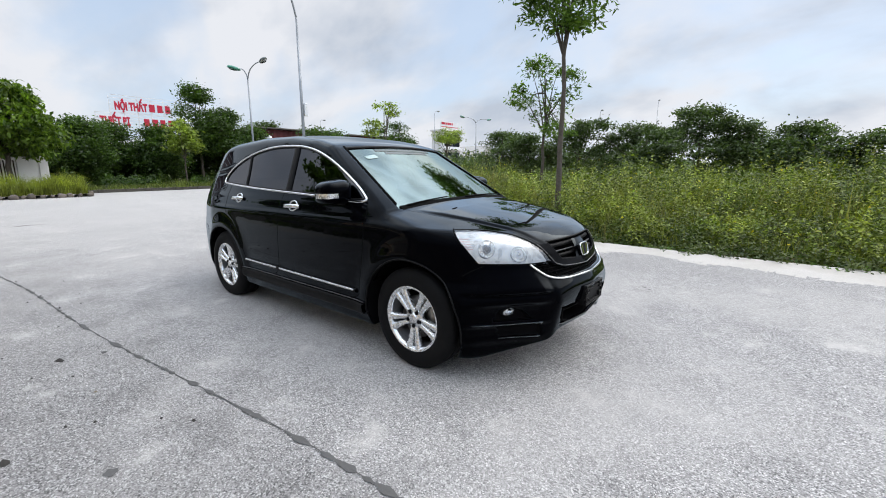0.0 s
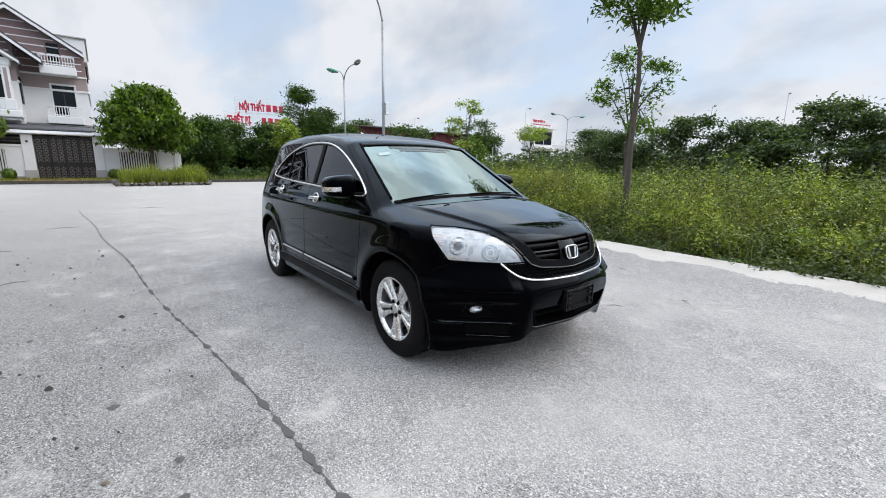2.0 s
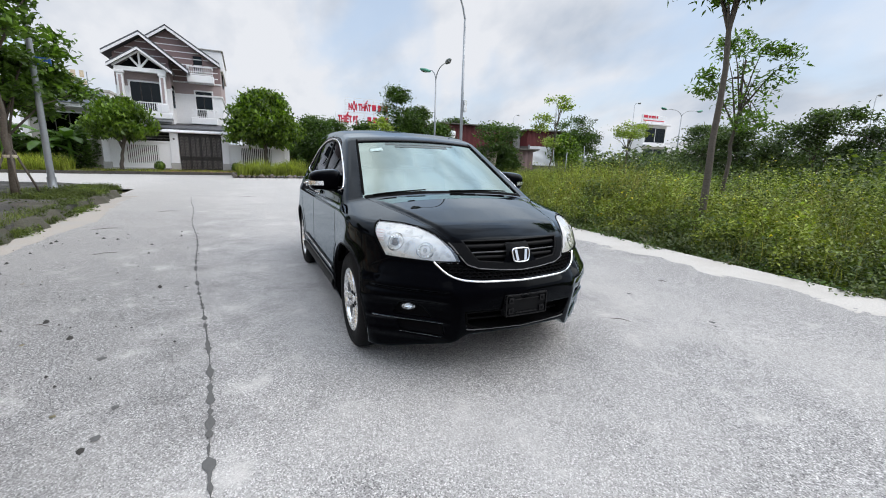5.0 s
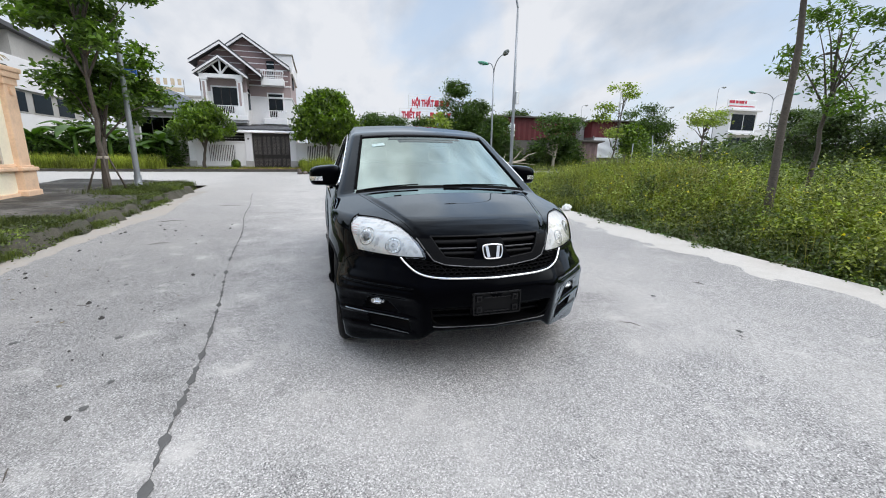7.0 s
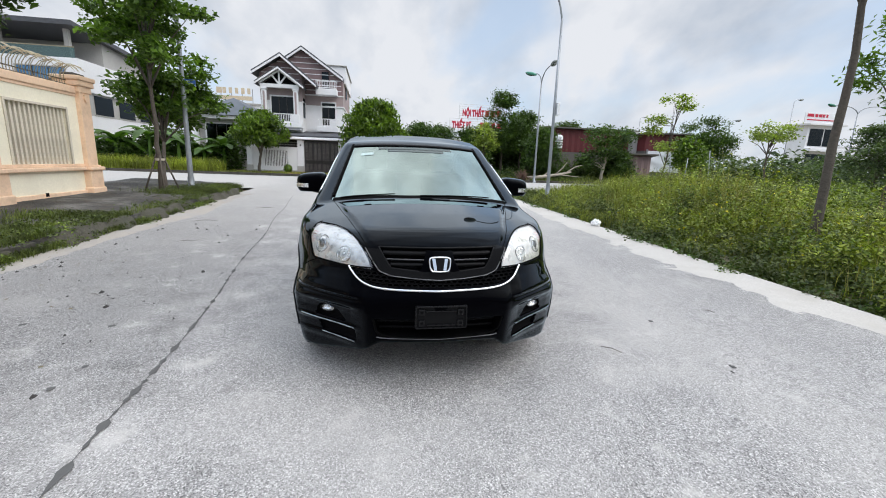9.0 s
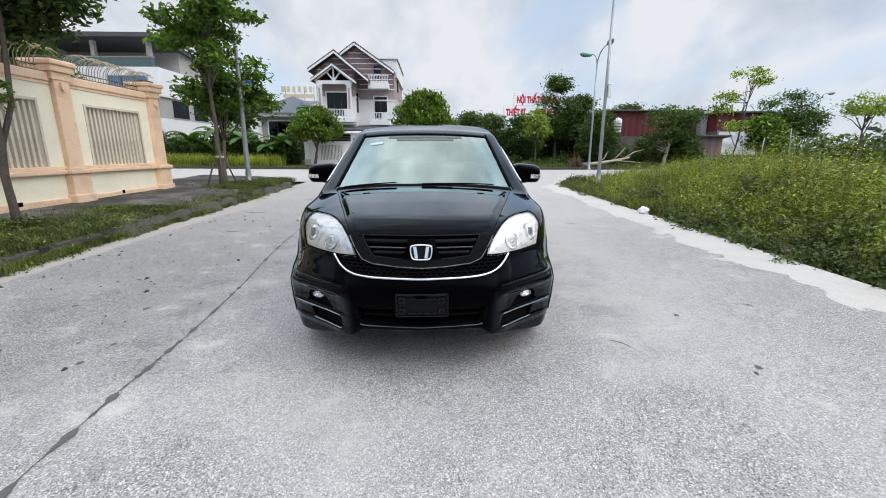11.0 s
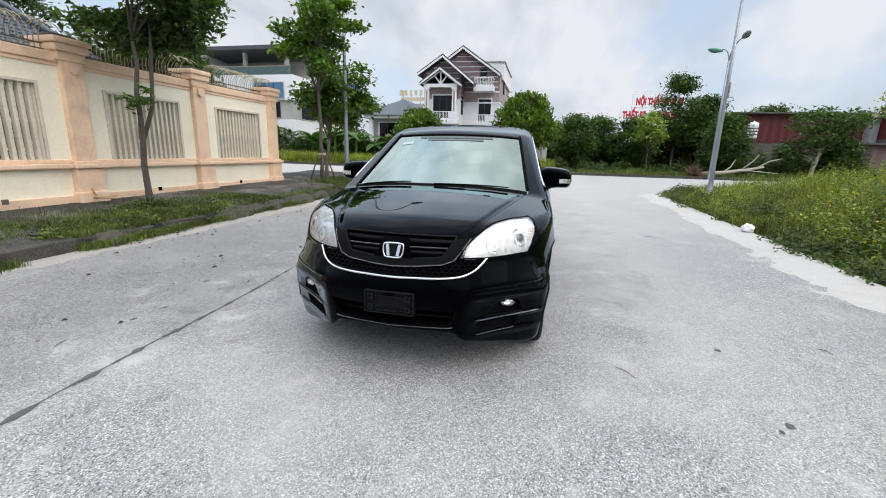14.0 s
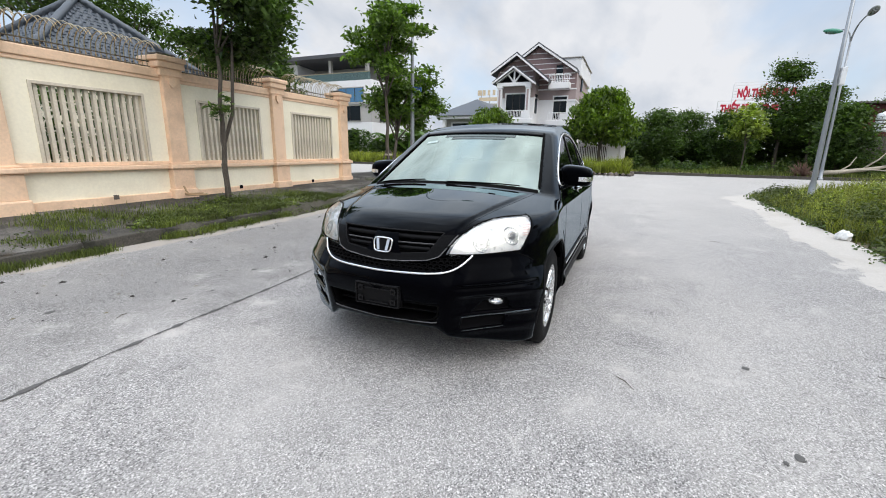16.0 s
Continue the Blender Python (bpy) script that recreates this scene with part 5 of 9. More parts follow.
    for s in (-1, 1):
        block("honeycomb_back", (1.80, min(0, s * 0.52), 0.650), (1.84, max(0, s * 0.52), 0.725), HOLE, grille, "", 0)
    badge = new("badge")
    badge.parent = grille
    q = onto([(2.7, 0, 0.785)], (-1, 0, 0), 0.010)[0]
    lean = Matrix.Translation(q) @ pose(0, 0, 0, 0, -14, 0)
    plate = rounded([(-0.040, -0.038), (0.040, -0.038), (0.056, -0.026), (0.064, 0.030), (0.050, 0.046), (-0.050, 0.046), (-0.064, 0.030), (-0.056, -0.026)], True, 2)
    bm = bmesh.new()
    prism(bm, [(u * 0.96, v * 0.96) for u, v in plate], 0, -0.03, 0.0)
    bm.transform(lean)
    part("badge_back", bm, TRIM, badge)
    p = np.array([lean @ Vector((0.004, u, v)) for u, v in plate])
    strip("badge_ring", p, np.tile(np.array((lean.to_3x3() @ Vector((1, 0, 0)))[:]), (len(p), 1)), 0.011, 0.006, CHROME, badge, "chrome badge ring", closed=True)
    for s in (-1, 1):
        bm = bmesh.new()
        prism(bm, [(s * 0.018, -0.030), (s * 0.036, -0.030), (s * 0.047, 0.038), (s * 0.028, 0.038)], 0, -0.004, 0.008)
        bm.transform(lean)
        part("badge_bar", bm, CHROME, badge)
    # lower intake
    block("intake_back", (1.93, -0.42, 0.335), (2.0, 0.42, 0.49), HOLE, car, "", 0)
    for zz, half in ((0.440, 0.36), (0.398, 0.35)):
        q, n = on_nose([(-half, zz), (half, zz)], -0.06)
        strip("intake_bar", q, n, 0.012, 0.008, TRIM, car)
    q, n = on_nose(rounded([(-0.385, 0.474), (-0.36, 0.352), (0, 0.350), (0.36, 0.352), (0.385, 0.474)], False, 2), 0.001)
    strip("intake_edge", q, n, 0.012, 0.004, SEAM, car)
    # thin grey bar painted in as the highlight under the intake
    q, n = on_nose(rounded([(-0.365, 0.356), (-0.33, 0.346), (0, 0.344), (0.33, 0.346), (0.365, 0.356)], False, 2), 0.002)
    strip("intake_lip_glint", q, n, 0.006, 0.004, ALLOYDARK, car)
    # empty plate holder
    holder = new("plate_holder")
    holder.parent = car
    bm = bmesh.new()
    box(bm, (2.165, -0.147, 0.430), (2.208, 0.155, 0.566), 0.006)
    part("holder_plate", bm, TRIM, holder, "empty black plate holder")
    for y0, y1, z0, z1 in ((-0.147, 0.155, 0.558, 0.567), (-0.147, 0.155, 0.430, 0.438), (-0.147, -0.139, 0.430, 0.567), (0.147, 0.155, 0.430, 0.567), (-0.075, 0.083, 0.447, 0.454), (-0.085, 0.093, 0.532, 0.538)):
        block("rib", (2.208, y0, z0), (2.219, y1, z1), HOLDER, holder, "", 0.002)
    for y0 in (-0.128, 0.098):
        for z0 in (0.446, 0.512):
            block("screw_pad", (2.208, y0, z0), (2.221, y0 + 0.036, z0 + 0.036), HOLDER, holder, "", 0.003)
            block("screw_hole", (2.221, y0 + 0.010, z0 + 0.010), (2.2225, y0 + 0.026, z0 + 0.026), HOLE, holder, "", 0)
    # sill of the windscreen, wipers, hood gaps, washer jets
    q = densify([(0.0, -0.70), (0.0, 0.70)], 0.03)[:, 1]
    xs = 1.155 - BOW * q * q
    pts = onto(np.stack([xs, q, np.full(len(q), 2.0)], -1), (0, 0, -1), -0.001)
    strip("cowl", pts, normals(pts), 0.070, 0.003, SEAM, car, "black cowl panel")
    for s in (-1, 1):
        xs = np.linspace(1.06, 2.02, 50)
        q = np.stack([xs, s * HOOD_SIDE(xs), np.full(50, 2.0)], -1)
        q = onto(q, (0, 0, -1), -0.0015)
        strip("hood_gap", q, normals(q), 0.007, 0.002, SEAM, car)
        q = onto(np.stack([np.full(12, 1.34), s * np.linspace(0.40, 0.45, 12), np.full(12, 2.0)], -1), (0, 0, -1), 0.002)
        strip("washer_jet", q, normals(q), 0.008, 0.003, SEAM, car)
    for y0, y1 in ((-0.64, -0.22), (-0.02, 0.56)):
        wiper = new("wiper")
        wiper.parent = car
        yy = np.linspace(y0, y1, 20)
        t = (yy - y0) / (y1 - y0)
        xs = 1.137 - BOW * yy * yy - 0.020 * t
        q = onto(np.stack([xs, yy, np.full(20, 2.0)], -1), (0, 0, -1), 0.003)
        strip("wiper_blade", q, normals(q), 0.008, 0.005, SEAM, wiper)
        q = onto(np.stack([xs[:9] + 0.012 * (1 - t[:9]), yy[:9], np.full(9, 2.0)], -1), (0, 0, -1), 0.006)
        strip("wiper_arm", q, normals(q), 0.012, 0.005, SEAM, wiper)
    # frame and shaded band of the windscreen
    for s in (-1, 1):
        zz = np.linspace(1.085, 1.51, 30)
        yy = 0.700 - 0.30 * (zz - 1.09)
        q = onto(np.stack([np.full(30, 1.45), s * yy, zz], -1), (-1, 0, 0), 0.001)
        strip("screen_seal", q, normals(q), 0.022, 0.004, SEAM, car)
    yy = np.linspace(-0.57, 0.57, 30)
    q = onto(np.stack([0.390 - BOW * yy * yy, yy, np.full(30, 2.2)], -1), (0, 0, -1), 0.001)
    strip("screen_seal", q, normals(q), 0.030, 0.004, TRIM, car)
    for w, half, at in ((0.055, 0.34, 0.432), (0.050, 0.26, 0.475)):
        yy = np.linspace(-half, half, 16)
        q = onto(np.stack([at - BOW * yy ** 2, yy, np.full(16, 2.2)], -1), (0, 0, -1), -0.0055)
        strip("mirror_shade", q, normals(q), w, 0.001, SHADEBAND, car, "dark dotted band at the top of the windscreen")
    q = onto([(0.50, -0.50 + 0.014 * i, 2.2) for i in range(9)], (0, 0, -1), -0.004)
    strip("sticker", q, normals(q), 0.055, 0.001, STICKER, car, "pale greenish inspection sticker")
    # cabin: dashboard and seats behind the film
    block("dashboard", (0.62, -0.66, 0.75), (1.02, 0.66, 1.02), TRIM, car, "dark dashboard", 0.06)
    for s in (-1, 1):
        seat = new("front_seat")
        seat.parent = car
        block("cushion", (-0.25, s * 0.37 - 0.25, 0.56), (0.30, s * 0.37 + 0.25, 0.72), SEAT, seat, "", 0.05)
        block("back_rest", (-0.38, s * 0.37 - 0.24, 0.68), (-0.22, s * 0.37 + 0.24, 1.24), SEAT, seat, "", 0.05, pose(0, 0, 0, 0, -12, 0))
        block("head_rest", (-0.43, s * 0.37 - 0.13, 1.27), (-0.33, s * 0.37 + 0.13, 1.42), SEAT, seat, "", 0.04)
    block("rear_bench", (-1.40, -0.62, 0.58), (-1.05, 0.62, 1.22), SEAT, car, "", 0.06)
    # wheels
    wheel = new("wheel")
    bm = bmesh.new()
    R = 0.346
    turn = pose(0, 0, 0, 90)
    lathe(bm, [(0.218, -0.100), (0.232, -0.112), (0.28, -0.117), (0.315, -0.110), (0.334, -0.096), (R - 0.003, -0.085), (R, -0.06), (R, -0.035), (R - 0.008, -0.033), (R - 0.008, -0.025), (R, -0.023), (R, 0.023),
               (R - 0.008, 0.025), (R - 0.008, 0.033), (R, 0.035), (R, 0.06), (R - 0.003, 0.085), (0.334, 0.096), (0.315, 0.110), (0.28, 0.117), (0.232, 0.112), (0.218, 0.100)], 64, turn)
    part("tyre", bm, RUBBER, wheel, "black rubber tyre", True)
    rim = new("rim")
    rim.parent = wheel
    bm = bmesh.new()
    lathe(bm, [(0.224, 0.092), (0.230, 0.104), (0.222, 0.107), (0.208, 0.098), (0.202, 0.080)], 56, turn)
    part("rim_lip", bm, ALLOY, rim, smooth=True)
    # barrel coloured darker than the lip: shade between the spokes put into the colour
    bm = bmesh.new()
    lathe(bm, [(0.202, 0.080), (0.198, 0.065), (0.19, 0.0), (0.20, -0.09), (0.22, -0.10)], 56, turn)
    part("barrel", bm, ALLOYDARK, rim, "inner barrel of the rim, darkened for shade", True)
    bm = bmesh.new()
    for i in range(5):
        for w in (-1, 1):
            t0 = 2 * math.pi * i / 5 + math.pi / 2
            line = []
            for r, off, hh in ((0.035, 0.010, 0.070), (0.07, 0.0185, 0.080), (0.12, 0.0240, 0.084), (0.17, 0.0310, 0.089), (0.209, 0.040, 0.094)):
                line.append(Vector((r * math.cos(t0) - w * off * math.sin(t0), r * math.sin(t0) + w * off * math.cos(t0), hh)))
            rows = []
            for k, c in enumerate(line):
                d = (line[min(k + 1, 4)] - line[max(k - 1, 0)]).normalized()
                o = Vector((0, 0, 1)).cross(d)
                hw = (0.018, 0.0165, 0.0180, 0.0225, 0.030)[k]
                rows.append([bm.verts.new(turn @ q) for q in (c - o * hw - Vector((0, 0, 0.030)), c - o * hw * 0.97 - Vector((0, 0, 0.005)), c - o * hw * 0.35 + Vector((0, 0, 0.006)), c + o * hw * 0.35 + Vector((0, 0, 0.006)), c + o * hw * 0.97 - Vector((0, 0, 0.005)), c + o * hw - Vector((0, 0, 0.030)))])
            for p, q in zip(rows, rows[1:]):
                for k in range(5):
                    bm.faces.new((p[k], p[k + 1], q[k + 1], q[k]))
    bmesh.ops.recalc_face_normals(bm, faces=bm.faces[:])
    part("spokes", bm, ALLOY, rim, "ten silver alloy spokes in pairs", True)
    bm = bmesh.new()
    lathe(bm, [(0.074, 0.045), (0.070, 0.072), (0.058, 0.082), (0.036, 0.080), (0.034, 0.090), (0.028, 0.094), (0.001, 0.095)], 40, turn)
    part("hub_cap", bm, ALLOY, rim, smooth=True)
    for i in range(5):
        t0 = 2 * math.pi * i / 5 + math.pi / 2
        bm = bmesh.new()
        lathe(bm, [(0.0135, 0.05), (0.0135, 0.0885), (0.0105, 0.0885), (0.009, 0.082), (0.0075, 0.091), (0.001, 0.092)], 12, turn @ Matrix.Translation((0.052 * math.cos(t0), 0.052 * math.sin(t0), 0)))
        part("wheel_nut", bm, TRIM, rim, smooth=True)
    bm = bmesh.new()
    lathe(bm, [(0.001, 0.018), (0.06, 0.018), (0.062, 0.028), (0.145, 0.028), (0.145, 0.005), (0.001, 0.005)], 40, turn)
    part("brake_disc", bm, surface("brushed brake disc", (0.30, 0.29, 0.28), 0.4, metal=0.9, fine=60, coarse=5, relief=0), wheel, smooth=True)
    bm = bmesh.new()
    lathe(bm, [(0.197, -0.02), (0.001, -0.03)], 40, turn)
    part("wheel_back", bm, HOLE, wheel)
    spots = [(WHEEL_X, -0.772, 0), (-WHEEL_X, -0.772, 0), (WHEEL_X, 0.772, 180), (-WHEEL_X, 0.772, 180)]
    wheel.parent = car
    for i, (wx, wy, rz) in enumerate(spots):
        m = pose(wx, wy, WHEEL_Z, 0, (36, 8, -11, 8)[i], rz)
        if i == 0:
            wheel.matrix_basis = m
        else:
            copy_thing(wheel, m)
    # wheel housings and floor pan close the underside
    for wx in (WHEEL_X, -WHEEL_X):
        for s in (-1, 1):
            bm = bmesh.new()
            t = np.linspace(radians(-12), radians(192), 30)
            ring = [[bm.verts.new((wx + r * math.cos(k), s * w, WHEEL_Z + r * math.sin(k))) for k in t] for r, w in ((0.425, 0.84), (0.425, 0.50), (0.30, 0.49))]
            for u, v in zip(ring, ring[1:]):
                for k in range(29):
                    bm.faces.new((u[k], u[k + 1], v[k + 1], v[k]))
            part("wheel_housing", bm, HOLE, car)
    return car


build_car()

# ---------------------------------------------------------------- boundary wall
WALL_Y, WALL_STEP = -7.12, 2.73
PILLARS = [-7.0 + WALL_STEP * i for i in range(9)]


def build_wall():
    wall = tagged(new("wall_boundary"), "cream plastered boundary wall with peach pillars and slatted openings", "boundary wall", kind="structure")
    z0 = 0.30

    def ring(name, cx, half_x, front, zlo, zhi, mat, bevel=0.012):
        return block(name, (cx - half_x, WALL_Y - 0.34 - front, zlo), (cx + half_x, WALL_Y + front, zhi), mat, wall, "", bevel)

    for i, cx in enumerate(PILLARS):
        ring("pillar", cx, 0.178, 0.04, z0, 2.80, PEACH)
        ring("pillar_base", cx, 0.255, 0.13, z0 - 0.1, 0.50, PEACH, 0.03)
        ring("pillar_base", cx, 0.225, 0.09, 0.50, 0.90, PEACH, 0.01)
        ring("pillar_collar", cx, 0.265, 0.14, 0.90, 0.985, PEACH, 0.02)
        ring("pillar_collar", cx, 0.225, 0.07, 0.985, 1.02, PEACH, 0.012)
        ring("pillar_neck", cx, 0.225, 0.065, 2.66, 2.80, PEACH, 0.012)
        ring("pillar_cap", cx, 0.27, 0.11, 2.80, 2.92, PEACH, 0.02)
        ring("pillar_cap", cx, 0.30, 0.14, 2.92, 3.02, PEACH, 0.025)
        block("cap_top", (cx - 0.2, WALL_Y - 0.30, 3.02), (cx + 0.2, WALL_Y - 0.02, 3.09), KERB, wall, "mossy dark cap top", 0.03)
        bm = bmesh.new()
        prism(bm, [(cx - 0.07, 2.62), (cx - 0.07, 2.52), (cx - 0.03, 2.46), (cx + 0.03, 2.46), (cx + 0.07, 2.52), (cx + 0.07, 2.62)], 1, WALL_Y + 0.04, WALL_Y + 0.085)
        part("pillar_drop", bm, PEACH, wall)
    random.seed(11)
    bm = bmesh.new()
    box(bm, (-0.027, -0.045, -0.60), (0.027, 0.045, 0.60), 0.006)
    slat_mesh = None
    for i, (a, b) in enumerate(zip(PILLARS, PILLARS[1:])):
        x0, x1 = a + 0.178, b - 0.178
        face, back = WALL_Y - 0.06, WALL_Y - 0.24
        w0, w1 = a + 0.56, b - 0.58
        for lo, hi in (((x0, back, z0 - 0.1), (x1, face, 1.05)), ((x0, back, 2.24), (x1, face, 2.62)), ((x0, back, 1.05), (w0, face, 2.24)), ((w1, back, 1.05), (x1, face, 2.24))):
            block("panel", lo, hi, PLASTER, wall, "", 0)
        block("coping", (x0, back - 0.05, 2.62), (x1, face + 0.05, 2.78), PEACH, wall, "", 0.02)
        block("coping", (x0, back - 0.02, 2.56), (x1, face + 0.022, 2.62), PEACH, wall, "", 0.01)
        block("string_course", (x0, back - 0.02, 0.90), (x1, face + 0.10, 0.985), PEACH, wall, "", 0.02)
        block("string_course", (x0, back, 0.985), (x1, face + 0.035, 1.05), PEACH, wall, "", 0.01)
        block("skirting", (x0, back, z0 - 0.1), (x1, face + 0.05, 0.44), PEACH, wall, "", 0.012)
        for lo, hi in (((w0 - 0.05, face - 0.02, 1.05), (w0, face + 0.02, 2.29)), ((w1, face - 0.02, 1.05), (w1 + 0.05, face + 0.02, 2.29)), ((w0, face - 0.02, 2.24), (w1, face + 0.02, 2.29))):
            block("opening_frame", lo, hi, SLAT, wall, "", 0.006)
        n = 14
        for k in range(n):
            cx = w0 + (k + 0.5) * (w1 - w0) / n
            if slat_mesh is None:
                o = part("slat", bm, SLAT, wall)
                slat_mesh = o.data
            else:
                o = new("slat", slat_mesh)
                o.parent = wall
            o.matrix_basis = pose(cx, WALL_Y - 0.14, 1.645, 0, 0, random.uniform(-2, 2))
        if i in (0, 1, 2):
            hx = (-5.48, -2.98, -0.28)[i]
            block("drain_hole", (hx - 0.045, face + 0.047, 0.385), (hx + 0.045, face + 0.054, 0.465), HOLE if i < 2 else STONE, wall, "dark drain hole" if i < 2 else "grey-coloured drain hole", 0.002)

    # curved steel guard along the top
    bm = bmesh.new()
    line = [Vector((0, -0.02, -0.12)), Vector((0, -0.03, 0.05)), Vector((0, -0.01, 0.17)), Vector((0, 0.06, 0.27)), Vector((0, 0.17, 0.33)), Vector((0, 0.29, 0.33)), Vector((0, 0.40, 0.27)), Vector((0, 0.47, 0.19))]
    tube(bm, line, [0.0085] * 6 + [0.007, 0.003], 6)
    rod_mesh = None
    for i, (a, b) in enumerate(zip(PILLARS[:6], PILLARS[1:6])):
        guard = thing("wall_guard", "curved stainless steel spikes on the wall's coping", "spike fence", (0, 0, 0), "guards along the wall")
        for zz, r in ((2.81, 0.014), (2.90, 0.012)):
            b2 = bmesh.new()
            tube(b2, [(a + 0.24, WALL_Y - 0.15, zz), (b - 0.24, WALL_Y - 0.15, zz)], r, 6)
            part("rail", b2, RUST, guard)
        n = 29
        for k in range(n):
            cx = a + 0.26 + (k + 0.5) * (b - a - 0.52) / n
            if rod_mesh is None:
                o = part("rod", bm, STEEL, guard, "", True)
                rod_mesh = o.data
            else:
                o = new("rod", rod_mesh)
                o.parent = guard
            o.matrix_basis = pose(cx, WALL_Y - 0.13, 2.86, random.uniform(-5, 5), random.uniform(-3, 3), random.uniform(-16, 16))
    # the end of the wall turns the corner
    end = tagged(new("wall_end"), "cream plastered end of the boundary wall", "boundary wall", kind="structure")
    block("panel", (-7.16, -20, 0.2), (-6.98, WALL_Y - 0.30, 2.62), PLASTER, end, "", 0)
    block("coping", (-7.22, -20, 2.62), (-6.92, WALL_Y - 0.30, 2.78), PEACH, end, "", 0.02)
    block("string_course", (-7.26, -20, 0.90), (-6.90, WALL_Y - 0.30, 0.985), PEACH, end, "", 0.02)


build_wall()
mesh_thing("yard", *sheet(np.linspace(-6.9, 30, 20), np.linspace(-40, -7.4, 14), lambda x, y: 0.34 + 0 * x), PAVING, "grey paved yard behind the wall", "yard")


# ---------------------------------------------------------------- tiled roof behind the wall
def build_yard_house():
    house = thing("yard_house", "small house behind the wall with a blue-grey tiled pyramid roof", "house", (0, 0, 0))
    x0, x1, y0, y1 = -6.20, -1.72, -16.68, -12.2
    block("wall", (x0 + 0.35, y0 + 0.35, 0.3), (x1 - 0.35, y1 - 0.35, 3.62), PLASTER, house, "", 0)
    ez, rz = 3.64, 5.60
    mid_y = (y0 + y1) / 2
    run = mid_y - y0
    corners = {"a": (x0, y1, ez), "b": (x1, y1, ez), "c": (x1, y0, ez), "d": (x0, y0, ez), "e": (x0 + run, mid_y, rz), "f": (x1 - run, mid_y, rz)}
    for names in ("abfe", "cdef", "dae", "bcf"):
        q = [Vector(corners[n]) for n in names]
        bm = bmesh.new()
        edge = (q[1] - q[0])
        length = edge.length
        edge = edge.normalized()
        top = q[2] if len(q) == 3 else q[3]
        slope = top - q[0]
        slope = slope - edge * slope.dot(edge)
        height = slope.length
        slope = slope.normalized()
        nrm = edge.cross(slope).normalized()
        rows = int(height / 0.17)
        for r in range(rows):
            t0, t1 = r * height / rows, (r + 1) * height / rows
            left = (q[-1] - q[0]).dot(edge) * t0 / height
            right = length - (length - (q[2] - q[0]).dot(edge)) * t0 / height
            n = max(1, int((right - left) / 0.18))
            for k in range(n):
                u0, u1 = left + k * (right - left) / n, left + (k + 1) * (right - left) / n
                p = []
                for t, lift in ((t0, 0.06), (t1 + 0.02, 0.012)):
                    for u, bulge in ((u0, 0.0), (u0 + 0.28 * (u1 - u0), 0.03), (u0 + 0.62 * (u1 - u0), 0.02), (u1, 0.0)):
                        p.append(bm.verts.new(q[0] + edge * u + slope * t + nrm * (lift + bulge)))
                for j in range(3):
                    bm.faces.new((p[j], p[j + 1], p[j + 5], p[j + 4]))
                low = [bm.verts.new(v.co - nrm * 0.055) for v in p[:4]]
                for j in range(3):
                    bm.faces.new((low[j], low[j + 1], p[j + 1], p[j]))
        o = part("roof_tiles", bm, ROOF, house, "overlapping blue-grey roof tiles")
        o["kind"] = "stuff"
    for s, t in (("a", "e"), ("d", "e"), ("b", "f"), ("c", "f")):
        bm = bmesh.new()
        u, v = Vector(corners[s]), Vector(corners[t])
        tube(bm, [u.lerp(v, k / 12) + Vector((0, 0, 0.05 + 0.012 * (k % 2))) for k in range(13)], 0.09, 10)
        part("ridge", bm, ROOF, house, "", True)
    block("fascia", (x0, y1 - 0.05, ez - 0.2), (x1, y1 + 0.02, ez + 0.02), WHITE, house, "", 0.01)


build_yard_house()


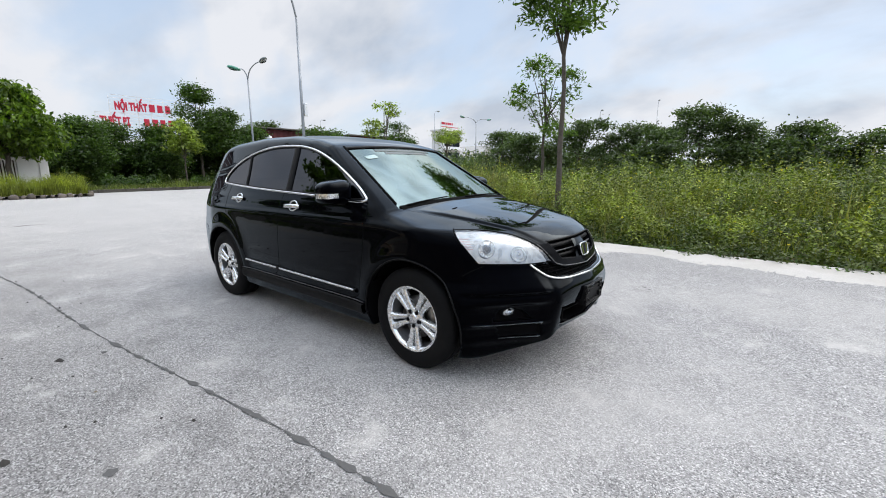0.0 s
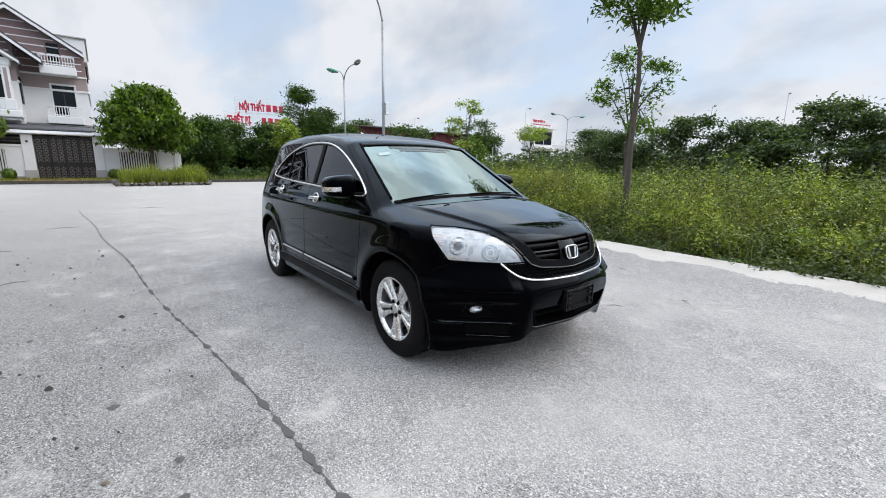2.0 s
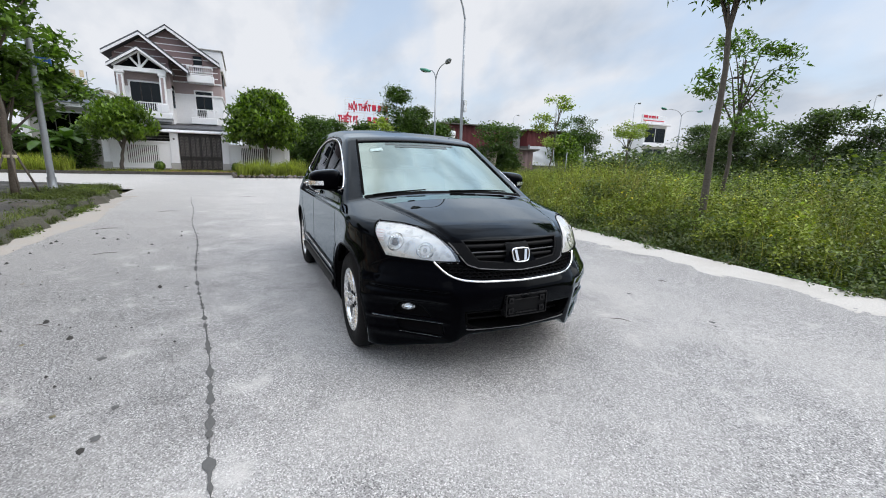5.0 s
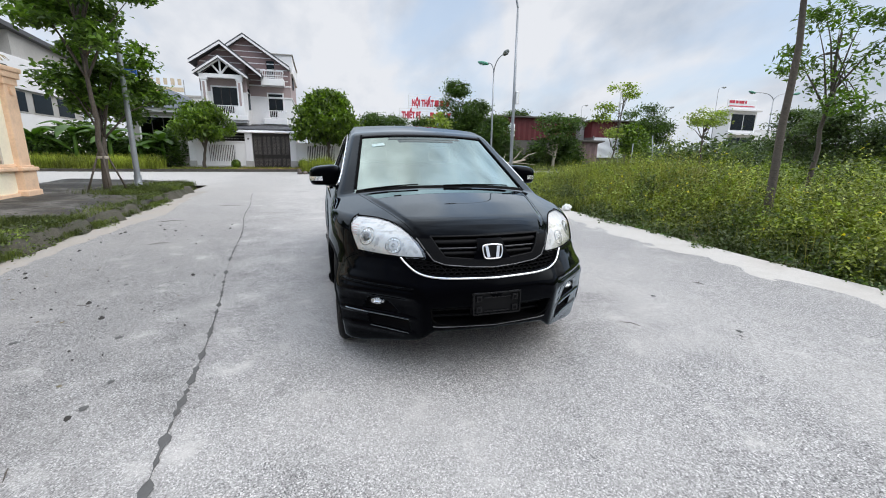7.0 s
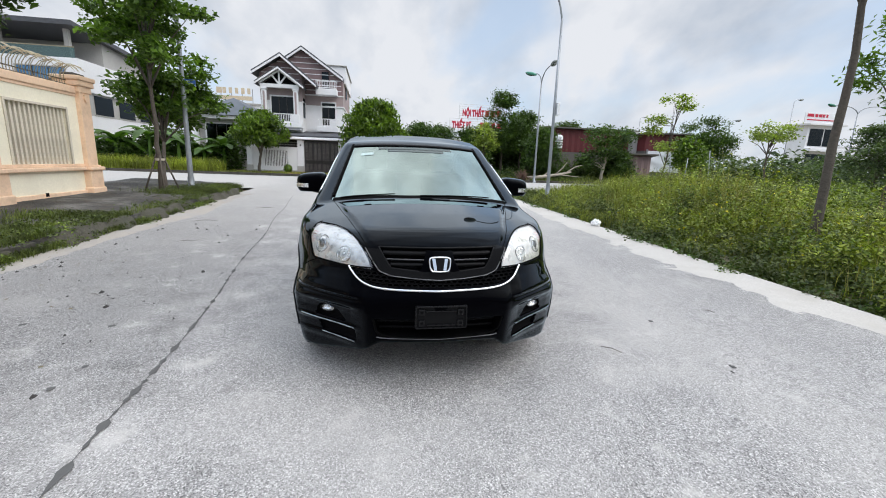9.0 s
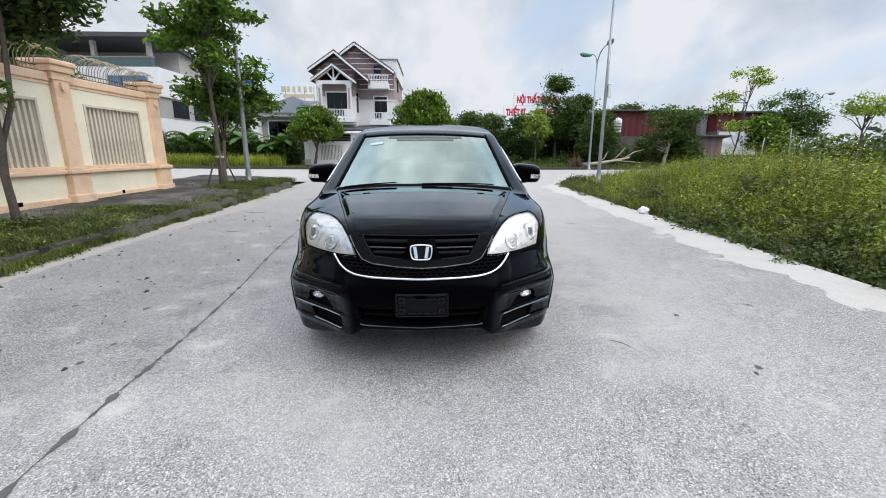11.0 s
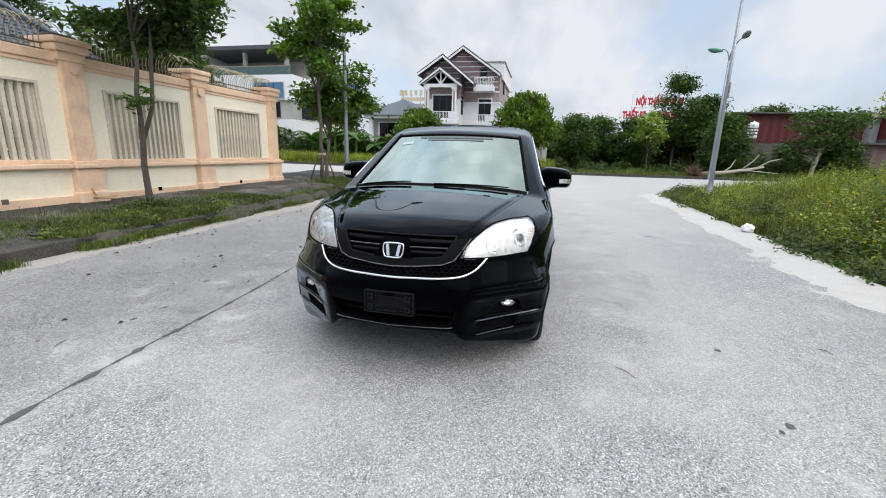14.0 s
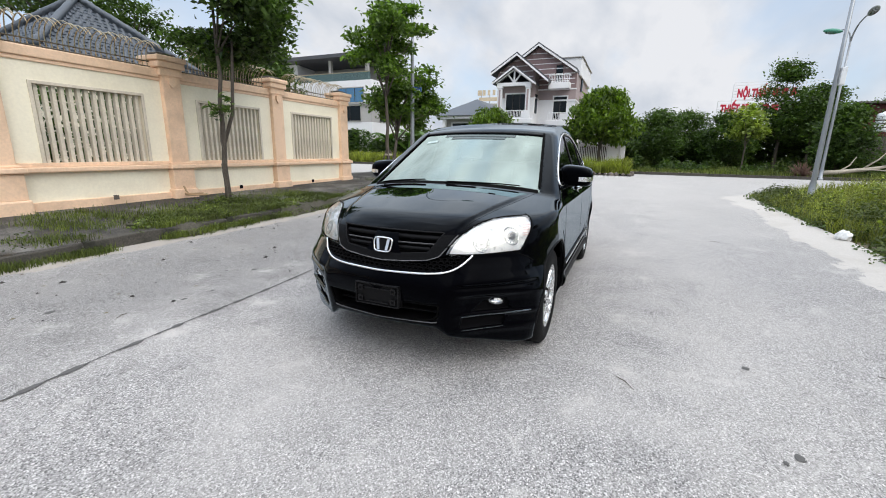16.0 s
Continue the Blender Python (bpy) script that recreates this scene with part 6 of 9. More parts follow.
# ---------------------------------------------------------------- lamp posts
def lamp_post(x, y, height, arms, label, group="street lamps", r=0.075, lean=0.0, plate=False, box_at=None):
    """arms: (dx, dy, up, material) for each lamp on top."""
    z = float(rise(x, y))
    post = thing("street_lamp", label, "street lamp", (x, y, z), group)
    bm = bmesh.new()
    tube(bm, [(0, 0, -0.1), (0, 0, 0.3), (lean * height * 0.5, 0, height * 0.5), (lean * height, 0, height)], [r * 1.1, r, r * 0.8, r * 0.55], 14)
    part("pole", bm, GALV, post, "", True)
    bm = bmesh.new()
    lathe(bm, [(r * 1.9, -0.02), (r * 1.9, 0.10), (r * 1.25, 0.13), (r * 1.2, 0.5)], 14)
    part("base_collar", bm, GALV, post, "", True)
    top = Vector((lean * height, 0, height))
    for dx, dy, up, mat in arms:
        end = top + Vector((dx, dy, up))
        bend = [top, top + Vector((dx * 0.08, dy * 0.08, up * 0.40)), top + Vector((dx * 0.28, dy * 0.28, up * 0.80)), top + Vector((dx * 0.6, dy * 0.6, up)), end]
        arm = [Vector(p) for p in rounded([tuple(p) for p in bend], False, 2)]
        bm = bmesh.new()
        tube(bm, arm, [r * 0.55 * (1 - 0.45 * k / len(arm)) for k in range(len(arm))], 10)
        part("arm", bm, GALV, post, "", True)
        way = Vector((dx, dy, 0)).normalized()
        bm = bmesh.new()
        m = Matrix.Translation(end + way * 0.22) @ way.to_track_quat("X", "Z").to_matrix().to_4x4() @ pose(0, 0, 0, 0, -12, 0)
        bmesh.ops.create_uvsphere(bm, u_segments=16, v_segments=10, radius=1, matrix=m @ Matrix.Diagonal((0.34, 0.15, 0.10, 1)))
        part("lamp_head", bm, mat, post, "", True)
        bm = bmesh.new()
        bmesh.ops.create_uvsphere(bm, u_segments=14, v_segments=8, radius=1, matrix=m @ Matrix.Translation((0.05, 0, -0.06)) @ Matrix.Diagonal((0.22, 0.12, 0.07, 1)))
        part("lamp_glass", bm, LENS, post, "", True)
    if plate:
        block("street_plate", (-0.02, -0.02, 3.08), (0.02, 0.34, 3.24), SIGNBLUE, post, "blue street plate with plain white bars", 0.004)
        for k in range(2):
            block("plate_bar", (0.02, 0.06, 3.115 + 0.06 * k), (0.026, 0.29 - 0.08 * k, 3.145 + 0.06 * k), SIGNWHITE, post, "", 0)
    if box_at:
        block("junction_box", (-0.06, 0.06, box_at), (0.08, 0.17, box_at + 0.42), SIGNWHITE, post, "small pale junction box", 0.01)
    return post


lamp_post(-9.93, 5.78, 6.0, [(0.4, -1.9, 1.3, GREYLAMP)], "tall grey lamp post with a curved arm among weeds", box_at=2.9, r=0.062)
lamp_post(-9.15, -5.80, 7.0, [(-0.9, 1.5, 0.8, GREENLAMP)], "tall grey lamp post with a blue street plate on the pavement", plate=True)
lamp_post(-20.0, 9.16, 5.75, [(-0.16, -0.38, 0.50, GREENLAMP), (1.8, -0.15, 0.62, GREYLAMP)], "slender double-armed lamp post across the junction", r=0.065)

# ---------------------------------------------------------------- buildings
def bars(bm, lo, hi, axis, n, r, cross=()):
    """Upright bars between two corners, spread along an axis; cross: heights of level bars."""
    for k in range(n):
        t = (k + 0.5) / n
        p = [lo[i] + (hi[i] - lo[i]) * (t if i == axis else 0) for i in range(3)]
        box(bm, (p[0] - r, p[1] - r, lo[2]), (p[0] + r, p[1] + r, hi[2]))


def railing(name, y0, y1, x0, x1, z0, z1, parent, mat, gap=0.11, posts=True):
    """A balcony railing: each bar, the top rail and the end posts."""
    rail = new(name)
    rail.parent = parent
    block("top_rail", (x1 - 0.04, y0, z1 - 0.05), (x1 + 0.02, y1, z1), mat, rail, "", 0.01)
    block("bottom_rail", (x1 - 0.03, y0, z0 + 0.04), (x1 + 0.01, y1, z0 + 0.08), mat, rail, "", 0)
    for yy in (y0, y1):
        block("side_rail", (x0, yy - 0.03, z1 - 0.05), (x1, yy + 0.03, z1), mat, rail, "", 0)
    n = int((y1 - y0) / gap)
    mesh = None
    for k in range(n + 1):
        yy = y0 + k * (y1 - y0) / n
        if mesh is None:
            bm = bmesh.new()
            box(bm, (-0.014, -0.014, z0), (0.014, 0.014, z1 - 0.04))
            o = part("bar", bm, mat, rail)
            mesh = o.data
        else:
            o = new("bar", mesh)
            o.parent = rail
        o.matrix_basis = pose(x1 - 0.01, yy, 0)
    return rail


def gable_roof(parent, x0, x1, left, apex, right, thick, mat, edge_mat):
    """Two roof slopes seen from the gable end; left, apex and right are (y, z)."""
    for a, b in ((left, apex), (apex, right)):
        bm = bmesh.new()
        prism(bm, [(a[0], a[1]), (b[0], b[1]), (b[0], b[1] + thick), (a[0], a[1] + thick)], 0, x0, x1)
        part("roof_slope", bm, mat, parent)
        bm = bmesh.new()
        prism(bm, [(a[0], a[1] - 0.035), (b[0], b[1] - 0.035), (b[0], b[1] + thick * 0.48), (a[0], a[1] + thick * 0.48)], 0, x1 + 0.002, x1 + 0.06)
        part("barge_board", bm, edge_mat, parent, "white barge board")


def stripes(parent, x, left, apex, right, z0, step, mat):
    z = z0
    while z < apex[1] - 0.25:
        t0 = np.interp(z, [left[1], apex[1]], [left[0], apex[0]])
        t1 = np.interp(-z, [-apex[1], -right[1]], [apex[0], right[0]])
        block("trim_stripe", (x, t0 + 0.12, z), (x + 0.025, t1 - 0.12, z + 0.045), mat, parent, "", 0)
        z += step


def window(parent, x, y0, y1, z0, z1, frame=0.07, mat=WHITE, mullions=1, pane=None):
    """A window facing +x: frame, panes and sill, set on the wall's face."""
    w = new("window")
    w.parent = parent
    for lo, hi in (((x - 0.05, y0 - frame, z0), (x + 0.05, y0, z1)), ((x - 0.05, y1, z0), (x + 0.05, y1 + frame, z1)), ((x - 0.05, y0 - frame, z1), (x + 0.05, y1 + frame, z1 + frame)), ((x - 0.05, y0 - frame, z0 - frame), (x + 0.07, y1 + frame, z0))):
        block("frame", lo, hi, mat, w, "", 0.008)
    for k in range(mullions + 1):
        a, b = y0 + k * (y1 - y0) / (mullions + 1), y0 + (k + 1) * (y1 - y0) / (mullions + 1)
        block("pane", (x + 0.004, a + 0.02, z0 + 0.02), (x + 0.012, b - 0.02, z1 - 0.02), pane or PANE, w, "", 0)
        if k:
            block("mullion", (x - 0.01, a - 0.02, z0), (x + 0.03, a + 0.02, z1), IRON_AND_SHADE, w, "", 0)
    # added black sheet that stands for the unlit room behind the panes
    block("dark_room", (x - 0.02, y0, z0), (x + 0.001, y1, z1), HOLE, w, "", 0)
    return w


def build_villa():
    villa = thing("villa", "three-storey villa with mauve striped gables, white lower walls and balconies", "house", (0, 0, 0))
    base = 0.42
    # main block, its gable and its side
    X = -25.8
    L, A, R = (-7.75, 6.35), (-5.08, 8.20), (-2.50, 6.45)
    block("wall", (-33, -7.5, base), (X, -2.52, 4.72), WHITE, villa, "", 0)
    bm = bmesh.new()
    prism(bm, [(-7.5, 4.72), (-2.52, 4.72), (-2.52, 6.43), A, (-7.5, 6.5)], 0, -33, X)
    part("upper_wall", bm, MAUVE, villa, "mauve upper wall")
    bm = bmesh.new()
    prism(bm, [(-7.5, 5.45), (-2.53, 5.45), (-2.53, 6.40), (A[0], A[1] - 0.03), (-7.5, 6.47)], 0, X, X + 0.02)
    part("gable", bm, DARKMAUVE, villa, "dark mauve gable")
    stripes(villa, X + 0.02, (-7.5, 6.45), A, (-2.52, 6.43), 5.75, 0.33, WHITE)
    gable_roof(villa, -33, X + 0.35, L, A, R, 0.21, DARKROOF, WHITE)
    block("string_course", (X, -7.5, 4.70), (X + 0.06, -2.48, 4.80), WHITE, villa, "", 0.01)
    block("string_course", (X, -5.0, 5.42), (X + 0.06, -2.48, 5.50), WHITE, villa, "", 0.01)
    block("string_course", (-33, -2.52, 4.70), (X, -2.46, 4.80), WHITE, villa, "", 0.01)
    block("string_course", (-33, -2.52, 3.05), (X, -2.46, 3.13), WHITE, villa, "", 0.01)
    block("ridge_wall", (-33, -3.9, 6.4), (-26.6, -2.38, 7.52), WHITE, villa, "white roof-top room", 0)
    block("cornice", (-33, -3.9, 7.52), (-26.5, -2.30, 7.58), GREYWALL, villa, "", 0.01)
    block("side_window", (-28.6, -2.50, 5.6), (-28.0, -2.44, 6.5), PANE, villa, "", 0)
    # upper balcony
    window(villa, X + 0.02, -3.88, -3.42, 5.85, 6.95, 0.06, DARKMAUVE, 0)
    block("balcony_slab", (X, -4.20, 5.40), (X + 0.8, -2.85, 5.80), WHITE, villa, "", 0.03)
    railing("balcony_rail", -4.16, -2.90, X, X + 0.76, 5.80, 6.28, villa, WHITE, 0.10)
    # middle balcony
    window(villa, X + 0.01, -3.90, -3.05, 3.50, 4.98, 0.08, WHITE, 1)
    block("balcony_slab", (X, -4.20, 3.08), (X + 0.7, -2.82, 3.44), WHITE, villa, "", 0.03)
    railing("balcony_rail", -4.14, -2.86, X, X + 0.66, 3.44, 3.93, villa, WHITE, 0.10)
    block("rail_panel", (X + 0.62, -3.35, 3.46), (X + 0.68, -2.95, 3.86), WHITE, villa, "", 0.01)
    # projecting bay with its porch
    B = -24.55
    bm = bmesh.new()
    prism(bm, [(-7.48, base), (-4.98, base), (-4.98, 4.85), (-7.48, 4.85)], 0, X, B)
    part("bay_wall", bm, WHITE, villa)
    L2, A2, R2 = (-7.84, 6.28), (-6.13, 7.40), (-4.03, 5.72)
    bm = bmesh.new()
    prism(bm, [(-7.48, 4.85), (-4.98, 4.85), (-4.98, 6.45), (-6.13, 7.37), (-7.48, 6.48)], 0, X, B)
    part("bay_wall", bm, MAUVE, villa, "mauve upper wall")
    bm = bmesh.new()
    prism(bm, [(-7.47, 5.65), (-4.99, 5.65), (-4.99, 6.43), (-6.13, 7.34), (-7.47, 6.46)], 0, B, B + 0.02)
    part("gable", bm, DARKMAUVE, villa, "dark mauve gable")
    stripes(villa, B + 0.02, (-7.48, 6.46), A2, (-4.98, 6.43), 5.80, 0.33, WHITE)
    gable_roof(villa, X - 1.0, B + 0.55, L2, A2, R2, 0.20, DARKROOF, WHITE)
    block("side_window", (-25.4, -4.98, 3.9), (-24.9, -4.93, 5.1), PANE, villa, "", 0)
    for zz in (4.2, 4.5, 4.8):
        block("side_window_bar", (-25.4, -4.93, zz), (-24.9, -4.915, zz + 0.03), IRON_AND_SHADE, villa, "", 0)
    block("string_course", (X, -4.99, 4.82), (B + 0.05, -4.93, 4.90), WHITE, villa, "", 0.01)
    window(villa, B + 0.01, -6.84, -5.44, 3.60, 5.08, 0.09, WHITE, 2)
    # porch: slab, columns, little gable with fan struts
    P = -24.0
    block("balcony_slab", (B, -7.5, 3.18), (P + 0.15, -4.94, 3.50), WHITE, villa, "", 0.04)
    block("slab_moulding", (B, -7.4, 3.05), (P + 0.02, -5.04, 3.18), WHITE, villa, "", 0.03)
    for cy in (-7.14, -5.27):
        block("column", (P - 0.14, cy - 0.14, 3.50), (P + 0.10, cy + 0.14, 5.40), WHITE, villa, "", 0.02)
        block("column_head", (P - 0.18, cy - 0.19, 5.40), (P + 0.14, cy + 0.19, 5.52), WHITE, villa, "", 0.02)
        block("column_base", (P - 0.18, cy - 0.18, 3.50), (P + 0.14, cy + 0.18, 3.95), WHITE, villa, "", 0.02)
        block("column_inset", (P + 0.10, cy - 0.06, 4.0), (P + 0.106, cy + 0.06, 5.3), MAUVE, villa, "", 0)
    block("porch_beam", (P - 0.14, -7.35, 5.52), (P + 0.10, -5.06, 5.74), WHITE, villa, "", 0.02)
    L3, A3, R3 = (-7.62, 5.66), (-6.22, 6.62), (-4.75, 5.54)
    gable_roof(villa, B - 0.3, P + 0.28, L3, A3, R3, 0.16, DARKROOF, WHITE)
    # the shade under the porch roof is put into this gable's colour
    bm = bmesh.new()
    prism(bm, [(-7.2, 5.74), (-5.2, 5.74), (-6.22, 6.50)], 0, P - 0.16, P - 0.12)
    part("porch_gable", bm, HOLE, villa, "porch gable coloured near-black for its shade")
    for yy, zz in ((-6.22, 6.5), (-6.62, 6.22), (-5.82, 6.22)):
        bm = bmesh.new()
        tube(bm, [(P, -6.22, 5.72), (P, yy, zz)], 0.055, 6)
        part("fan_strut", bm, WHITE, villa)
    for a, b in (((-7.45, 5.74), (-6.22, 6.56)), ((-6.22, 6.56), (-4.95, 5.66))):
        bm = bmesh.new()
        tube(bm, [(P, *a), (P, *b)], 0.06, 6)
        part("rafter", bm, WHITE, villa)
    railing("balcony_rail", -6.95, -5.35, B, P + 0.06, 3.50, 4.02, villa, WHITE, 0.10)
    block("rail_panel", (P + 0.05, -5.62, 3.52), (P + 0.11, -5.06, 3.95), WHITE, villa, "", 0.01)
    block("rail_panel", (P + 0.05, -7.38, 3.52), (P + 0.11, -6.95, 3.95), WHITE, villa, "", 0.01)
    # carport: dark sheet roof, wall coloured dark for its shade, level louvres
    bm = bmesh.new()
    prism(bm, [(-25.6, 3.02), (-22.7, 2.62), (-22.7, 2.68), (-25.6, 3.09)], 1, -6.6, -2.4)
    part("carport_roof", bm, DARKROOF, villa, "dark carport roof")
    block("shaded_wall", (-24.5, -7.4, 0.5), (-24.46, -2.6, 2.95), IRON_AND_SHADE, villa, "", 0)
    for k in range(6):
        block("louvre", (-24.44, -7.3, 1.95 + 0.16 * k), (-24.38, -5.1, 2.02 + 0.16 * k), GREYWALL, villa, "", 0)
    bm = bmesh.new()
    tube(bm, [(-25.2, -6.75, 7.0), (-25.2, -6.78, 7.55)], 0.02, 6)
    part("aerial", bm, IRON_AND_SHADE, villa)
    bm = bmesh.new()
    lathe(bm, [(0.30, 0), (0.30, 0.5), (0.22, 0.62), (0.02, 0.66)], 18, pose(-29.0, -5.9, 7.75))
    part("water_tank", bm, STEEL, villa, "steel roof tank", True)

    # fence, gate pillars and gate
    F = -22.5
    fence = tagged(new("wall_villa_fence"), "white rendered garden wall with slatted panels", "garden wall", kind="structure")
    g0 = 0.40
    for y0, y1, s0, s1, z1 in ((-7.62, -5.0, -7.0, -5.57, 1.88), (-2.26, 0.62, -1.65, -0.06, 1.85)):
        for lo, hi in (((F - 0.2, y0, g0), (F, y1, 0.82)), ((F - 0.2, y0, 1.74), (F, y1, z1)), ((F - 0.2, y0, 0.82), (F, s0, 1.74)), ((F - 0.2, s1, 0.82), (F, y1, 1.74))):
            block("panel", lo, hi, WHITE, fence, "", 0)
        block("plinth", (F - 0.22, y0, g0), (F + 0.04, y1, 0.58), GREYWALL, fence, "", 0.01)
        block("coping", (F - 0.25, y0, z1), (F + 0.05, y1, z1 + 0.07), WHITE, fence, "", 0.01)
        # added dark sheet that stands for the shade seen between the slats
        block("shade_behind_slats", (F - 0.30, s0, 0.82), (F - 0.28, s1, 1.74), IRON_AND_SHADE, fence, "", 0)
        n = 16
        bm = bmesh.new()
        box(bm, (-0.03, -0.024, 0.82), (0.03, 0.024, 1.74))
        mesh = None
        for k in range(n):
            if mesh is None:
                o = part("slat", bm, WHITE, fence)
                mesh = o.data
            else:
                o = new("slat", mesh)
                o.parent = fence
            o.matrix_basis = pose(F - 0.06, s0 + (k + 0.5) * (s1 - s0) / n, 0)
        bm = bmesh.new()
        for k in range(int((y1 - y0) / 0.16)):
            yy = y0 + 0.08 + 0.16 * k
            box(bm, (F - 0.11, yy - 0.01, z1 + 0.07), (F - 0.09, yy + 0.01, z1 + 0.32))
        box(bm, (F - 0.12, y0, z1 + 0.30), (F - 0.08, y1, z1 + 0.33))
        part("spike_rail", bm, IRON_AND_SHADE, fence, "black iron railing on the coping")
    for y0, y1, z1 in ((-7.92, -7.62, 2.10), (0.62, 0.92, 2.05), (-5.02, -4.64, 2.40), (-2.60, -2.24, 2.40)):
        block("pillar", (F - 0.34, y0, g0), (F + 0.05, y1, z1), WHITE, fence, "", 0.015)
        block("pillar_base", (F - 0.36, y0 - 0.03, g0), (F + 0.08, y1 + 0.03, 0.85), GREYWALL, fence, "", 0.015)
        if z1 > 2.3:
            block("pillar_lamp", (F + 0.05, (y0 + y1) / 2 - 0.04, 2.05), (F + 0.11, (y0 + y1) / 2 + 0.04, 2.13), IRON_AND_SHADE, fence, "", 0)
    block("gate_beam", (F - 0.7, -5.40, 2.42), (F + 0.25, -2.15, 2.50), WHITE, fence, "", 0.02)
    block("gate_beam", (F - 0.6, -5.30, 2.50), (F + 0.15, -2.25, 2.57), WHITE, fence, "", 0.02)
    gate = thing("gate", "closed dark wrought-iron gate with square scrollwork", "gate", (0, 0, 0))
    G = F - 0.08
    scroll_mesh = None
    for k in range(4):
        y0, y1 = -4.62 + k * 0.505, -4.62 + (k + 1) * 0.505 - 0.02
        leaf = new("gate_leaf")
        leaf.parent = gate
        bm = bmesh.new()
        for lo, hi in (((y0, 0.46), (y0 + 0.04, 2.36)), ((y1 - 0.04, 0.46), (y1, 2.36)), ((y0, 0.46), (y1, 0.52)), ((y0, 2.30), (y1, 2.36)), ((y0, 1.06), (y1, 1.12)), ((y0, 1.16), (y1, 1.20))):
            box(bm, (G - 0.03, lo[0], lo[1]), (G + 0.03, hi[0], hi[1]))
        part("frame", bm, IRON_AND_SHADE, leaf)
        for zz in np.arange(0.60, 2.28, 0.155):
            if 0.98 < zz < 1.22:
                continue
            for s in (-1, 1):
                cc = (y0 + y1) / 2 + s * 0.11
                if scroll_mesh is None:
                    bm = bmesh.new()
                    prism(bm, [(-0.075, -0.05), (0.075, -0.05), (0.075, -0.032), (-0.057, -0.032), (-0.057, 0.032), (0.057, 0.032), (0.057, -0.032), (0.075, -0.032), (0.075, 0.05), (0.01, 0.05), (0.01, 0.105), (-0.01, 0.105), (-0.01, 0.05), (-0.075, 0.05)], 0, -0.012, 0.012)
                    o = part("scroll", bm, SCROLL, leaf)
                    scroll_mesh = o.data
                else:
                    o = new("scroll", scroll_mesh)
                    o.parent = leaf
                o.matrix_basis = pose(G, cc, zz)
        block("backing", (G - 0.05, y0 + 0.04, 0.5), (G - 0.04, y1 - 0.04, 2.32), IRON_AND_SHADE, leaf, "", 0)
    mesh_thing("gate_drive", *sheet(np.linspace(-22.6, -20.05, 6), np.linspace(-5.2, -2.0, 8), lambda x, y: rise(x, y) + 0.125), CLAY, "red paved drive before the gate", "drive")


build_villa()


def build_modern_house():
    house = thing("modern_house", "white and grey modern house with a flat overhanging roof", "house", (0, 0, 0))
    x0, x1, y0, y1 = -33.0, -24.0, -29.0, -17.2
    block("lower_wall", (x0, y0, 0.3), (x1, y1, 3.4), WHITE, house, "", 0)
    block("middle_wall", (x0, y0, 3.4), (x1, y1, 4.7), GREYWALL, house, "", 0)
    block("white_band", (x0, y0, 4.7), (x1 + 0.15, y1 + 0.15, 6.45), WHITE, house, "smooth white storey band", 0.02)
    block("upper_wall", (x0, y0, 6.45), (-26.5, y1, 8.0), GREYWALL, house, "stained grey upper wall", 0)
    block("upper_wall", (-26.5, y0, 6.45), (x1 - 0.3, -24.5, 8.0), WHITE, house, "", 0)
    bm = bmesh.new()
    prism(bm, [(x0, 7.35), (x1 + 0.7, 8.05), (x1 + 0.7, 8.30), (x0, 7.60)], 1, y0, y1 + 0.35)
    part("roof", bm, DARKROOF, house, "dark flat overhanging roof")
    for cy in (-17.6, -21.0):
        block("roof_post", (x1 - 0.25, cy - 0.12, 6.45), (x1, cy + 0.12, 8.0), GREYWALL, house, "", 0.01)
    block("terrace_rail", (x1 + 0.08, -24.3, 6.45), (x1 + 0.11, y1, 7.0), glass("greenish rail glass", (0.6, 0.75, 0.70), 0.6, 0.15), house, "greenish glass rail", 0)
    block("rail_top", (x1 + 0.05, -24.3, 7.0), (x1 + 0.14, y1, 7.06), STEEL, house, "", 0)
    for y2, y3, z0, z1, mat in ((-21.2, -18.2, 3.5, 4.6, PANE), (-20.2, -17.8, 4.85, 5.9, BLUEPANE), (-27.5, -25.3, 6.9, 7.6, PANE), (-21, -18.4, 0.9, 2.8, PANE)):
        window(house, x1 + (0.16 if z0 > 4.7 and z0 < 6 else 0.01), y2, y3, z0, z1, 0.06, GREYWALL, 2, mat)
    for xx in (-31.0, -28.5, -26.0):
        w = new("side_window")
        w.parent = house
        block("pane", (xx - 0.9, y1 + 0.01, 3.5), (xx + 0.9, y1 + 0.04, 4.6), PANE, w, "", 0)
        block("frame", (xx - 1.0, y1, 3.42), (xx + 1.0, y1 + 0.03, 3.5), GREYWALL, w, "", 0)
        block("frame", (xx - 1.0, y1, 4.6), (xx + 1.0, y1 + 0.03, 4.68), GREYWALL, w, "", 0)


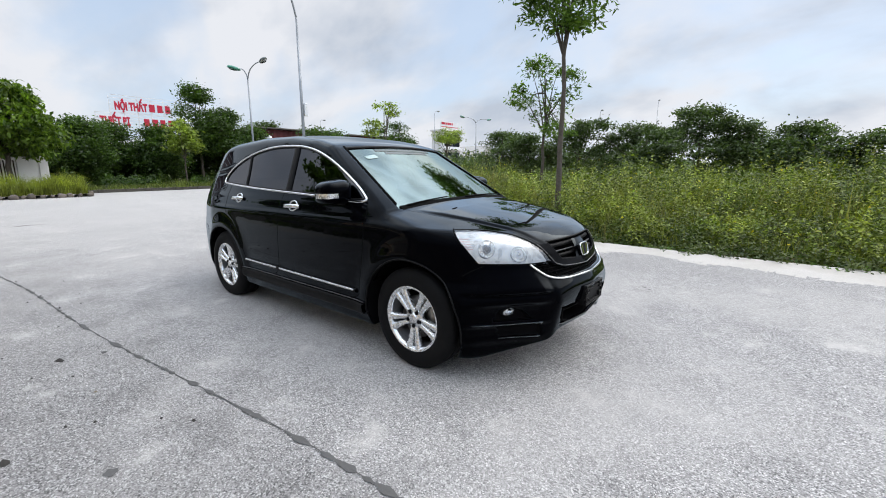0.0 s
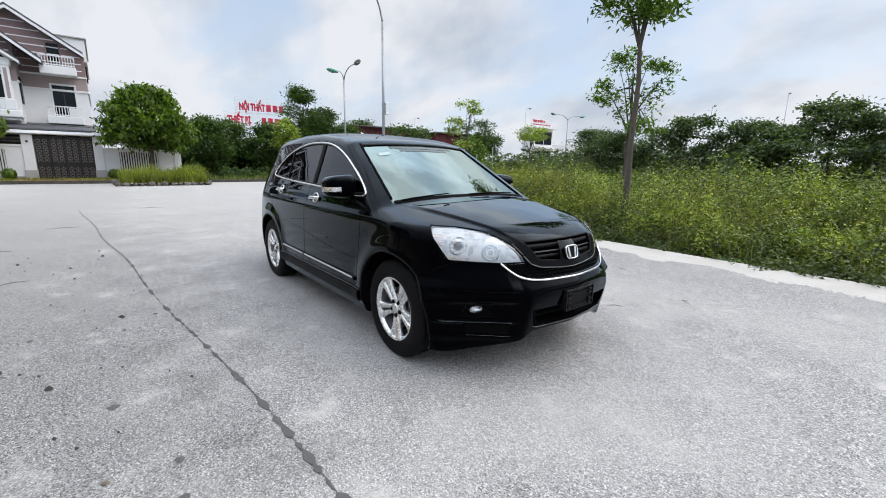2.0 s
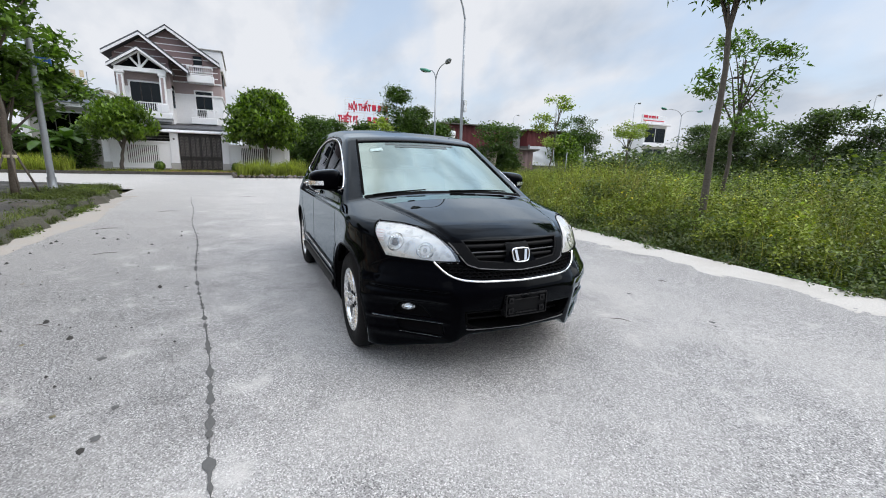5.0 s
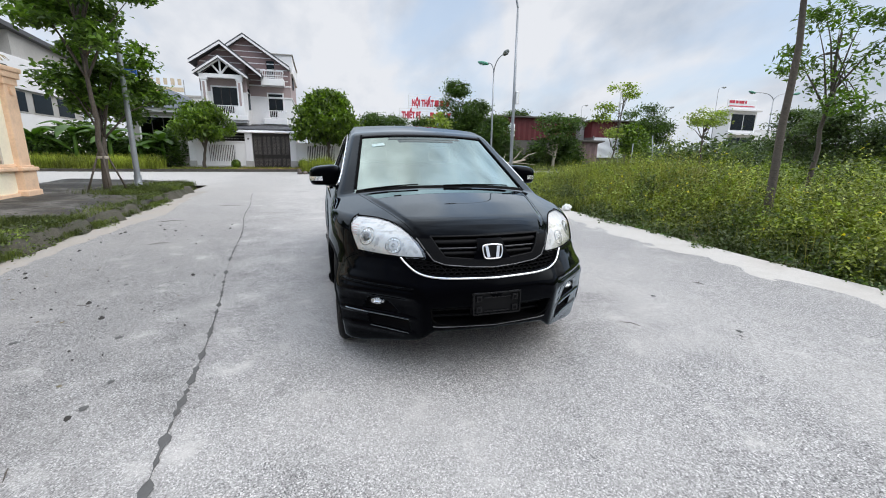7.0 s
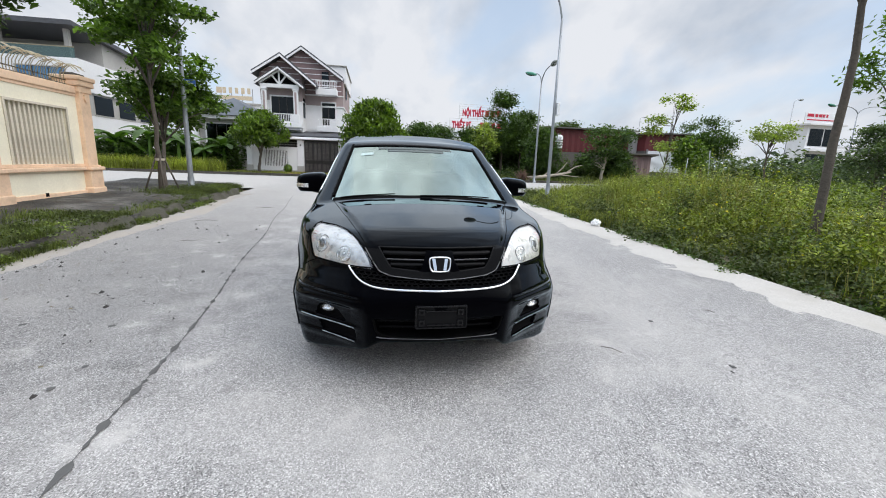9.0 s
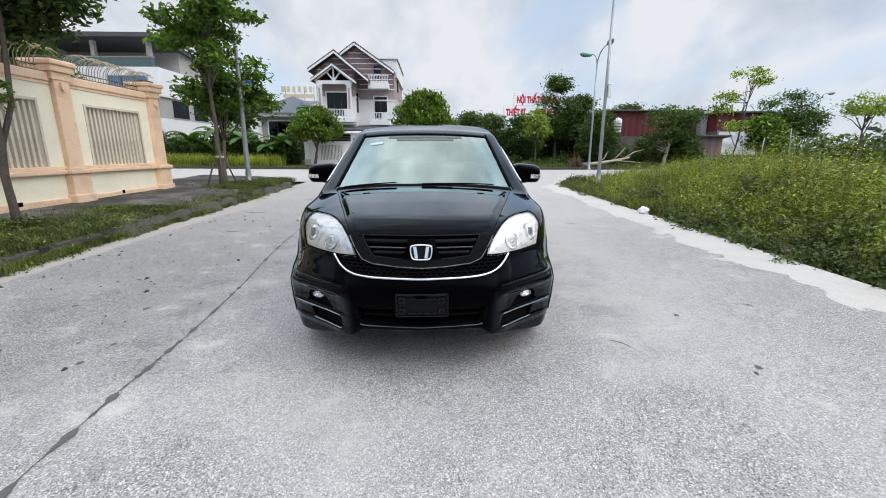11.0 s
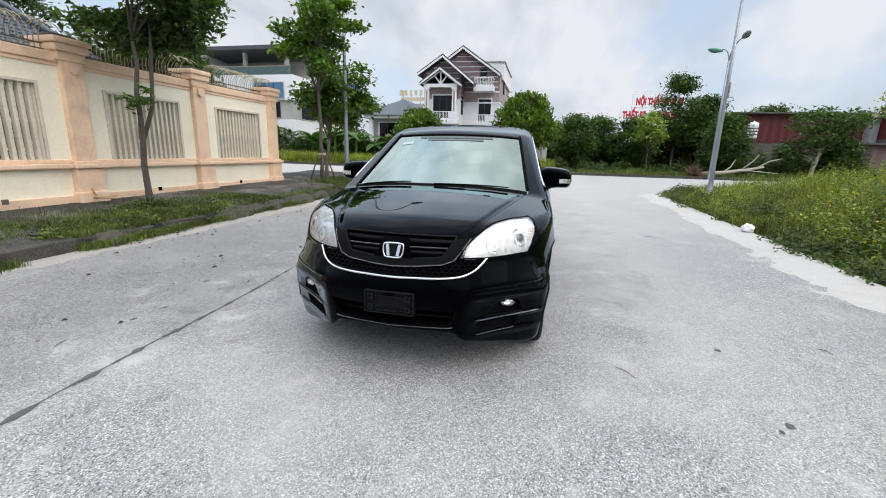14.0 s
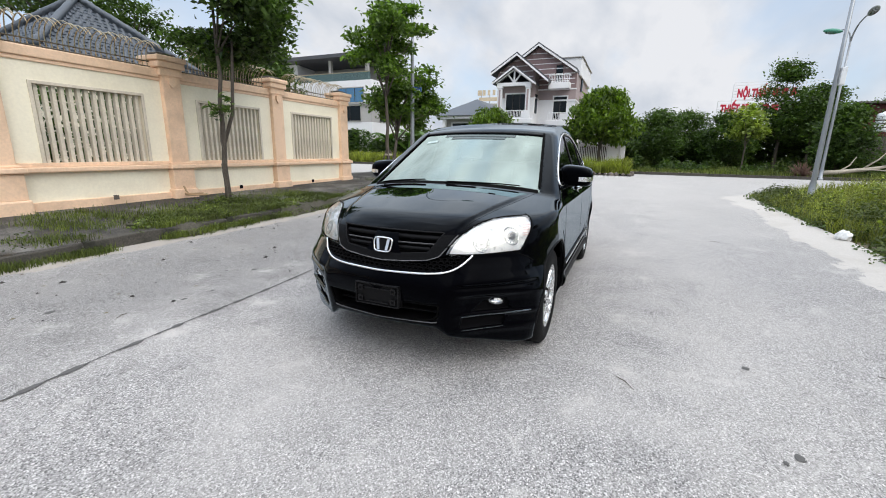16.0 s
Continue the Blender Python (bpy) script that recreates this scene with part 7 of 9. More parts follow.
def build_low_house():
    house = thing("low_house", "single-storey house with a dark grey hipped roof and white fascia", "house", (0, 0, 0))
    x0, x1, y0, y1 = -33.0, -24.6, -12.0, -7.6
    block("wall", (x0 + 0.5, y0 + 0.4, 0.3), (x1 - 0.6, y1 - 0.4, 3.7), GREYWALL, house, "", 0)
    block("fascia", (x0, y0, 3.58), (x1, y1, 3.8), WHITE, house, "white fascia", 0.02)
    for py in (-11.5, -8.1):
        block("porch_post", (x1 - 0.4, py - 0.12, 0.3), (x1 - 0.15, py + 0.12, 3.58), WHITE, house, "", 0.01)
    bm = bmesh.new()
    v = [bm.verts.new(p) for p in ((x0, y0 - 0.2, 3.8), (x1 + 0.2, y0 - 0.2, 3.8), (x1 + 0.2, y1 + 0.2, 3.8), (x0, y1 + 0.2, 3.8), (x1 - 2.4, -9.8, 5.15), (x0 + 2.4, -9.8, 5.15))]
    for f in ((0, 1, 4, 5), (1, 2, 4), (2, 3, 5, 4), (3, 0, 5)):
        bm.faces.new([v[i] for i in f])
    part("roof", bm, ROOF, house, "dark grey roof")
    window(house, x1 - 0.58, -11.0, -9.2, 1.6, 3.3, 0.08, WHITE, 2)


def build_hotel():
    hotel = thing("far_hotel", "distant pale building with a faded roof sign of plain bars", "building", (0, 0, 0))
    block("wall", (-90, -31, 0.3), (-80, -20, 10.3), WHITE, hotel, "", 0)
    block("roof_edge", (-90, -31.2, 10.3), (-79.8, -19.8, 10.7), GREYWALL, hotel, "", 0.05)
    for k in range(5):
        block("window", (-80.0, -29.6 + 2 * k, 7.4), (-79.95, -28.4 + 2 * k, 9.2), PANE, hotel, "", 0)
    sign = surface("faded beige sign", (0.60, 0.50, 0.36), 0.6, fine=6, coarse=1, relief=0)
    for k, w in enumerate((0.9, 0.55, 0.5, 0.5, 0.55, 0.5)):
        block("sign_bar", (-80.3, -28.6 + 1.05 * k, 12.3), (-80.1, -28.6 + 1.05 * k + w, 13.3), sign, hotel, "", 0)
    block("sign_bar", (-80.3, -28.3, 11.2), (-80.1, -22.6, 11.9), sign, hotel, "", 0)
    for k in range(4):
        block("sign_leg", (-80.5, -28 + 1.8 * k, 10.7), (-80.4, -27.9 + 1.8 * k, 13.2), GALV, hotel, "", 0)


def shed(label, x0, x1, y0, y1, z0, z1, red_from, mat=BRICK):
    ob = thing("shed", label, "shed", (0, 0, 0), "red sheds")
    block("base_wall", (x0, y0, 0.3), (x1, y1, red_from), OLDWALL, ob, "", 0)
    bm = bmesh.new()
    n = int((y1 - y0) / 0.22)
    prof = []
    for k in range(n + 1):
        yy = y0 + k * (y1 - y0) / n
        prof.append((yy, x1 + (0.05 if k % 2 else 0.0)))
    rows = [[bm.verts.new((xx, yy, zz)) for yy, xx in prof] for zz in (red_from, z1)]
    for k in range(n):
        bm.faces.new((rows[0][k], rows[0][k + 1], rows[1][k + 1], rows[1][k]))
    part("front_sheet", bm, mat, ob, "red ribbed sheet")
    block("side_wall", (x0, y0, red_from), (x1 - 0.05, y1, z1), mat, ob, "", 0)
    bm = bmesh.new()
    prism(bm, [(x0 - 0.3, z1 - 0.4), (x1 + 0.4, z1), (x1 + 0.4, z1 + 0.08), (x0 - 0.3, z1 - 0.32)], 1, y0 - 0.3, y1 + 0.3)
    part("roof", bm, OLDWALL, ob, "grey sheet roof")
    return ob


build_modern_house()
build_low_house()
build_hotel()
shed("long red sheet-clad shed behind trees", -31.0, -25.5, 12.0, 18.9, 0.3, 4.10, 2.45)
shed("red sheet-clad shed with a white tarpaulin below", -31.0, -24.0, 19.0, 22.3, 0.3, 3.90, 2.7)
shed("low brown shed with a grey sheet roof", -24.6, -23.0, 16.5, 18.9, 0.3, 2.35, 0.9, DARKMAUVE)
tarp = thing("tarpaulin", "pale crumpled tarpaulin hanging on a shed", "tarpaulin", (0, 0, 0))
p, f = sheet(np.linspace(19.2, 21.8, 24), np.linspace(1.2, 2.7, 12), lambda u, v: -23.88 + 0.10 * np.sin(5 * u) * (2.8 - v) * 0.5 + 0.03 * np.sin(9 * v + 3 * u))
skin("cloth", p[:, [2, 0, 1]], f, SIGNWHITE, tarp)
block("pole", (-23.95, 19.1, 0.3), (-23.9, 19.2, 2.8), GALV, tarp, "", 0)
tank = thing("water_tank", "striped pale water tank on a steel stand", "water tank", (-24.6, 12.6, 0.4))
tank.scale = (0.62, 0.62, 0.86)
for k in range(4):
    block("leg", (0.5 * (k % 2) - 0.25, 0.6 * (k // 2) - 0.3, 0), (0.5 * (k % 2) - 0.20, 0.6 * (k // 2) - 0.25, 2.6), RUST, tank, "", 0)
bm = bmesh.new()
lathe(bm, [(0.02, 2.6), (0.42, 2.6), (0.44, 2.75), (0.40, 2.85), (0.44, 2.95), (0.40, 3.05), (0.44, 3.15), (0.40, 3.25), (0.44, 3.35), (0.42, 3.6), (0.02, 3.75)], 24)
part("drum", bm, SIGNWHITE, tank, "", True)
for zz in (2.85, 3.05, 3.25):
    bm = bmesh.new()
    lathe(bm, [(0.40, zz - 0.04), (0.425, zz - 0.03), (0.425, zz + 0.03), (0.40, zz + 0.04)], 24)
    part("band", bm, RUST, tank, "brown band", True)
block("side_wall", (-30, 18.6, 0.3), (-24.9, 18.95, 4.1), GREYWALL, thing("party_wall", "white rendered wall between two sheds", "wall", (0, 0, 0)), "", 0)

# distant shop
shop = thing("far_shop", "distant white shop building with a roof sign of plain bars", "building", (0, 0, 0))
block("wall", (-44.5, 53.4, 0.3), (-42, 58.2, 7.5), WHITE, shop, "", 0)
block("roof_edge", (-44.5, 52.9, 7.5), (-41.4, 58.5, 7.75), WHITE, shop, "", 0.03)
for zz in (1.9, 5.0):
    for k in range(2):
        block("window", (-42.0, 53.7 + 2.2 * k, zz), (-41.94, 55.7 + 2.2 * k, zz + 2.1), PANE, shop, "", 0)
block("balcony", (-42, 53.2, 4.3), (-41.1, 58.4, 4.7), WHITE, shop, "", 0.03)
block("sign_board", (-41.9, 52.4, 7.85), (-41.8, 57.6, 9.0), SIGNWHITE, shop, "", 0.02)
for k, w in enumerate((0.5, 0.35, 0.4, 0.45, 0.35, 0.25)):
    block("sign_bar", (-41.8, 52.7 + 0.55 * k, 8.50), (-41.76, 52.7 + 0.55 * k + w, 8.85), RED, shop, "", 0)
block("sign_bar", (-41.8, 52.7, 8.08), (-41.76, 57.2, 8.2), RED, shop, "", 0)
annex = thing("far_house", "distant low white house with a grey pitched roof", "house", (0, 0, 0))
block("wall", (-46, 61.0, 0.3), (-40, 66.5, 3.4), WHITE, annex, "", 0)
bm = bmesh.new()
prism(bm, [(60.4, 3.4), (67.1, 3.4), (63.7, 5.4)], 0, -46.5, -39.5)
part("roof", bm, GREYWALL, annex)


# roof-top letter sign
def letters(text, size, x, y, z, mat, parent):
    cu = bpy.data.curves.new("letters", "FONT")
    cu.body, cu.size, cu.extrude, cu.offset = text, size, 0.05, 0.05
    ob = new("letters_curve", cu)
    dg = bpy.context.evaluated_depsgraph_get()
    me = bpy.data.meshes.new_from_object(ob.evaluated_get(dg))
    bpy.data.objects.remove(ob)
    me.materials.clear()
    me.materials.append(mat)
    out = new("letters", me)
    out.parent = parent
    out.matrix_basis = pose(x, y, z, 90, 0, 90) @ Matrix.Diagonal((0.56, 1, 1, 1))
    return out


sign = thing("roof_sign", "red letter sign on an open frame above a low building", "sign", (0, 0, 0))
letters("NỘI THẤT", 1.08, -49.95, 10.60, 7.28, RED, sign)
letters("THIẾT BỊ", 1.08, -49.95, 9.30, 5.78, RED, sign)
for k, w in enumerate((0.75, 0.70, 0.65)):
    block("sign_bar", (-50.0, 13.6 + 0.75 * k, 7.28), (-49.9, 13.6 + 0.75 * k + 0.7 * w, 8.05), RED, sign, "plain red bar", 0.02)
for k, w in enumerate((0.7, 0.75, 0.65, 0.7)):
    block("sign_bar", (-50.0, 13.0 + 0.75 * k, 5.78), (-49.9, 13.0 + 0.75 * k + 0.7 * w, 6.55), RED, sign, "plain red bar", 0.02)
bm = bmesh.new()
for zz in np.arange(7.0, 8.7, 0.28):
    box(bm, (-50.12, 10.2, zz), (-50.09, 18.6, zz + 0.05))
for zz in np.arange(5.5, 7.0, 0.28):
    box(bm, (-50.12, 9.0, zz), (-50.09, 19.2, zz + 0.05))
for yy in np.arange(9.0, 19.3, 1.2):
    box(bm, (-50.2, yy, 4.0), (-50.13, yy + 0.06, 8.6 if yy > 10 else 7.0))
part("frame", bm, SIGNWHITE, sign, "thin pale steel frame")
block("shop_wall", (-60, 8.5, 0.3), (-50.05, 24, 4.4), SIGNWHITE, thing("low_shop", "low pale building below a roof sign", "building", (0, 0, 0)), "", 0)


# distant lamp posts: x, y, height, double
for x, y, h, double in [(-24, 36.8, 5.7, True), (-10.8, 60, 9.2, False), (-13.9, 47, 6.9, False), (-36, 44, 8.3, False), (-32, 33, 5.3, False), (-60, 42, 8.6, False)]:
    arms = [(-0.3, -1.9, 0.55, GREENLAMP), (0.3, 1.9, 0.55, GREENLAMP)] if double else [(-0.1, 0.75, 0.45, GREYLAMP)]
    lamp_post(x, y, h, arms, "distant double-armed street lamp" if double else "distant slender street lamp", "distant street lamps", 0.07 if double else 0.055)

# ---------------------------------------------------------------- small things on the ground
random.seed(17)
rngs = np.random.default_rng(17)


def blotch(name, label, x, y, r, mat, seed, category="stain"):
    g = np.random.default_rng(seed)
    n = 14
    t = np.linspace(0, 2 * np.pi, n, endpoint=False)
    rr = 0.75 * r * (1 + 0.16 * g.normal(0, 1, n))
    bm = bmesh.new()
    z = float(rise(x, y))
    ring = [bm.verts.new((x + a * math.cos(b) * 1.3, y + a * math.sin(b), z + 0.004)) for a, b in zip(rr, t)]
    c = bm.verts.new((x, y, z + 0.009))
    for i in range(n):
        bm.faces.new((ring[i], ring[(i + 1) % n], c))
    return tagged(part(name, bm, mat), label, category)


for i, (x, y, r) in enumerate([(0.95, -2.45, 0.035), (1.92, -2.24, 0.028), (-0.58, -2.13, 0.028), (1.65, -2.22, 0.024), (2.06, 2.17, 0.028), (2.13, 2.10, 0.018), (1.18, 2.14, 0.028), (2.6, -2.9, 0.04), (0.9, -3.1, 0.03), (-0.4, -2.9, 0.025), (3.0, -3.3, 0.03)]):
    blotch("oil_spot", "small dark oil spot on the road", x, y, r, BITUMEN, 500 + i)
for i in range(46):
    x, y = random.uniform(-1.5, 3.6), -4.4 + abs(random.gauss(0, 0.8))
    blotch("dropped_leaf", "small dark dry leaf lying on the road", x, y, random.uniform(0.009, 0.020), SOIL, 560 + i, "leaf")
for i, (x, y, a, l) in enumerate([(1.72, 1.42, 40, 0.16), (-4.2, -3.6, 100, 0.4), (-6.2, -3.0, 95, 0.45), (-2.3, -3.2, 110, 0.25), (0.2, -3.0, 60, 0.14), (2.4, -2.3, 20, 0.10), (-3.0, 2.6, 70, 0.15), (1.0, 2.9, 30, 0.10), (-9.0, -1.5, 90, 0.5)]):
    bm = bmesh.new()
    z = float(rise(x, y)) + 0.008
    d = Vector((math.cos(radians(a)), math.sin(radians(a)), 0))
    s = Vector((-d.y, d.x, 0))
    tube(bm, [Vector((x, y, z)) - d * l / 2, Vector((x, y, z + 0.01)) + s * 0.02 * l, Vector((x, y, z)) + d * l / 2], [0.002, 0.0035, 0.0015], 6)
    tagged(part("twig", bm, BARK), "thin dry twig lying on the road", "twig")
bm = bmesh.new()
bmesh.ops.create_icosphere(bm, subdivisions=3, radius=1)
for v in bm.verts:
    v.co *= 1 + 0.35 * noise.noise(v.co * 2.1) + 0.12 * noise.noise(v.co * 6)
    v.co = Vector((v.co.x * 0.12, v.co.y * 0.09, max(v.co.z, -0.4) * 0.10))
litter = part("plastic_bag", bm, LITTER)
litter.location = (-3.95, 4.40, 0.17)
tagged(litter, "crumpled white plastic bag at the weeds' edge", "litter")
bm = bmesh.new()
tube(bm, [(-1.43, -6.93, 0.56), (-1.46, -6.93, 0.47), (-1.50, -6.92, 0.40)] + [(-1.53 + 0.10 * math.cos(t) * (1 + 0.25 * math.sin(1.3 * t)), -6.72 - 0.20 * math.cos(0.5 + t) * (1 - 0.03 * t), 0.385 + 0.004 * t) for t in np.linspace(-0.4, 8.6, 44)], 0.018, 8)
tagged(part("garden_hose", bm, HOSE, None, "", True), "coiled tan hose lying below the boundary wall", "hose")

bed = thing("bed_edging", "rough stones edging a grass bed at the junction", "edging", (0, 0, 0))
bm = bmesh.new()
bmesh.ops.create_icosphere(bm, subdivisions=2, radius=0.17)
for v in bm.verts:
    v.co *= 1 + 0.3 * noise.noise(v.co * 7)
mesh = None
for k in range(34):
    t = k / 34 * 9.2
    if t < 3.3:
        x, y = -17.75, -1.95 + t
    elif t < 4.6:
        x, y = -17.75 - (t - 3.3), 1.38
    elif t < 7.9:
        x, y = -19.15, 1.38 - (t - 4.6)
    else:
        x, y = -19.15 + (t - 7.9), -1.95
    if mesh is None:
        o = part("stone", bm, STONE, bed, "", True)
        mesh = o.data
    else:
        o = new("stone", mesh)
        o.parent = bed
    s = random.uniform(0.55, 1.15)
    o.matrix_basis = pose(x + random.uniform(-0.05, 0.05), y + random.uniform(-0.05, 0.05), float(rise(x, y)) + 0.06, random.uniform(0, 360), random.uniform(0, 360), random.uniform(0, 360)) @ Matrix.Diagonal((s * 0.85, s * 0.7, s * 0.6, 1))
mesh_thing("bed_soil", *sheet(np.linspace(-19.15, -17.75, 5), np.linspace(-1.95, 1.38, 7), lambda x, y: rise(x, y) + 0.11), SOIL, "soil of the grass bed", "bed")

log = thing("fallen_tree", "bleached fallen tree with bare broken limbs", "dead tree", (-20.6, 10.25, 0.50))
log.scale = (0.80, 0.80, 1.0)
bm = bmesh.new()
tube(bm, [(0, -1.6, 0.10), (0.1, -0.4, 0.20), (0.0, 0.8, 0.35), (0.1, 1.9, 0.55)], [0.11, 0.10, 0.08, 0.05], 9)
part("log", bm, DEADWOOD, log, "", True)
for a, b, c in (((0, 0.6, 0.33), (0.1, 1.2, 0.8), (0.1, 1.5, 1.15)), ((0, 0.2, 0.28), (0.3, 1.0, 0.35), (0.4, 2.6, 0.25)), ((0.1, 1.5, 0.5), (0, 2.2, 0.85), (0, 2.9, 1.0)), ((0, -0.4, 0.2), (-0.4, 0.2, 0.5), (-0.6, 0.5, 0.9))):
    bm = bmesh.new()
    tube(bm, [a, b, c], [0.045, 0.03, 0.012], 6)
    part("limb", bm, DEADWOOD, log, "", True)
roots = thing("root_clump", "ragged brown root clump of a fallen tree", "roots", (-20.4, 8.55, 0.50))
rr = np.random.default_rng(77)
bm = bmesh.new()
for k in range(170):
    d = Vector(rr.normal(0, 1, 3)).normalized()
    d.z = abs(d.z) * 1.1
    bend = Vector(rr.normal(0, 0.10, 3))
    tube(bm, [Vector((0, 0, 0.02)), d * 0.28 + bend * 0.5, d * rr.uniform(0.38, 0.58) + bend], [0.030, 0.016, 0.004], 4)
part("roots", bm, surface("brown root soil", (0.17, 0.105, 0.075), 0.95, fine=30, coarse=4, vary=0.4, stain=0.7, relief=0.5), roots)
for xx, yy, r in ((-21.9, -5.5, 0.26), (-21.9, -1.95, 0.26)):
    g = np.random.default_rng(int(100 * r) + int(-10 * yy))
    d = g.normal(0, 1, (700, 3))
    d /= np.linalg.norm(d, axis=1, keepdims=True)
    c = d * r * g.uniform(0.7, 1.05, (700, 1)) + np.array((xx, yy, float(rise(xx, yy)) + 0.1 + r * 0.9))
    k = np.arange(700)[:, None] * 4
    side = np.cross(d, g.normal(0, 1, (700, 3)))
    side /= np.linalg.norm(side, axis=1, keepdims=True)
    up = np.cross(d, side)
    p = np.stack([c - side * 0.05, c + up * 0.025, c + side * 0.05, c - up * 0.025], 1).reshape(-1, 3)
    tagged(skin("clipped_bush", p, k + np.array([[0, 1, 2, 3]]), LEAF_MANGO, None, "", False), "small clipped round bush beside the gate", "bush")

# pale posts among the far weeds
for k, (x, y, h, a) in enumerate([(-15.5, 14.9, 2.0, 6), (-15.2, 16.9, 2.1, 5), (-15.8, 15.9, 1.7, -3)]):
    bm = bmesh.new()
    tube(bm, [(0, 0, -0.1), (0.01, 0, h * 0.5), (0, 0, h)], [0.022, 0.021, 0.02], 8)
    tagged(part("post", bm, GALV, None, "", True), "thin pale post leaning among far weeds", "post", "posts among the weeds").matrix_basis = pose(x, y, float(rise(x, y)), a)

# ---------------------------------------------------------------- plants
def leaf_mesh(centres, size, aspect, rng, droop=0.3, flat=0.35):
    """Folded diamond leaves at the given places: points and triangles."""
    n = len(centres)
    yaw = rng.uniform(0, 2 * np.pi, n)
    pitch = rng.normal(-droop, 0.45, n)
    roll = rng.normal(0, flat + 0.25, n)
    s = size * rng.uniform(0.65, 1.3, n)
    ahead = np.stack([np.cos(yaw) * np.cos(pitch), np.sin(yaw) * np.cos(pitch), np.sin(pitch)], -1)
    side = np.stack([-np.sin(yaw), np.cos(yaw), np.zeros(n)], -1)
    up = np.cross(ahead, side)
    side = side * np.cos(roll)[:, None] + up * np.sin(roll)[:, None]
    up = np.cross(ahead, side)
    w = (s * aspect)[:, None]
    s = s[:, None]
    base = centres - ahead * s * 0.5
    p = np.stack([base, base + ahead * s * 0.42 + side * w + up * w * 0.5, base + ahead * s, base + ahead * s * 0.42 - side * w + up * w * 0.5], 1).reshape(-1, 3)
    k = np.arange(n)[:, None] * 4
    f = np.concatenate([k + np.array([[0, 1, 2]]), k + np.array([[0, 2, 3]])])
    return p, f


def clumps(rng, blobs, per_blob, per_clump, spread):
    """Places of leaves, gathered in clumps near the outside of some ellipsoids."""
    out = []
    for cx, cy, cz, rx, ry, rz in blobs:
        d = rng.normal(0, 1, (per_blob, 3))
        d /= np.linalg.norm(d, axis=1, keepdims=True)
        d *= rng.uniform(0.35, 1.0, (per_blob, 1)) ** 0.5
        c = np.array((cx, cy, cz)) + d * np.array((rx, ry, rz))
        amount = rng.integers(per_clump // 2, per_clump * 3 // 2, per_blob)
        for p, k in zip(c, amount):
            out.append(p + rng.normal(0, 1, (k, 3)) * np.array((spread, spread, spread * 0.55)))
    return np.vstack(out)


def crown_of(seed, centre, radii, count, size):
    """Many small tufts spread through one large crown, with gaps between them."""
    g = np.random.default_rng(seed)
    out = []
    for k in range(count):
        d = g.normal(0, 1, 3)
        d *= g.uniform(0.35, 1.0) ** 0.6 / np.linalg.norm(d)
        w = size * g.uniform(0.7, 1.3)
        out.append((*(np.array(centre) + d * np.array(radii)), w, w, w * 0.55))
    return out


def tree(name, label, x, y, trunk_top, r, blobs, leaf, mat, seed, per_blob=26, per_clump=55, spread=0.22, size=0.13, aspect=0.22, limbs=9, wander=0.06, base=None, droop=0.3, fork=None, group="", bark=None, second=None):
    """A tapered trunk with limbs and a crown of leaves. blobs: crown ellipsoids relative to the trunk's foot."""
    rng = np.random.default_rng(seed)
    z = float(rise(x, y)) + 0.05 if base is None else base
    ob = thing(name, label, "tree", (x, y, z), group)
    bm = bmesh.new()
    tip = Vector(trunk_top)
    line, steps = [], 9
    for k in range(steps + 1):
        t = k / steps
        w = wander * math.sin(math.pi * t)
        line.append(Vector((tip.x * t + rng.normal(0, 1) * w * 0.5, tip.y * t + rng.normal(0, 1) * w * 0.5, -0.15 + (tip.z + 0.15) * t)))
    tube(bm, line, [r * (1.25 if k == 0 else 1 - 0.62 * k / steps) for k in range(steps + 1)], 10)
    if second:
        # a second stem that leaves the trunk low down
        at, reach = second
        a, end = line[int(at * steps)], Vector(reach)
        tube(bm, [a, a.lerp(end, 0.25) + Vector((0.35 * (end.x - a.x), 0.35 * (end.y - a.y), 0)), a.lerp(end, 0.6) + Vector((0.2 * (end.x - a.x), 0.2 * (end.y - a.y), 0)), end], [r * 0.62, r * 0.58, r * 0.48, r * 0.2], 8)
    start = fork if fork else 0.55
    for k in range(limbs):
        b = blobs[k % len(blobs)]
        end = Vector((b[0], b[1], b[2])) + Vector(rng.normal(0, 0.45, 3) * np.array(b[3:]))
        t = rng.uniform(start, 0.98)
        a = line[min(int(t * steps), steps)]
        m = a.lerp(end, 0.5) + Vector((0, 0, 0.12 * (end - a).length))
        tube(bm, [a, a.lerp(m, 0.6), m, end], [r * 0.42, r * 0.32, r * 0.22, r * 0.07], 6)
    part("trunk", bm, bark or BARK, ob, "", True)
    p, f = leaf_mesh(clumps(rng, blobs, per_blob, per_clump, spread), size, aspect, rng, droop)
    skin("crown", p, f, leaf, ob, "", False)
    return ob


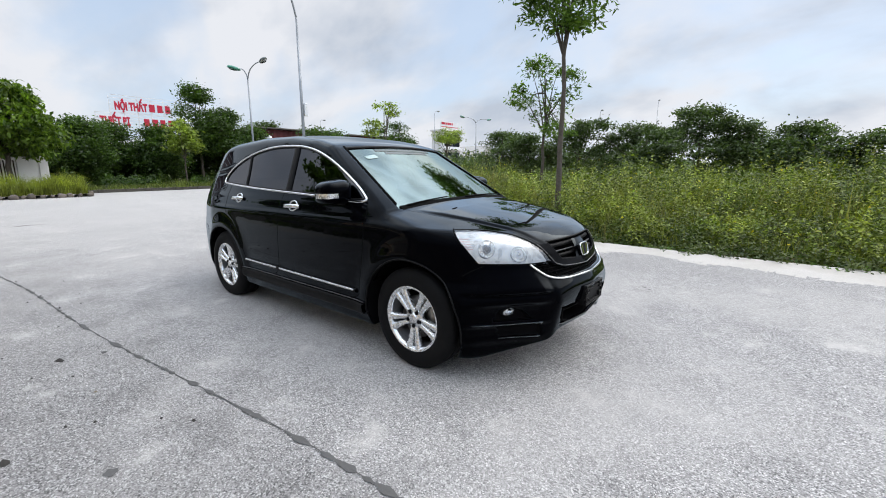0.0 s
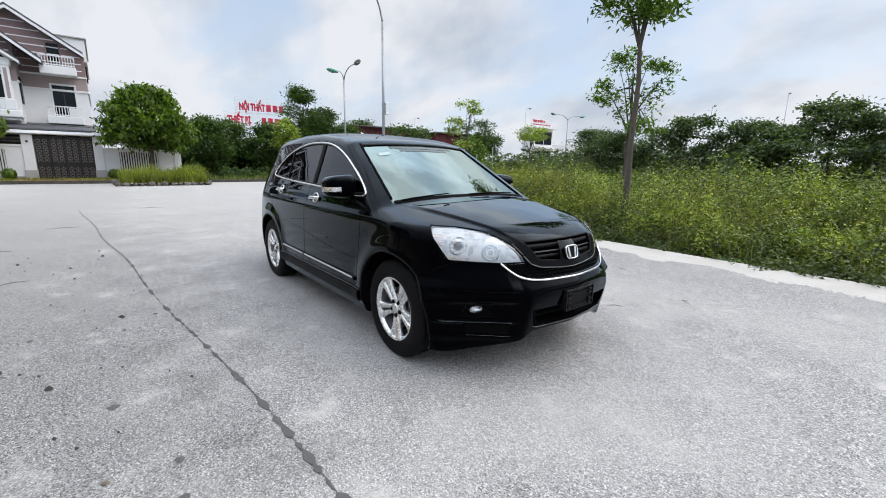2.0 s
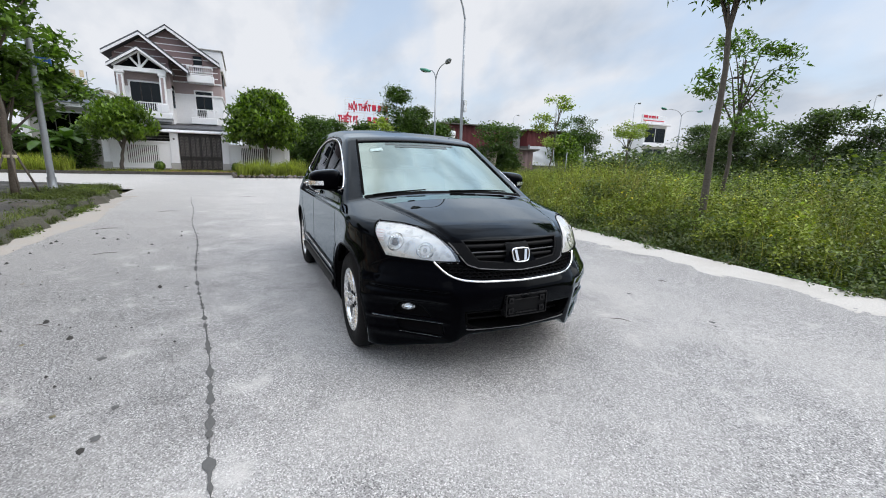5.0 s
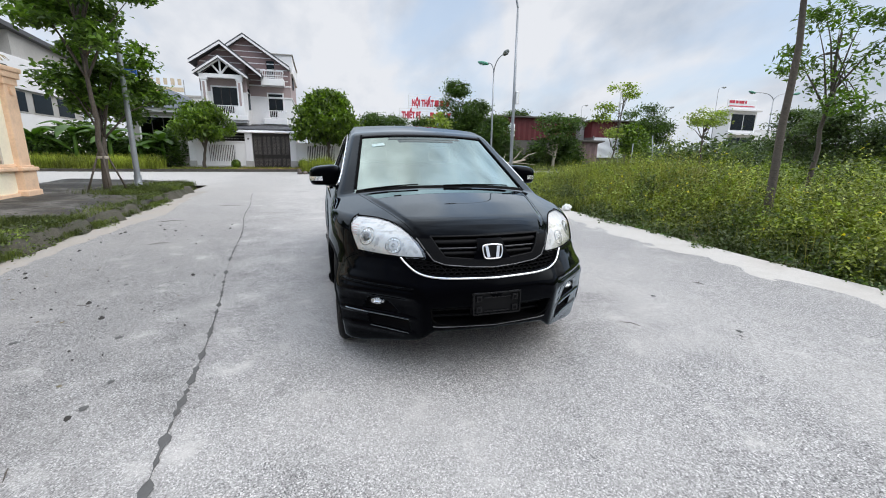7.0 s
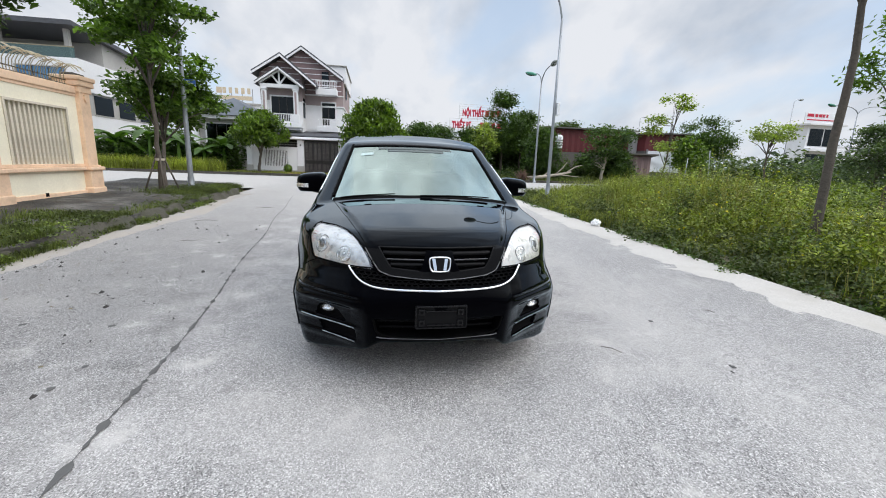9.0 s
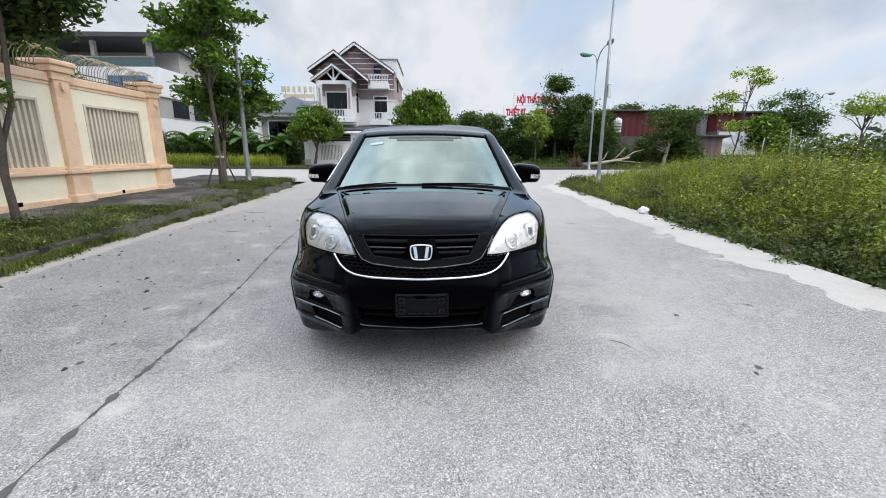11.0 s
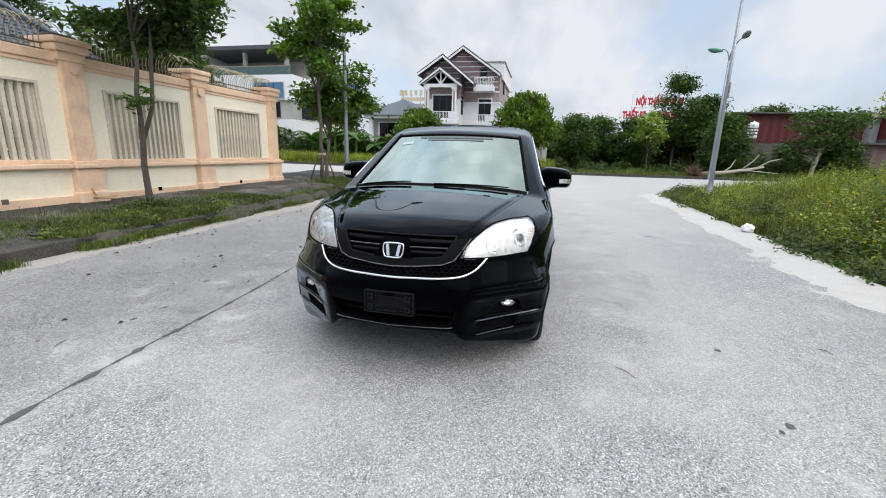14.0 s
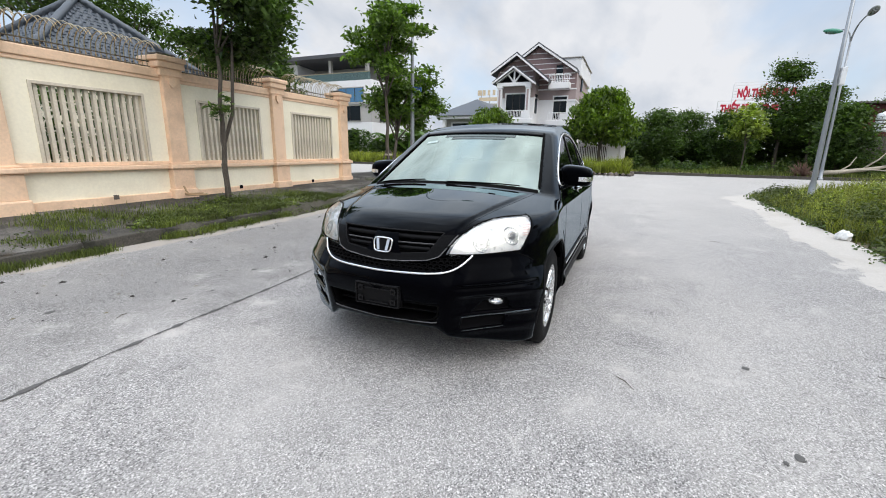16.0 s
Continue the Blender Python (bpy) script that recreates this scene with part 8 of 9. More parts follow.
tree("roadside_tree", "slender young street tree rising out of weeds", -0.72, 6.1, (0.0, 0.0, 5.2), 0.070,
     [(-0.1, 0.0, 4.35, 0.75, 0.75, 0.55), (0.1, 0.3, 5.2, 1.0, 0.9, 0.7), (-0.5, -0.3, 5.0, 0.65, 0.6, 0.5)], LEAF_TREE, None, 21, per_blob=34, per_clump=42, spread=0.17, size=0.15, aspect=0.17, limbs=14, base=0.2, fork=0.72, wander=0.03)
tree("roadside_tree", "thin open-crowned tree behind the weeds", -4.0, 12.0, (0.0, 0.1, 4.2), 0.07,
     [(-0.2, 0, 4.5, 0.6, 0.7, 0.6), (0.7, 0.2, 4.0, 0.6, 0.6, 0.55), (-0.9, -0.1, 3.5, 0.5, 0.5, 0.5), (0.1, 0.1, 3.0, 0.75, 0.7, 0.5), (0.5, 0.0, 2.4, 0.6, 0.6, 0.25)], LEAF_TREE, None, 22, per_blob=15, per_clump=28, spread=0.15, size=0.18, aspect=0.17, limbs=16, base=0.3, fork=0.4)
tree("street_tree", "young tree with a bare grey trunk on the pavement", -1.62, -5.9, (-0.05, 0.0, 3.5), 0.058,
     crown_of(231, (-0.35, 0.0, 3.65), (1.05, 1.05, 1.15), 30, 0.42), LEAF_DARK, None, 23, per_blob=11, per_clump=46, spread=0.15, size=0.14, aspect=0.24, limbs=6, base=0.32, fork=0.80, second=(0.42, (-0.30, 0.16, 3.4)))
tree("street_tree", "small sprouting shoot on a street tree's trunk", -1.50, -5.80, (0.02, 0.05, 1.75), 0.018,
     [(0.0, 0.1, 1.75, 0.16, 0.16, 0.22)], LEAF_TREE, None, 24, per_blob=7, per_clump=16, spread=0.07, size=0.12, limbs=3, base=0.32)
tree("street_tree", "young street tree propped with wooden stakes", -7.85, -6.0, (0.1, 0.0, 4.0), 0.070,
     crown_of(251, (0.05, 0.05, 4.25), (1.25, 1.25, 1.15), 22, 0.40), LEAF_TREE, None, 25, per_blob=9, per_clump=28, spread=0.14, size=0.16, aspect=0.29, limbs=14, base=0.33, fork=0.70)
tree("street_tree", "bushy low-branched street tree leaning beside a lamp post", -8.5, -6.25, (-1.1, -0.35, 2.5), 0.07,
     crown_of(261, (-1.5, -0.25, 2.75), (1.20, 1.20, 1.05), 22, 0.42), LEAF_TREE, None, 26, per_blob=11, per_clump=32, spread=0.17, size=0.17, aspect=0.27, limbs=14, base=0.33, fork=0.45)

# stakes round the propped tree
props = thing("tree_stakes", "wooden stakes tied round a young tree", "tree stakes", (-7.85, -6.0, 0.33))
for k in range(4):
    t = k * math.pi / 2 + 0.5
    bm = bmesh.new()
    tube(bm, [(0.42 * math.cos(t), 0.42 * math.sin(t), -0.05), (0.06 * math.cos(t), 0.06 * math.sin(t), 1.0)], 0.022, 7)
    part("stake", bm, BARK, props, "", True)
bm = bmesh.new()
lathe(bm, [(0.115, 0.83), (0.12, 0.86), (0.115, 0.89)], 14)
part("tie", bm, DEADWOOD, props)

# round clipped trees before the villa
tree("mango_tree", "dense round glossy-leaved tree beside the villa gate", -21.5, -0.42, (0.0, 0.0, 2.4), 0.12,
     [(0, 0, 2.75, 1.6, 1.7, 1.35), (0.2, -0.6, 2.2, 1.2, 1.2, 0.8), (0.2, 0.7, 2.2, 1.2, 1.2, 0.8), (0.0, 0.0, 3.6, 1.0, 1.1, 0.75)], LEAF_MANGO, None, 31, per_blob=60, per_clump=46, spread=0.19, size=0.24, limbs=12, base=0.45, droop=0.7)
tree("mango_tree", "low spreading glossy-leaved tree before the villa fence", -21.5, -7.05, (0.1, 0.3, 1.9), 0.10,
     [(0, -0.3, 2.2, 1.3, 1.1, 0.75), (0.1, 0.6, 2.3, 1.2, 1.0, 0.75), (0, 0.1, 2.85, 1.0, 1.0, 0.55)], LEAF_MANGO, None, 32, per_blob=50, per_clump=42, spread=0.18, size=0.23, limbs=12, base=0.45, droop=0.7)

# thicket across the junction: y, x, top, half width, leaf, seed
for i, (yy, xx, topz, half, mat) in enumerate([(2.6, -25, 4.0, 1.2, LEAF_DARK), (4.3, -27, 4.0, 1.5, LEAF_DARK), (6.2, -25.5, 3.9, 1.3, LEAF_DARK), (8.95, -26.5, 6.6, 1.45, LEAF_DARK), (10.6, -27, 5.3, 1.6, LEAF_DARK),
                                               (11.6, -30, 5.2, 1.2, LEAF_DARK), (16.8, -33, 5.4, 2.2, LEAF_DARK), (1.3, -27, 3.6, 1.2, LEAF_DARK), (15.7, -22.0, 2.6, 0.9, LEAF_DARK), (10.6, -22.8, 3.9, 1.1, LEAF_DARK)]):
    low = max(0.5, topz - 3.2) if i != 3 else 1.6
    midz = (low + topz) / 2 - 0.5
    tree("broad_tree", "leafy dark green tree in a roadside thicket", xx, yy, (0, 0, topz * 0.6), 0.11,
         [(0, 0, midz, half, half, (topz - low) * 0.42), (0.3, half * 0.35, midz - 0.4, half * 0.8, half * 0.7, (topz - low) * 0.3), (0.2, -half * 0.4, midz - 0.2, half * 0.75, half * 0.7, (topz - low) * 0.33), (0, 0.1, topz - 1.0, half * 0.6, half * 0.6, 0.5)],
         mat, None, 40 + i, per_blob=42, per_clump=56, spread=0.24, size=0.165, aspect=0.26, limbs=12, base=0.4, group="thicket across the junction")
tree("sapling", "light green sapling propped with two pale stakes", -23.2, 6.75, (0, 0, 2.6), 0.05,
     [(0, 0, 2.9, 0.6, 0.65, 0.7), (0, 0.1, 2.2, 0.7, 0.75, 0.5)], LEAF_YOUNG, None, 52, per_blob=26, per_clump=32, spread=0.18, size=0.22, aspect=0.28, base=0.45)
tree("tall_sapling", "tall thin tree with pale young leaves in tiers", -13.9, 13.0, (0.2, 0.5, 4.0), 0.045,
     [(0, 0.45, 4.25, 0.5, 0.65, 0.18), (0, 0.95, 4.0, 0.35, 0.4, 0.15), (0, -0.25, 3.35, 0.45, 0.55, 0.16), (0, -0.5, 2.85, 0.35, 0.45, 0.14), (0, 0.1, 2.1, 0.35, 0.5, 0.2)], LEAF_YOUNG, None, 53, per_blob=13, per_clump=26, spread=0.14, size=0.125, aspect=0.3, limbs=12, base=0.3, fork=0.4)
tree("broad_tree", "dark dense tree beside a red shed", -23.5, 23.4, (0, 0, 3.4), 0.14,
     [(0, 0, 3.5, 1.6, 1.85, 1.2), (0.2, -0.7, 2.7, 1.3, 1.3, 0.9), (0.2, 0.8, 2.7, 1.3, 1.4, 0.9)], LEAF_DARK, None, 54, per_blob=60, per_clump=56, spread=0.27, size=0.18, base=0.4)
tree("broad_tree", "small round tree with fresh green leaves", -19.5, 18.9, (0, 0, 2.0), 0.07,
     [(0, 0, 2.2, 0.8, 0.85, 0.9), (0, 0.1, 1.5, 0.9, 0.95, 0.6)], LEAF_MANGO, None, 55, per_blob=40, per_clump=32, spread=0.24, size=0.25, base=0.4)
tree("broad_tree", "flat-topped tree with pale young leaves", -14.0, 18.9, (0, 0, 2.9), 0.06,
     [(0, 0, 3.15, 0.95, 1.15, 0.18), (0, 0.5, 2.8, 0.6, 0.7, 0.15), (0, -0.55, 2.75, 0.6, 0.7, 0.15)], LEAF_YOUNG, None, 56, per_blob=20, per_clump=26, spread=0.18, size=0.13, aspect=0.3, limbs=12, base=0.4)
tree("shrub_tree", "grey-barked spreading tree before the red shed", -21.5, 14.3, (0.1, 0.3, 2.2), 0.12,
     [(0, -0.3, 2.9, 1.0, 1.1, 0.6), (0, 0.9, 3.0, 1.0, 1.0, 0.6), (0, 0.3, 2.1, 1.0, 1.3, 0.5), (0, -0.8, 1.5, 0.7, 0.7, 0.6)], LEAF_DARK, None, 57, per_blob=24, per_clump=36, spread=0.26, size=0.22, limbs=16, base=0.4, fork=0.3, bark=DEADWOOD)
# trees behind the wall
for i, (xx, yy, topz, half) in enumerate([(-8.3, -13.7, 5.7, 1.6), (-7.8, -11.5, 6.0, 1.05), (-10.4, -14.6, 4.9, 1.35), (-9.2, -11.6, 3.9, 0.8), (-3.0, -24.5, 9.5, 3.2), (3.5, -25, 10.5, 3.4), (-6.8, -21.5, 9.2, 2.8), (-8.6, -20.5, 8.2, 1.9)]):
    tree("yard_tree", "dense dark tree standing behind the boundary wall", xx, yy, (0, 0, topz * 0.65), 0.15,
         [(0, 0, topz - 1.5, half, half, 1.2), (half * 0.5, 0.2, topz - 2.3, half * 0.8, half * 0.8, 0.9), (-half * 0.5, 0, topz - 2.2, half * 0.8, half * 0.8, 0.9)], LEAF_DARK, None, 70 + i, per_blob=44, per_clump=40, spread=0.25, size=0.22, base=0.34, group="trees behind the wall")
# layered trees beyond the weeds
rng_h = np.random.default_rng(8)
for i, (xx, yy, topz, half) in enumerate([(-13.5, 25, 4.1, 2.2), (-10.6, 24, 3.6, 1.8), (-7.6, 25, 4.3, 2.3), (-4.4, 26, 4.0, 2.0), (-3.0, 23, 3.3, 1.6), (-0.7, 25, 4.8, 2.0), (1.4, 26, 3.9, 2.0),
                                         (3.6, 25, 3.5, 1.9), (6.0, 27, 3.0, 1.7), (9.0, 26, 3.8, 2.0), (12.0, 27, 3.6, 2.2), (16.0, 25, 4.0, 2.4)]):
    tiers = [(rng_h.uniform(-0.5, 0.5) * half, rng_h.uniform(-0.4, 0.4) * half, topz * 0.95 - 0.5 - 0.55 * k, half * (0.55 + 0.16 * k), half * (0.55 + 0.16 * k), 0.26) for k in range(5)]
    tree("layered_tree", "spreading tree with flat layered branches beyond the weeds", xx, yy, (0, 0, topz * 0.8), 0.08, tiers, LEAF_FAR, None, 90 + i, per_blob=28, per_clump=52, spread=0.26, size=0.19, aspect=0.24, limbs=14, base=0.3, group="trees beyond the weeds", fork=0.25)


# ---------------------------------------------------------------- weeds and grass
def stuff(name, p, f, mat, label, category):
    me_ob = skin(name, p, f, mat, None, label, False)
    return tagged(me_ob, label, category, kind="stuff")


def weed_height(x, y):
    """How tall the weeds stand: low at the road, chest-high further in, lower near the junction."""
    inland = np.clip((y - RIGHT_EDGE) / 2.8, 0, 1) ** 1.7
    along = np.interp(x, [-11.5, -9.0, -6.5, -4.0, 2.0, 13.0], [0.28, 0.42, 0.72, 1.0, 0.98, 0.92])
    deep = np.interp(x, [-11.5, -9.0, -6.5, -4.0, 2.0, 13.0], [0.62, 0.74, 0.90, 1.0, 0.98, 0.92])
    along = along + (deep - along) * np.clip((y - 6.2) / 1.8, 0, 1)
    lump = 0.94 + 0.36 * np.sin(1.1 * x + 0.8 * y) * np.sin(0.7 * y - 0.5 * x + 1) + 0.20 * np.sin(2.9 * x + 1.7 * y) * np.sin(2.3 * y - 1.1 * x)
    return (0.24 + 0.90 * inland) * along * lump


def off_verge(x, y, more=0.0):
    """True where the weeds may grow, behind the ragged road edge and the rounded corner."""
    edge = RIGHT_EDGE + 0.05 + more + 0.12 * np.sin(1.9 * x) * np.sin(0.8 * x + 1) + 0.05 * np.sin(6.3 * x)
    corner = np.clip((-9.8 - x) / 1.8, 0, 1) ** 2 * 1.4
    bag = np.hypot(x + 3.95, y - 4.40) < 0.30 + more
    return (y > edge + corner) & (x > CROSS_NEAR + 0.2) & ~bag


def mounds(name, label, mat, x, y, z, r, h, per, size, aspect, seed):
    """Leafy bushes: leaves gathered over the lumpy outside of low domes."""
    rng = np.random.default_rng(seed)
    n = len(x)
    d = rng.normal(0, 1, (n, per, 3))
    d /= np.linalg.norm(d, axis=2, keepdims=True)
    d[..., 2] = np.abs(d[..., 2])
    turn = np.arctan2(d[..., 1], d[..., 0])
    lobe = 0.82 + 0.20 * np.sin(3 * turn + rng.uniform(0, 6.28, (n, 1)) + 4 * d[..., 2]) + 0.12 * np.sin(5 * turn - rng.uniform(0, 6.28, (n, 1)) + 7 * d[..., 2])
    push = lobe * (1 - 0.30 * rng.uniform(0, 1, (n, per)) ** 2)
    c = np.stack([x[:, None] + d[..., 0] * push * r[:, None], y[:, None] + d[..., 1] * push * r[:, None], z[:, None] + d[..., 2] * push * h[:, None]], -1).reshape(-1, 3)
    return stuff(name, *leaf_mesh(c, size, aspect, rng, 0.2), mat, label, "weeds")


def scatter(seed, count, xr, yr, more=0.0):
    g = np.random.default_rng(seed)
    x, y = g.uniform(*xr, count), yr[0] + (yr[1] - yr[0]) * g.uniform(0, 1, count) ** 1.2
    keep = off_verge(x, y, more)
    return g, x[keep], y[keep]


def shoots(name, label, mat, seed, count, xr, yr, reach, size, aspect, step=8):
    """Single upright stems with leaves along them, standing a little above the bushes."""
    g, x, y = scatter(seed, count, xr, yr, 0.3)
    n = len(x)
    foot, top = weed_height(x, y) * g.uniform(0.45, 0.8, n), weed_height(x, y) * g.uniform(0.85, 1.0, n) + g.uniform(*reach, n)
    t = np.linspace(0, 1, step)[None]
    lean = g.normal(0, 0.16, (n, 2))
    high = foot[:, None] + (top - foot)[:, None] * t
    c = np.stack([x[:, None] + lean[:, :1] * high + g.normal(0, 0.028, (n, step)), y[:, None] + lean[:, 1:] * high + g.normal(0, 0.028, (n, step)), ground_height(x, y)[:, None] + high], -1).reshape(-1, 3)
    return stuff(name, *leaf_mesh(c, size, aspect, g, 0.1), mat, label, "weeds")


def blades(name, label, mat, x, y, z, height, width, seed, category="grass"):
    """Bent grass blades at the given feet."""
    rng = np.random.default_rng(seed)
    n = len(x)
    H = height * rng.uniform(0.5, 1.25, n)
    yaw = rng.uniform(0, 2 * np.pi, n)
    bend = rng.uniform(0.1, 0.65, n) * H
    side = np.stack([-np.sin(yaw), np.cos(yaw), np.zeros(n)], -1) * (width * rng.uniform(0.7, 1.3, n))[:, None] / 2
    out = np.stack([np.cos(yaw), np.sin(yaw), np.zeros(n)], -1)
    foot = np.stack([x, y, z], -1)
    up = np.array([0, 0, 1.0])
    mid = foot + up * (0.55 * H)[:, None] + out * (0.25 * bend)[:, None]
    tip = foot + up * (H - 0.25 * bend)[:, None] + out * bend[:, None]
    p = np.stack([foot - side, foot + side, mid + side * 0.8, mid - side * 0.8, tip], 1).reshape(-1, 3)
    k = np.arange(n)[:, None] * 5
    f = np.concatenate([k + np.array([[0, 1, 2]]), k + np.array([[0, 2, 3]]), k + np.array([[3, 2, 4]])])
    return stuff(name, p, f, mat, label, category)


for k, (mat, count, text) in enumerate(((LEAF_WEED, 260, "tall yellow-green leafy weeds on the vacant lot"), (LEAF_WEED_MID, 210, "bushy mid-green weeds on the vacant lot"), (LEAF_WEED_DARK, 100, "deep green weeds growing among paler ones"))):
    g, wx, wy = scatter(201 + 20 * k, count, (-10.8, 13), (4.9, 10.5), 0.35)
    # grass takes over towards the junction
    few = (wx > -4.2) | (g.uniform(0, 1, len(wx)) < 0.4)
    wx, wy = wx[few], wy[few]
    mounds("weeds", text, mat, wx, wy, ground_height(wx, wy), 0.26 + 0.48 * g.uniform(0, 1, len(wx)) ** 1.5, weed_height(wx, wy) * g.uniform(0.55, 1.32, len(wx)), 540, 0.062, 0.25, 211 + k)
for x, y, r, h, text in ((-5.0, 5.0, 0.42, 0.62, "dark olive bush at the weeds' edge"), (-10.3, 5.0, 0.50, 0.34, "low dark shrub at the junction's corner"), (-9.4, 4.9, 0.35, 0.30, "low dark shrub at the junction's corner")):
    spots = np.array([(x, y), (x + 0.35 * r, y + 0.5 * r), (x - 0.5 * r, y + 0.3 * r)])
    mounds("weeds", text, LEAF_CREEP, spots[:, 0], spots[:, 1], ground_height(spots[:, 0], spots[:, 1]), np.array((r, 0.7 * r, 0.6 * r)), np.array((h, 0.8 * h, 1.1 * h)), 520, 0.055, 0.25, 230)
g, wx, wy = scatter(202, 520, (-18, 18), (10, 23))
mounds("weeds", "rank green weeds deeper in the vacant lot", LEAF_WEED_MID, wx, wy, ground_height(wx, wy), g.uniform(0.45, 0.95, len(wx)), weed_height(wx, wy) * g.uniform(0.7, 1.1, len(wx)), 140, 0.13, 0.30, 212)
g, wx, wy = scatter(203, 900, (-11.2, 13), (4.2, 5.7), 0.14)
mounds("creeping_weeds", "dark creeping weeds along the road's edge", LEAF_CREEP, wx, wy, ground_height(wx, wy), g.uniform(0.14, 0.34, len(wx)), g.uniform(0.10, 0.30, len(wx)) * np.interp(wy, [4.2, 5.2], [0.7, 1.5]), 110, 0.050, 0.34, 213)
g, wx, wy = scatter(206, 62000, (-11.2, 13), (4.2, 11), 0.05)
stuff("ground_cover", *leaf_mesh(np.stack([wx, wy, ground_height(wx, wy) + 0.16 * g.uniform(0, 1, len(wx)) ** 1.5], -1), 0.058, 0.32, g, 0.1), LEAF_DARK, "low dark leaves covering the soil between the weeds", "weeds")
shoots("weed_shoots", "thin leafy weed shoots standing above the rest", LEAF_WEED, 207, 1500, (-10, 13), (5.0, 9.5), (-0.05, 0.22), 0.062, 0.24, 9)
shoots("broad_weeds", "pale broad-leaved weeds standing among the rest", LEAF_YOUNG, 205, 420, (-9, 13), (4.9, 9.5), (-0.1, 0.16), 0.070, 0.28)
g, wx, wy = scatter(204, 330, (-6, 12), (5.0, 8.5), 0.3)
stuff("flowering_weeds", *leaf_mesh(np.stack([wx, wy, ground_height(wx, wy) + weed_height(wx, wy) * g.uniform(0.6, 1.1, len(wx))], -1), 0.045, 0.45, g), FLOWER, "yellow flower heads among the weeds", "weeds")
rng = np.random.default_rng(5)
gx, gy = np.r_[rng.uniform(-11, 13, 6000), rng.uniform(-11.4, -4, 19000)], RIGHT_EDGE + 0.15 + np.r_[0.35 + 4.5 * rng.uniform(0, 1, 6000) ** 1.3, 0.1 + 5.5 * rng.uniform(0, 1, 19000)]
keep = gy > RIGHT_EDGE + 0.12 + np.clip((-9.6 - gx) / 2.0, 0, 1) ** 2 * 1.5
blades("wild_grass", "long wild grass among the weeds", BLADE, gx[keep], gy[keep], ground_height(gx[keep], gy[keep]), 0.16 + np.where(gx[keep] < -4, 0.80, 0.62) * weed_height(gx[keep], gy[keep]), 0.010, 6)
gx, gy = rng.normal(-4.6, 1.4, 1500), rng.normal(7.2, 0.9, 1500)
blades("dry_grass", "patch of dry straw-coloured grass", DRYBLADE, gx, gy, ground_height(gx, gy), 0.35 + 0.55 * weed_height(gx, gy), 0.008, 7)
# dead leaves and stalks fallen along the concrete strip
g = np.random.default_rng(77)
lx = g.uniform(-9.8, 6, 2600)
ly = RIGHT_EDGE + 0.07 + 0.12 * np.sin(1.9 * lx) * np.sin(0.8 * lx + 1) + 0.05 * np.sin(6.3 * lx) + g.normal(0, 0.05, 2600)
stuff("leaf_litter", *leaf_mesh(np.stack([lx, ly, ground_height(lx, ly) + 0.012 + 0.05 * np.clip(ly - RIGHT_EDGE, 0, 1)], -1), 0.030, 0.35, g, 0.0), LITTER_LEAF, "brown dead leaves along the weeds' edge", "leaf litter")
gx, gy = rng.uniform(-7, 12, 3200), RIGHT_EDGE + 0.5 + 4.0 * rng.uniform(0, 1, 3200)
blades("dry_grass", "thin straw-coloured stems standing among the weeds", DRYBLADE, gx, gy, ground_height(gx, gy), 0.1 + 0.95 * weed_height(gx, gy), 0.006, 8)
# shrubs behind the boundary wall
c = np.stack([rng.uniform(-6.8, 7, 15000), rng.uniform(-9.0, -8.0, 15000), 0.34 + 2.0 * rng.uniform(0, 1, 15000)], -1)
stuff("yard_shrubs", *leaf_mesh(c, 0.16, 0.28, rng, 0.2), LEAF_DARK, "dark shrubs growing behind the slatted wall", "shrubs")
# pavement verge: thick grass over the kerb by the trees, a thin fringe between them, worn patches further on
gx = np.r_[rng.uniform(-3.7, 0.6, 23000), rng.uniform(-10.6, -7.1, 17000), rng.uniform(0.4, 5, 17000), rng.uniform(-7.3, -3.5, 3800), np.r_[rng.uniform(-7.3, 4.5, 3000), rng.normal(1.9, 1.5, 9000)]]
gy = np.r_[-4.50 - np.abs(rng.normal(0, 0.75, 23000)), -4.62 - np.abs(rng.normal(0, 0.75, 17000)), -4.78 - 2.0 * rng.uniform(0, 1, 17000) ** 1.3, -4.50 - np.abs(rng.normal(0, 0.24, 3800)), np.r_[-4.57 + rng.normal(0, 0.035, 3000), -4.56 + rng.normal(0, 0.06, 9000)]]
cover = np.sin(1.7 * gx + 0.9 * gy + 0.6) + 0.8 * np.sin(3.9 * gx - 1.3 * gy + 2) + 0.7 * np.sin(6.1 * gx + 4.3 * gy) + rng.normal(0, 0.45, len(gx))
thick = np.r_[np.full(23000, -0.6), np.full(17000, -0.5), np.full(17000, -0.2), np.full(3800, -0.5), np.full(12000, -0.35)]
keep = (cover > thick) & (gy > -6.95) & (gx > -10.6 + np.clip((-5.2 - gy), 0, 9))
tall = np.r_[np.full(23000, 0.095), np.full(17000, 0.12), np.full(17000, 0.085), np.full(3800, 0.09), np.full(12000, 0.10)][keep]
gx, gy = gx[keep], gy[keep]
blades("verge_grass", "short rough grass over the pavement's edge", VERGE, gx, gy, np.where(gy > LEFT_EDGE, rise(gx, gy) + np.where(gx > 0.6, 0.0, 0.02), pave_height(gx, gy) + 0.005), tall, 0.0065, 9)
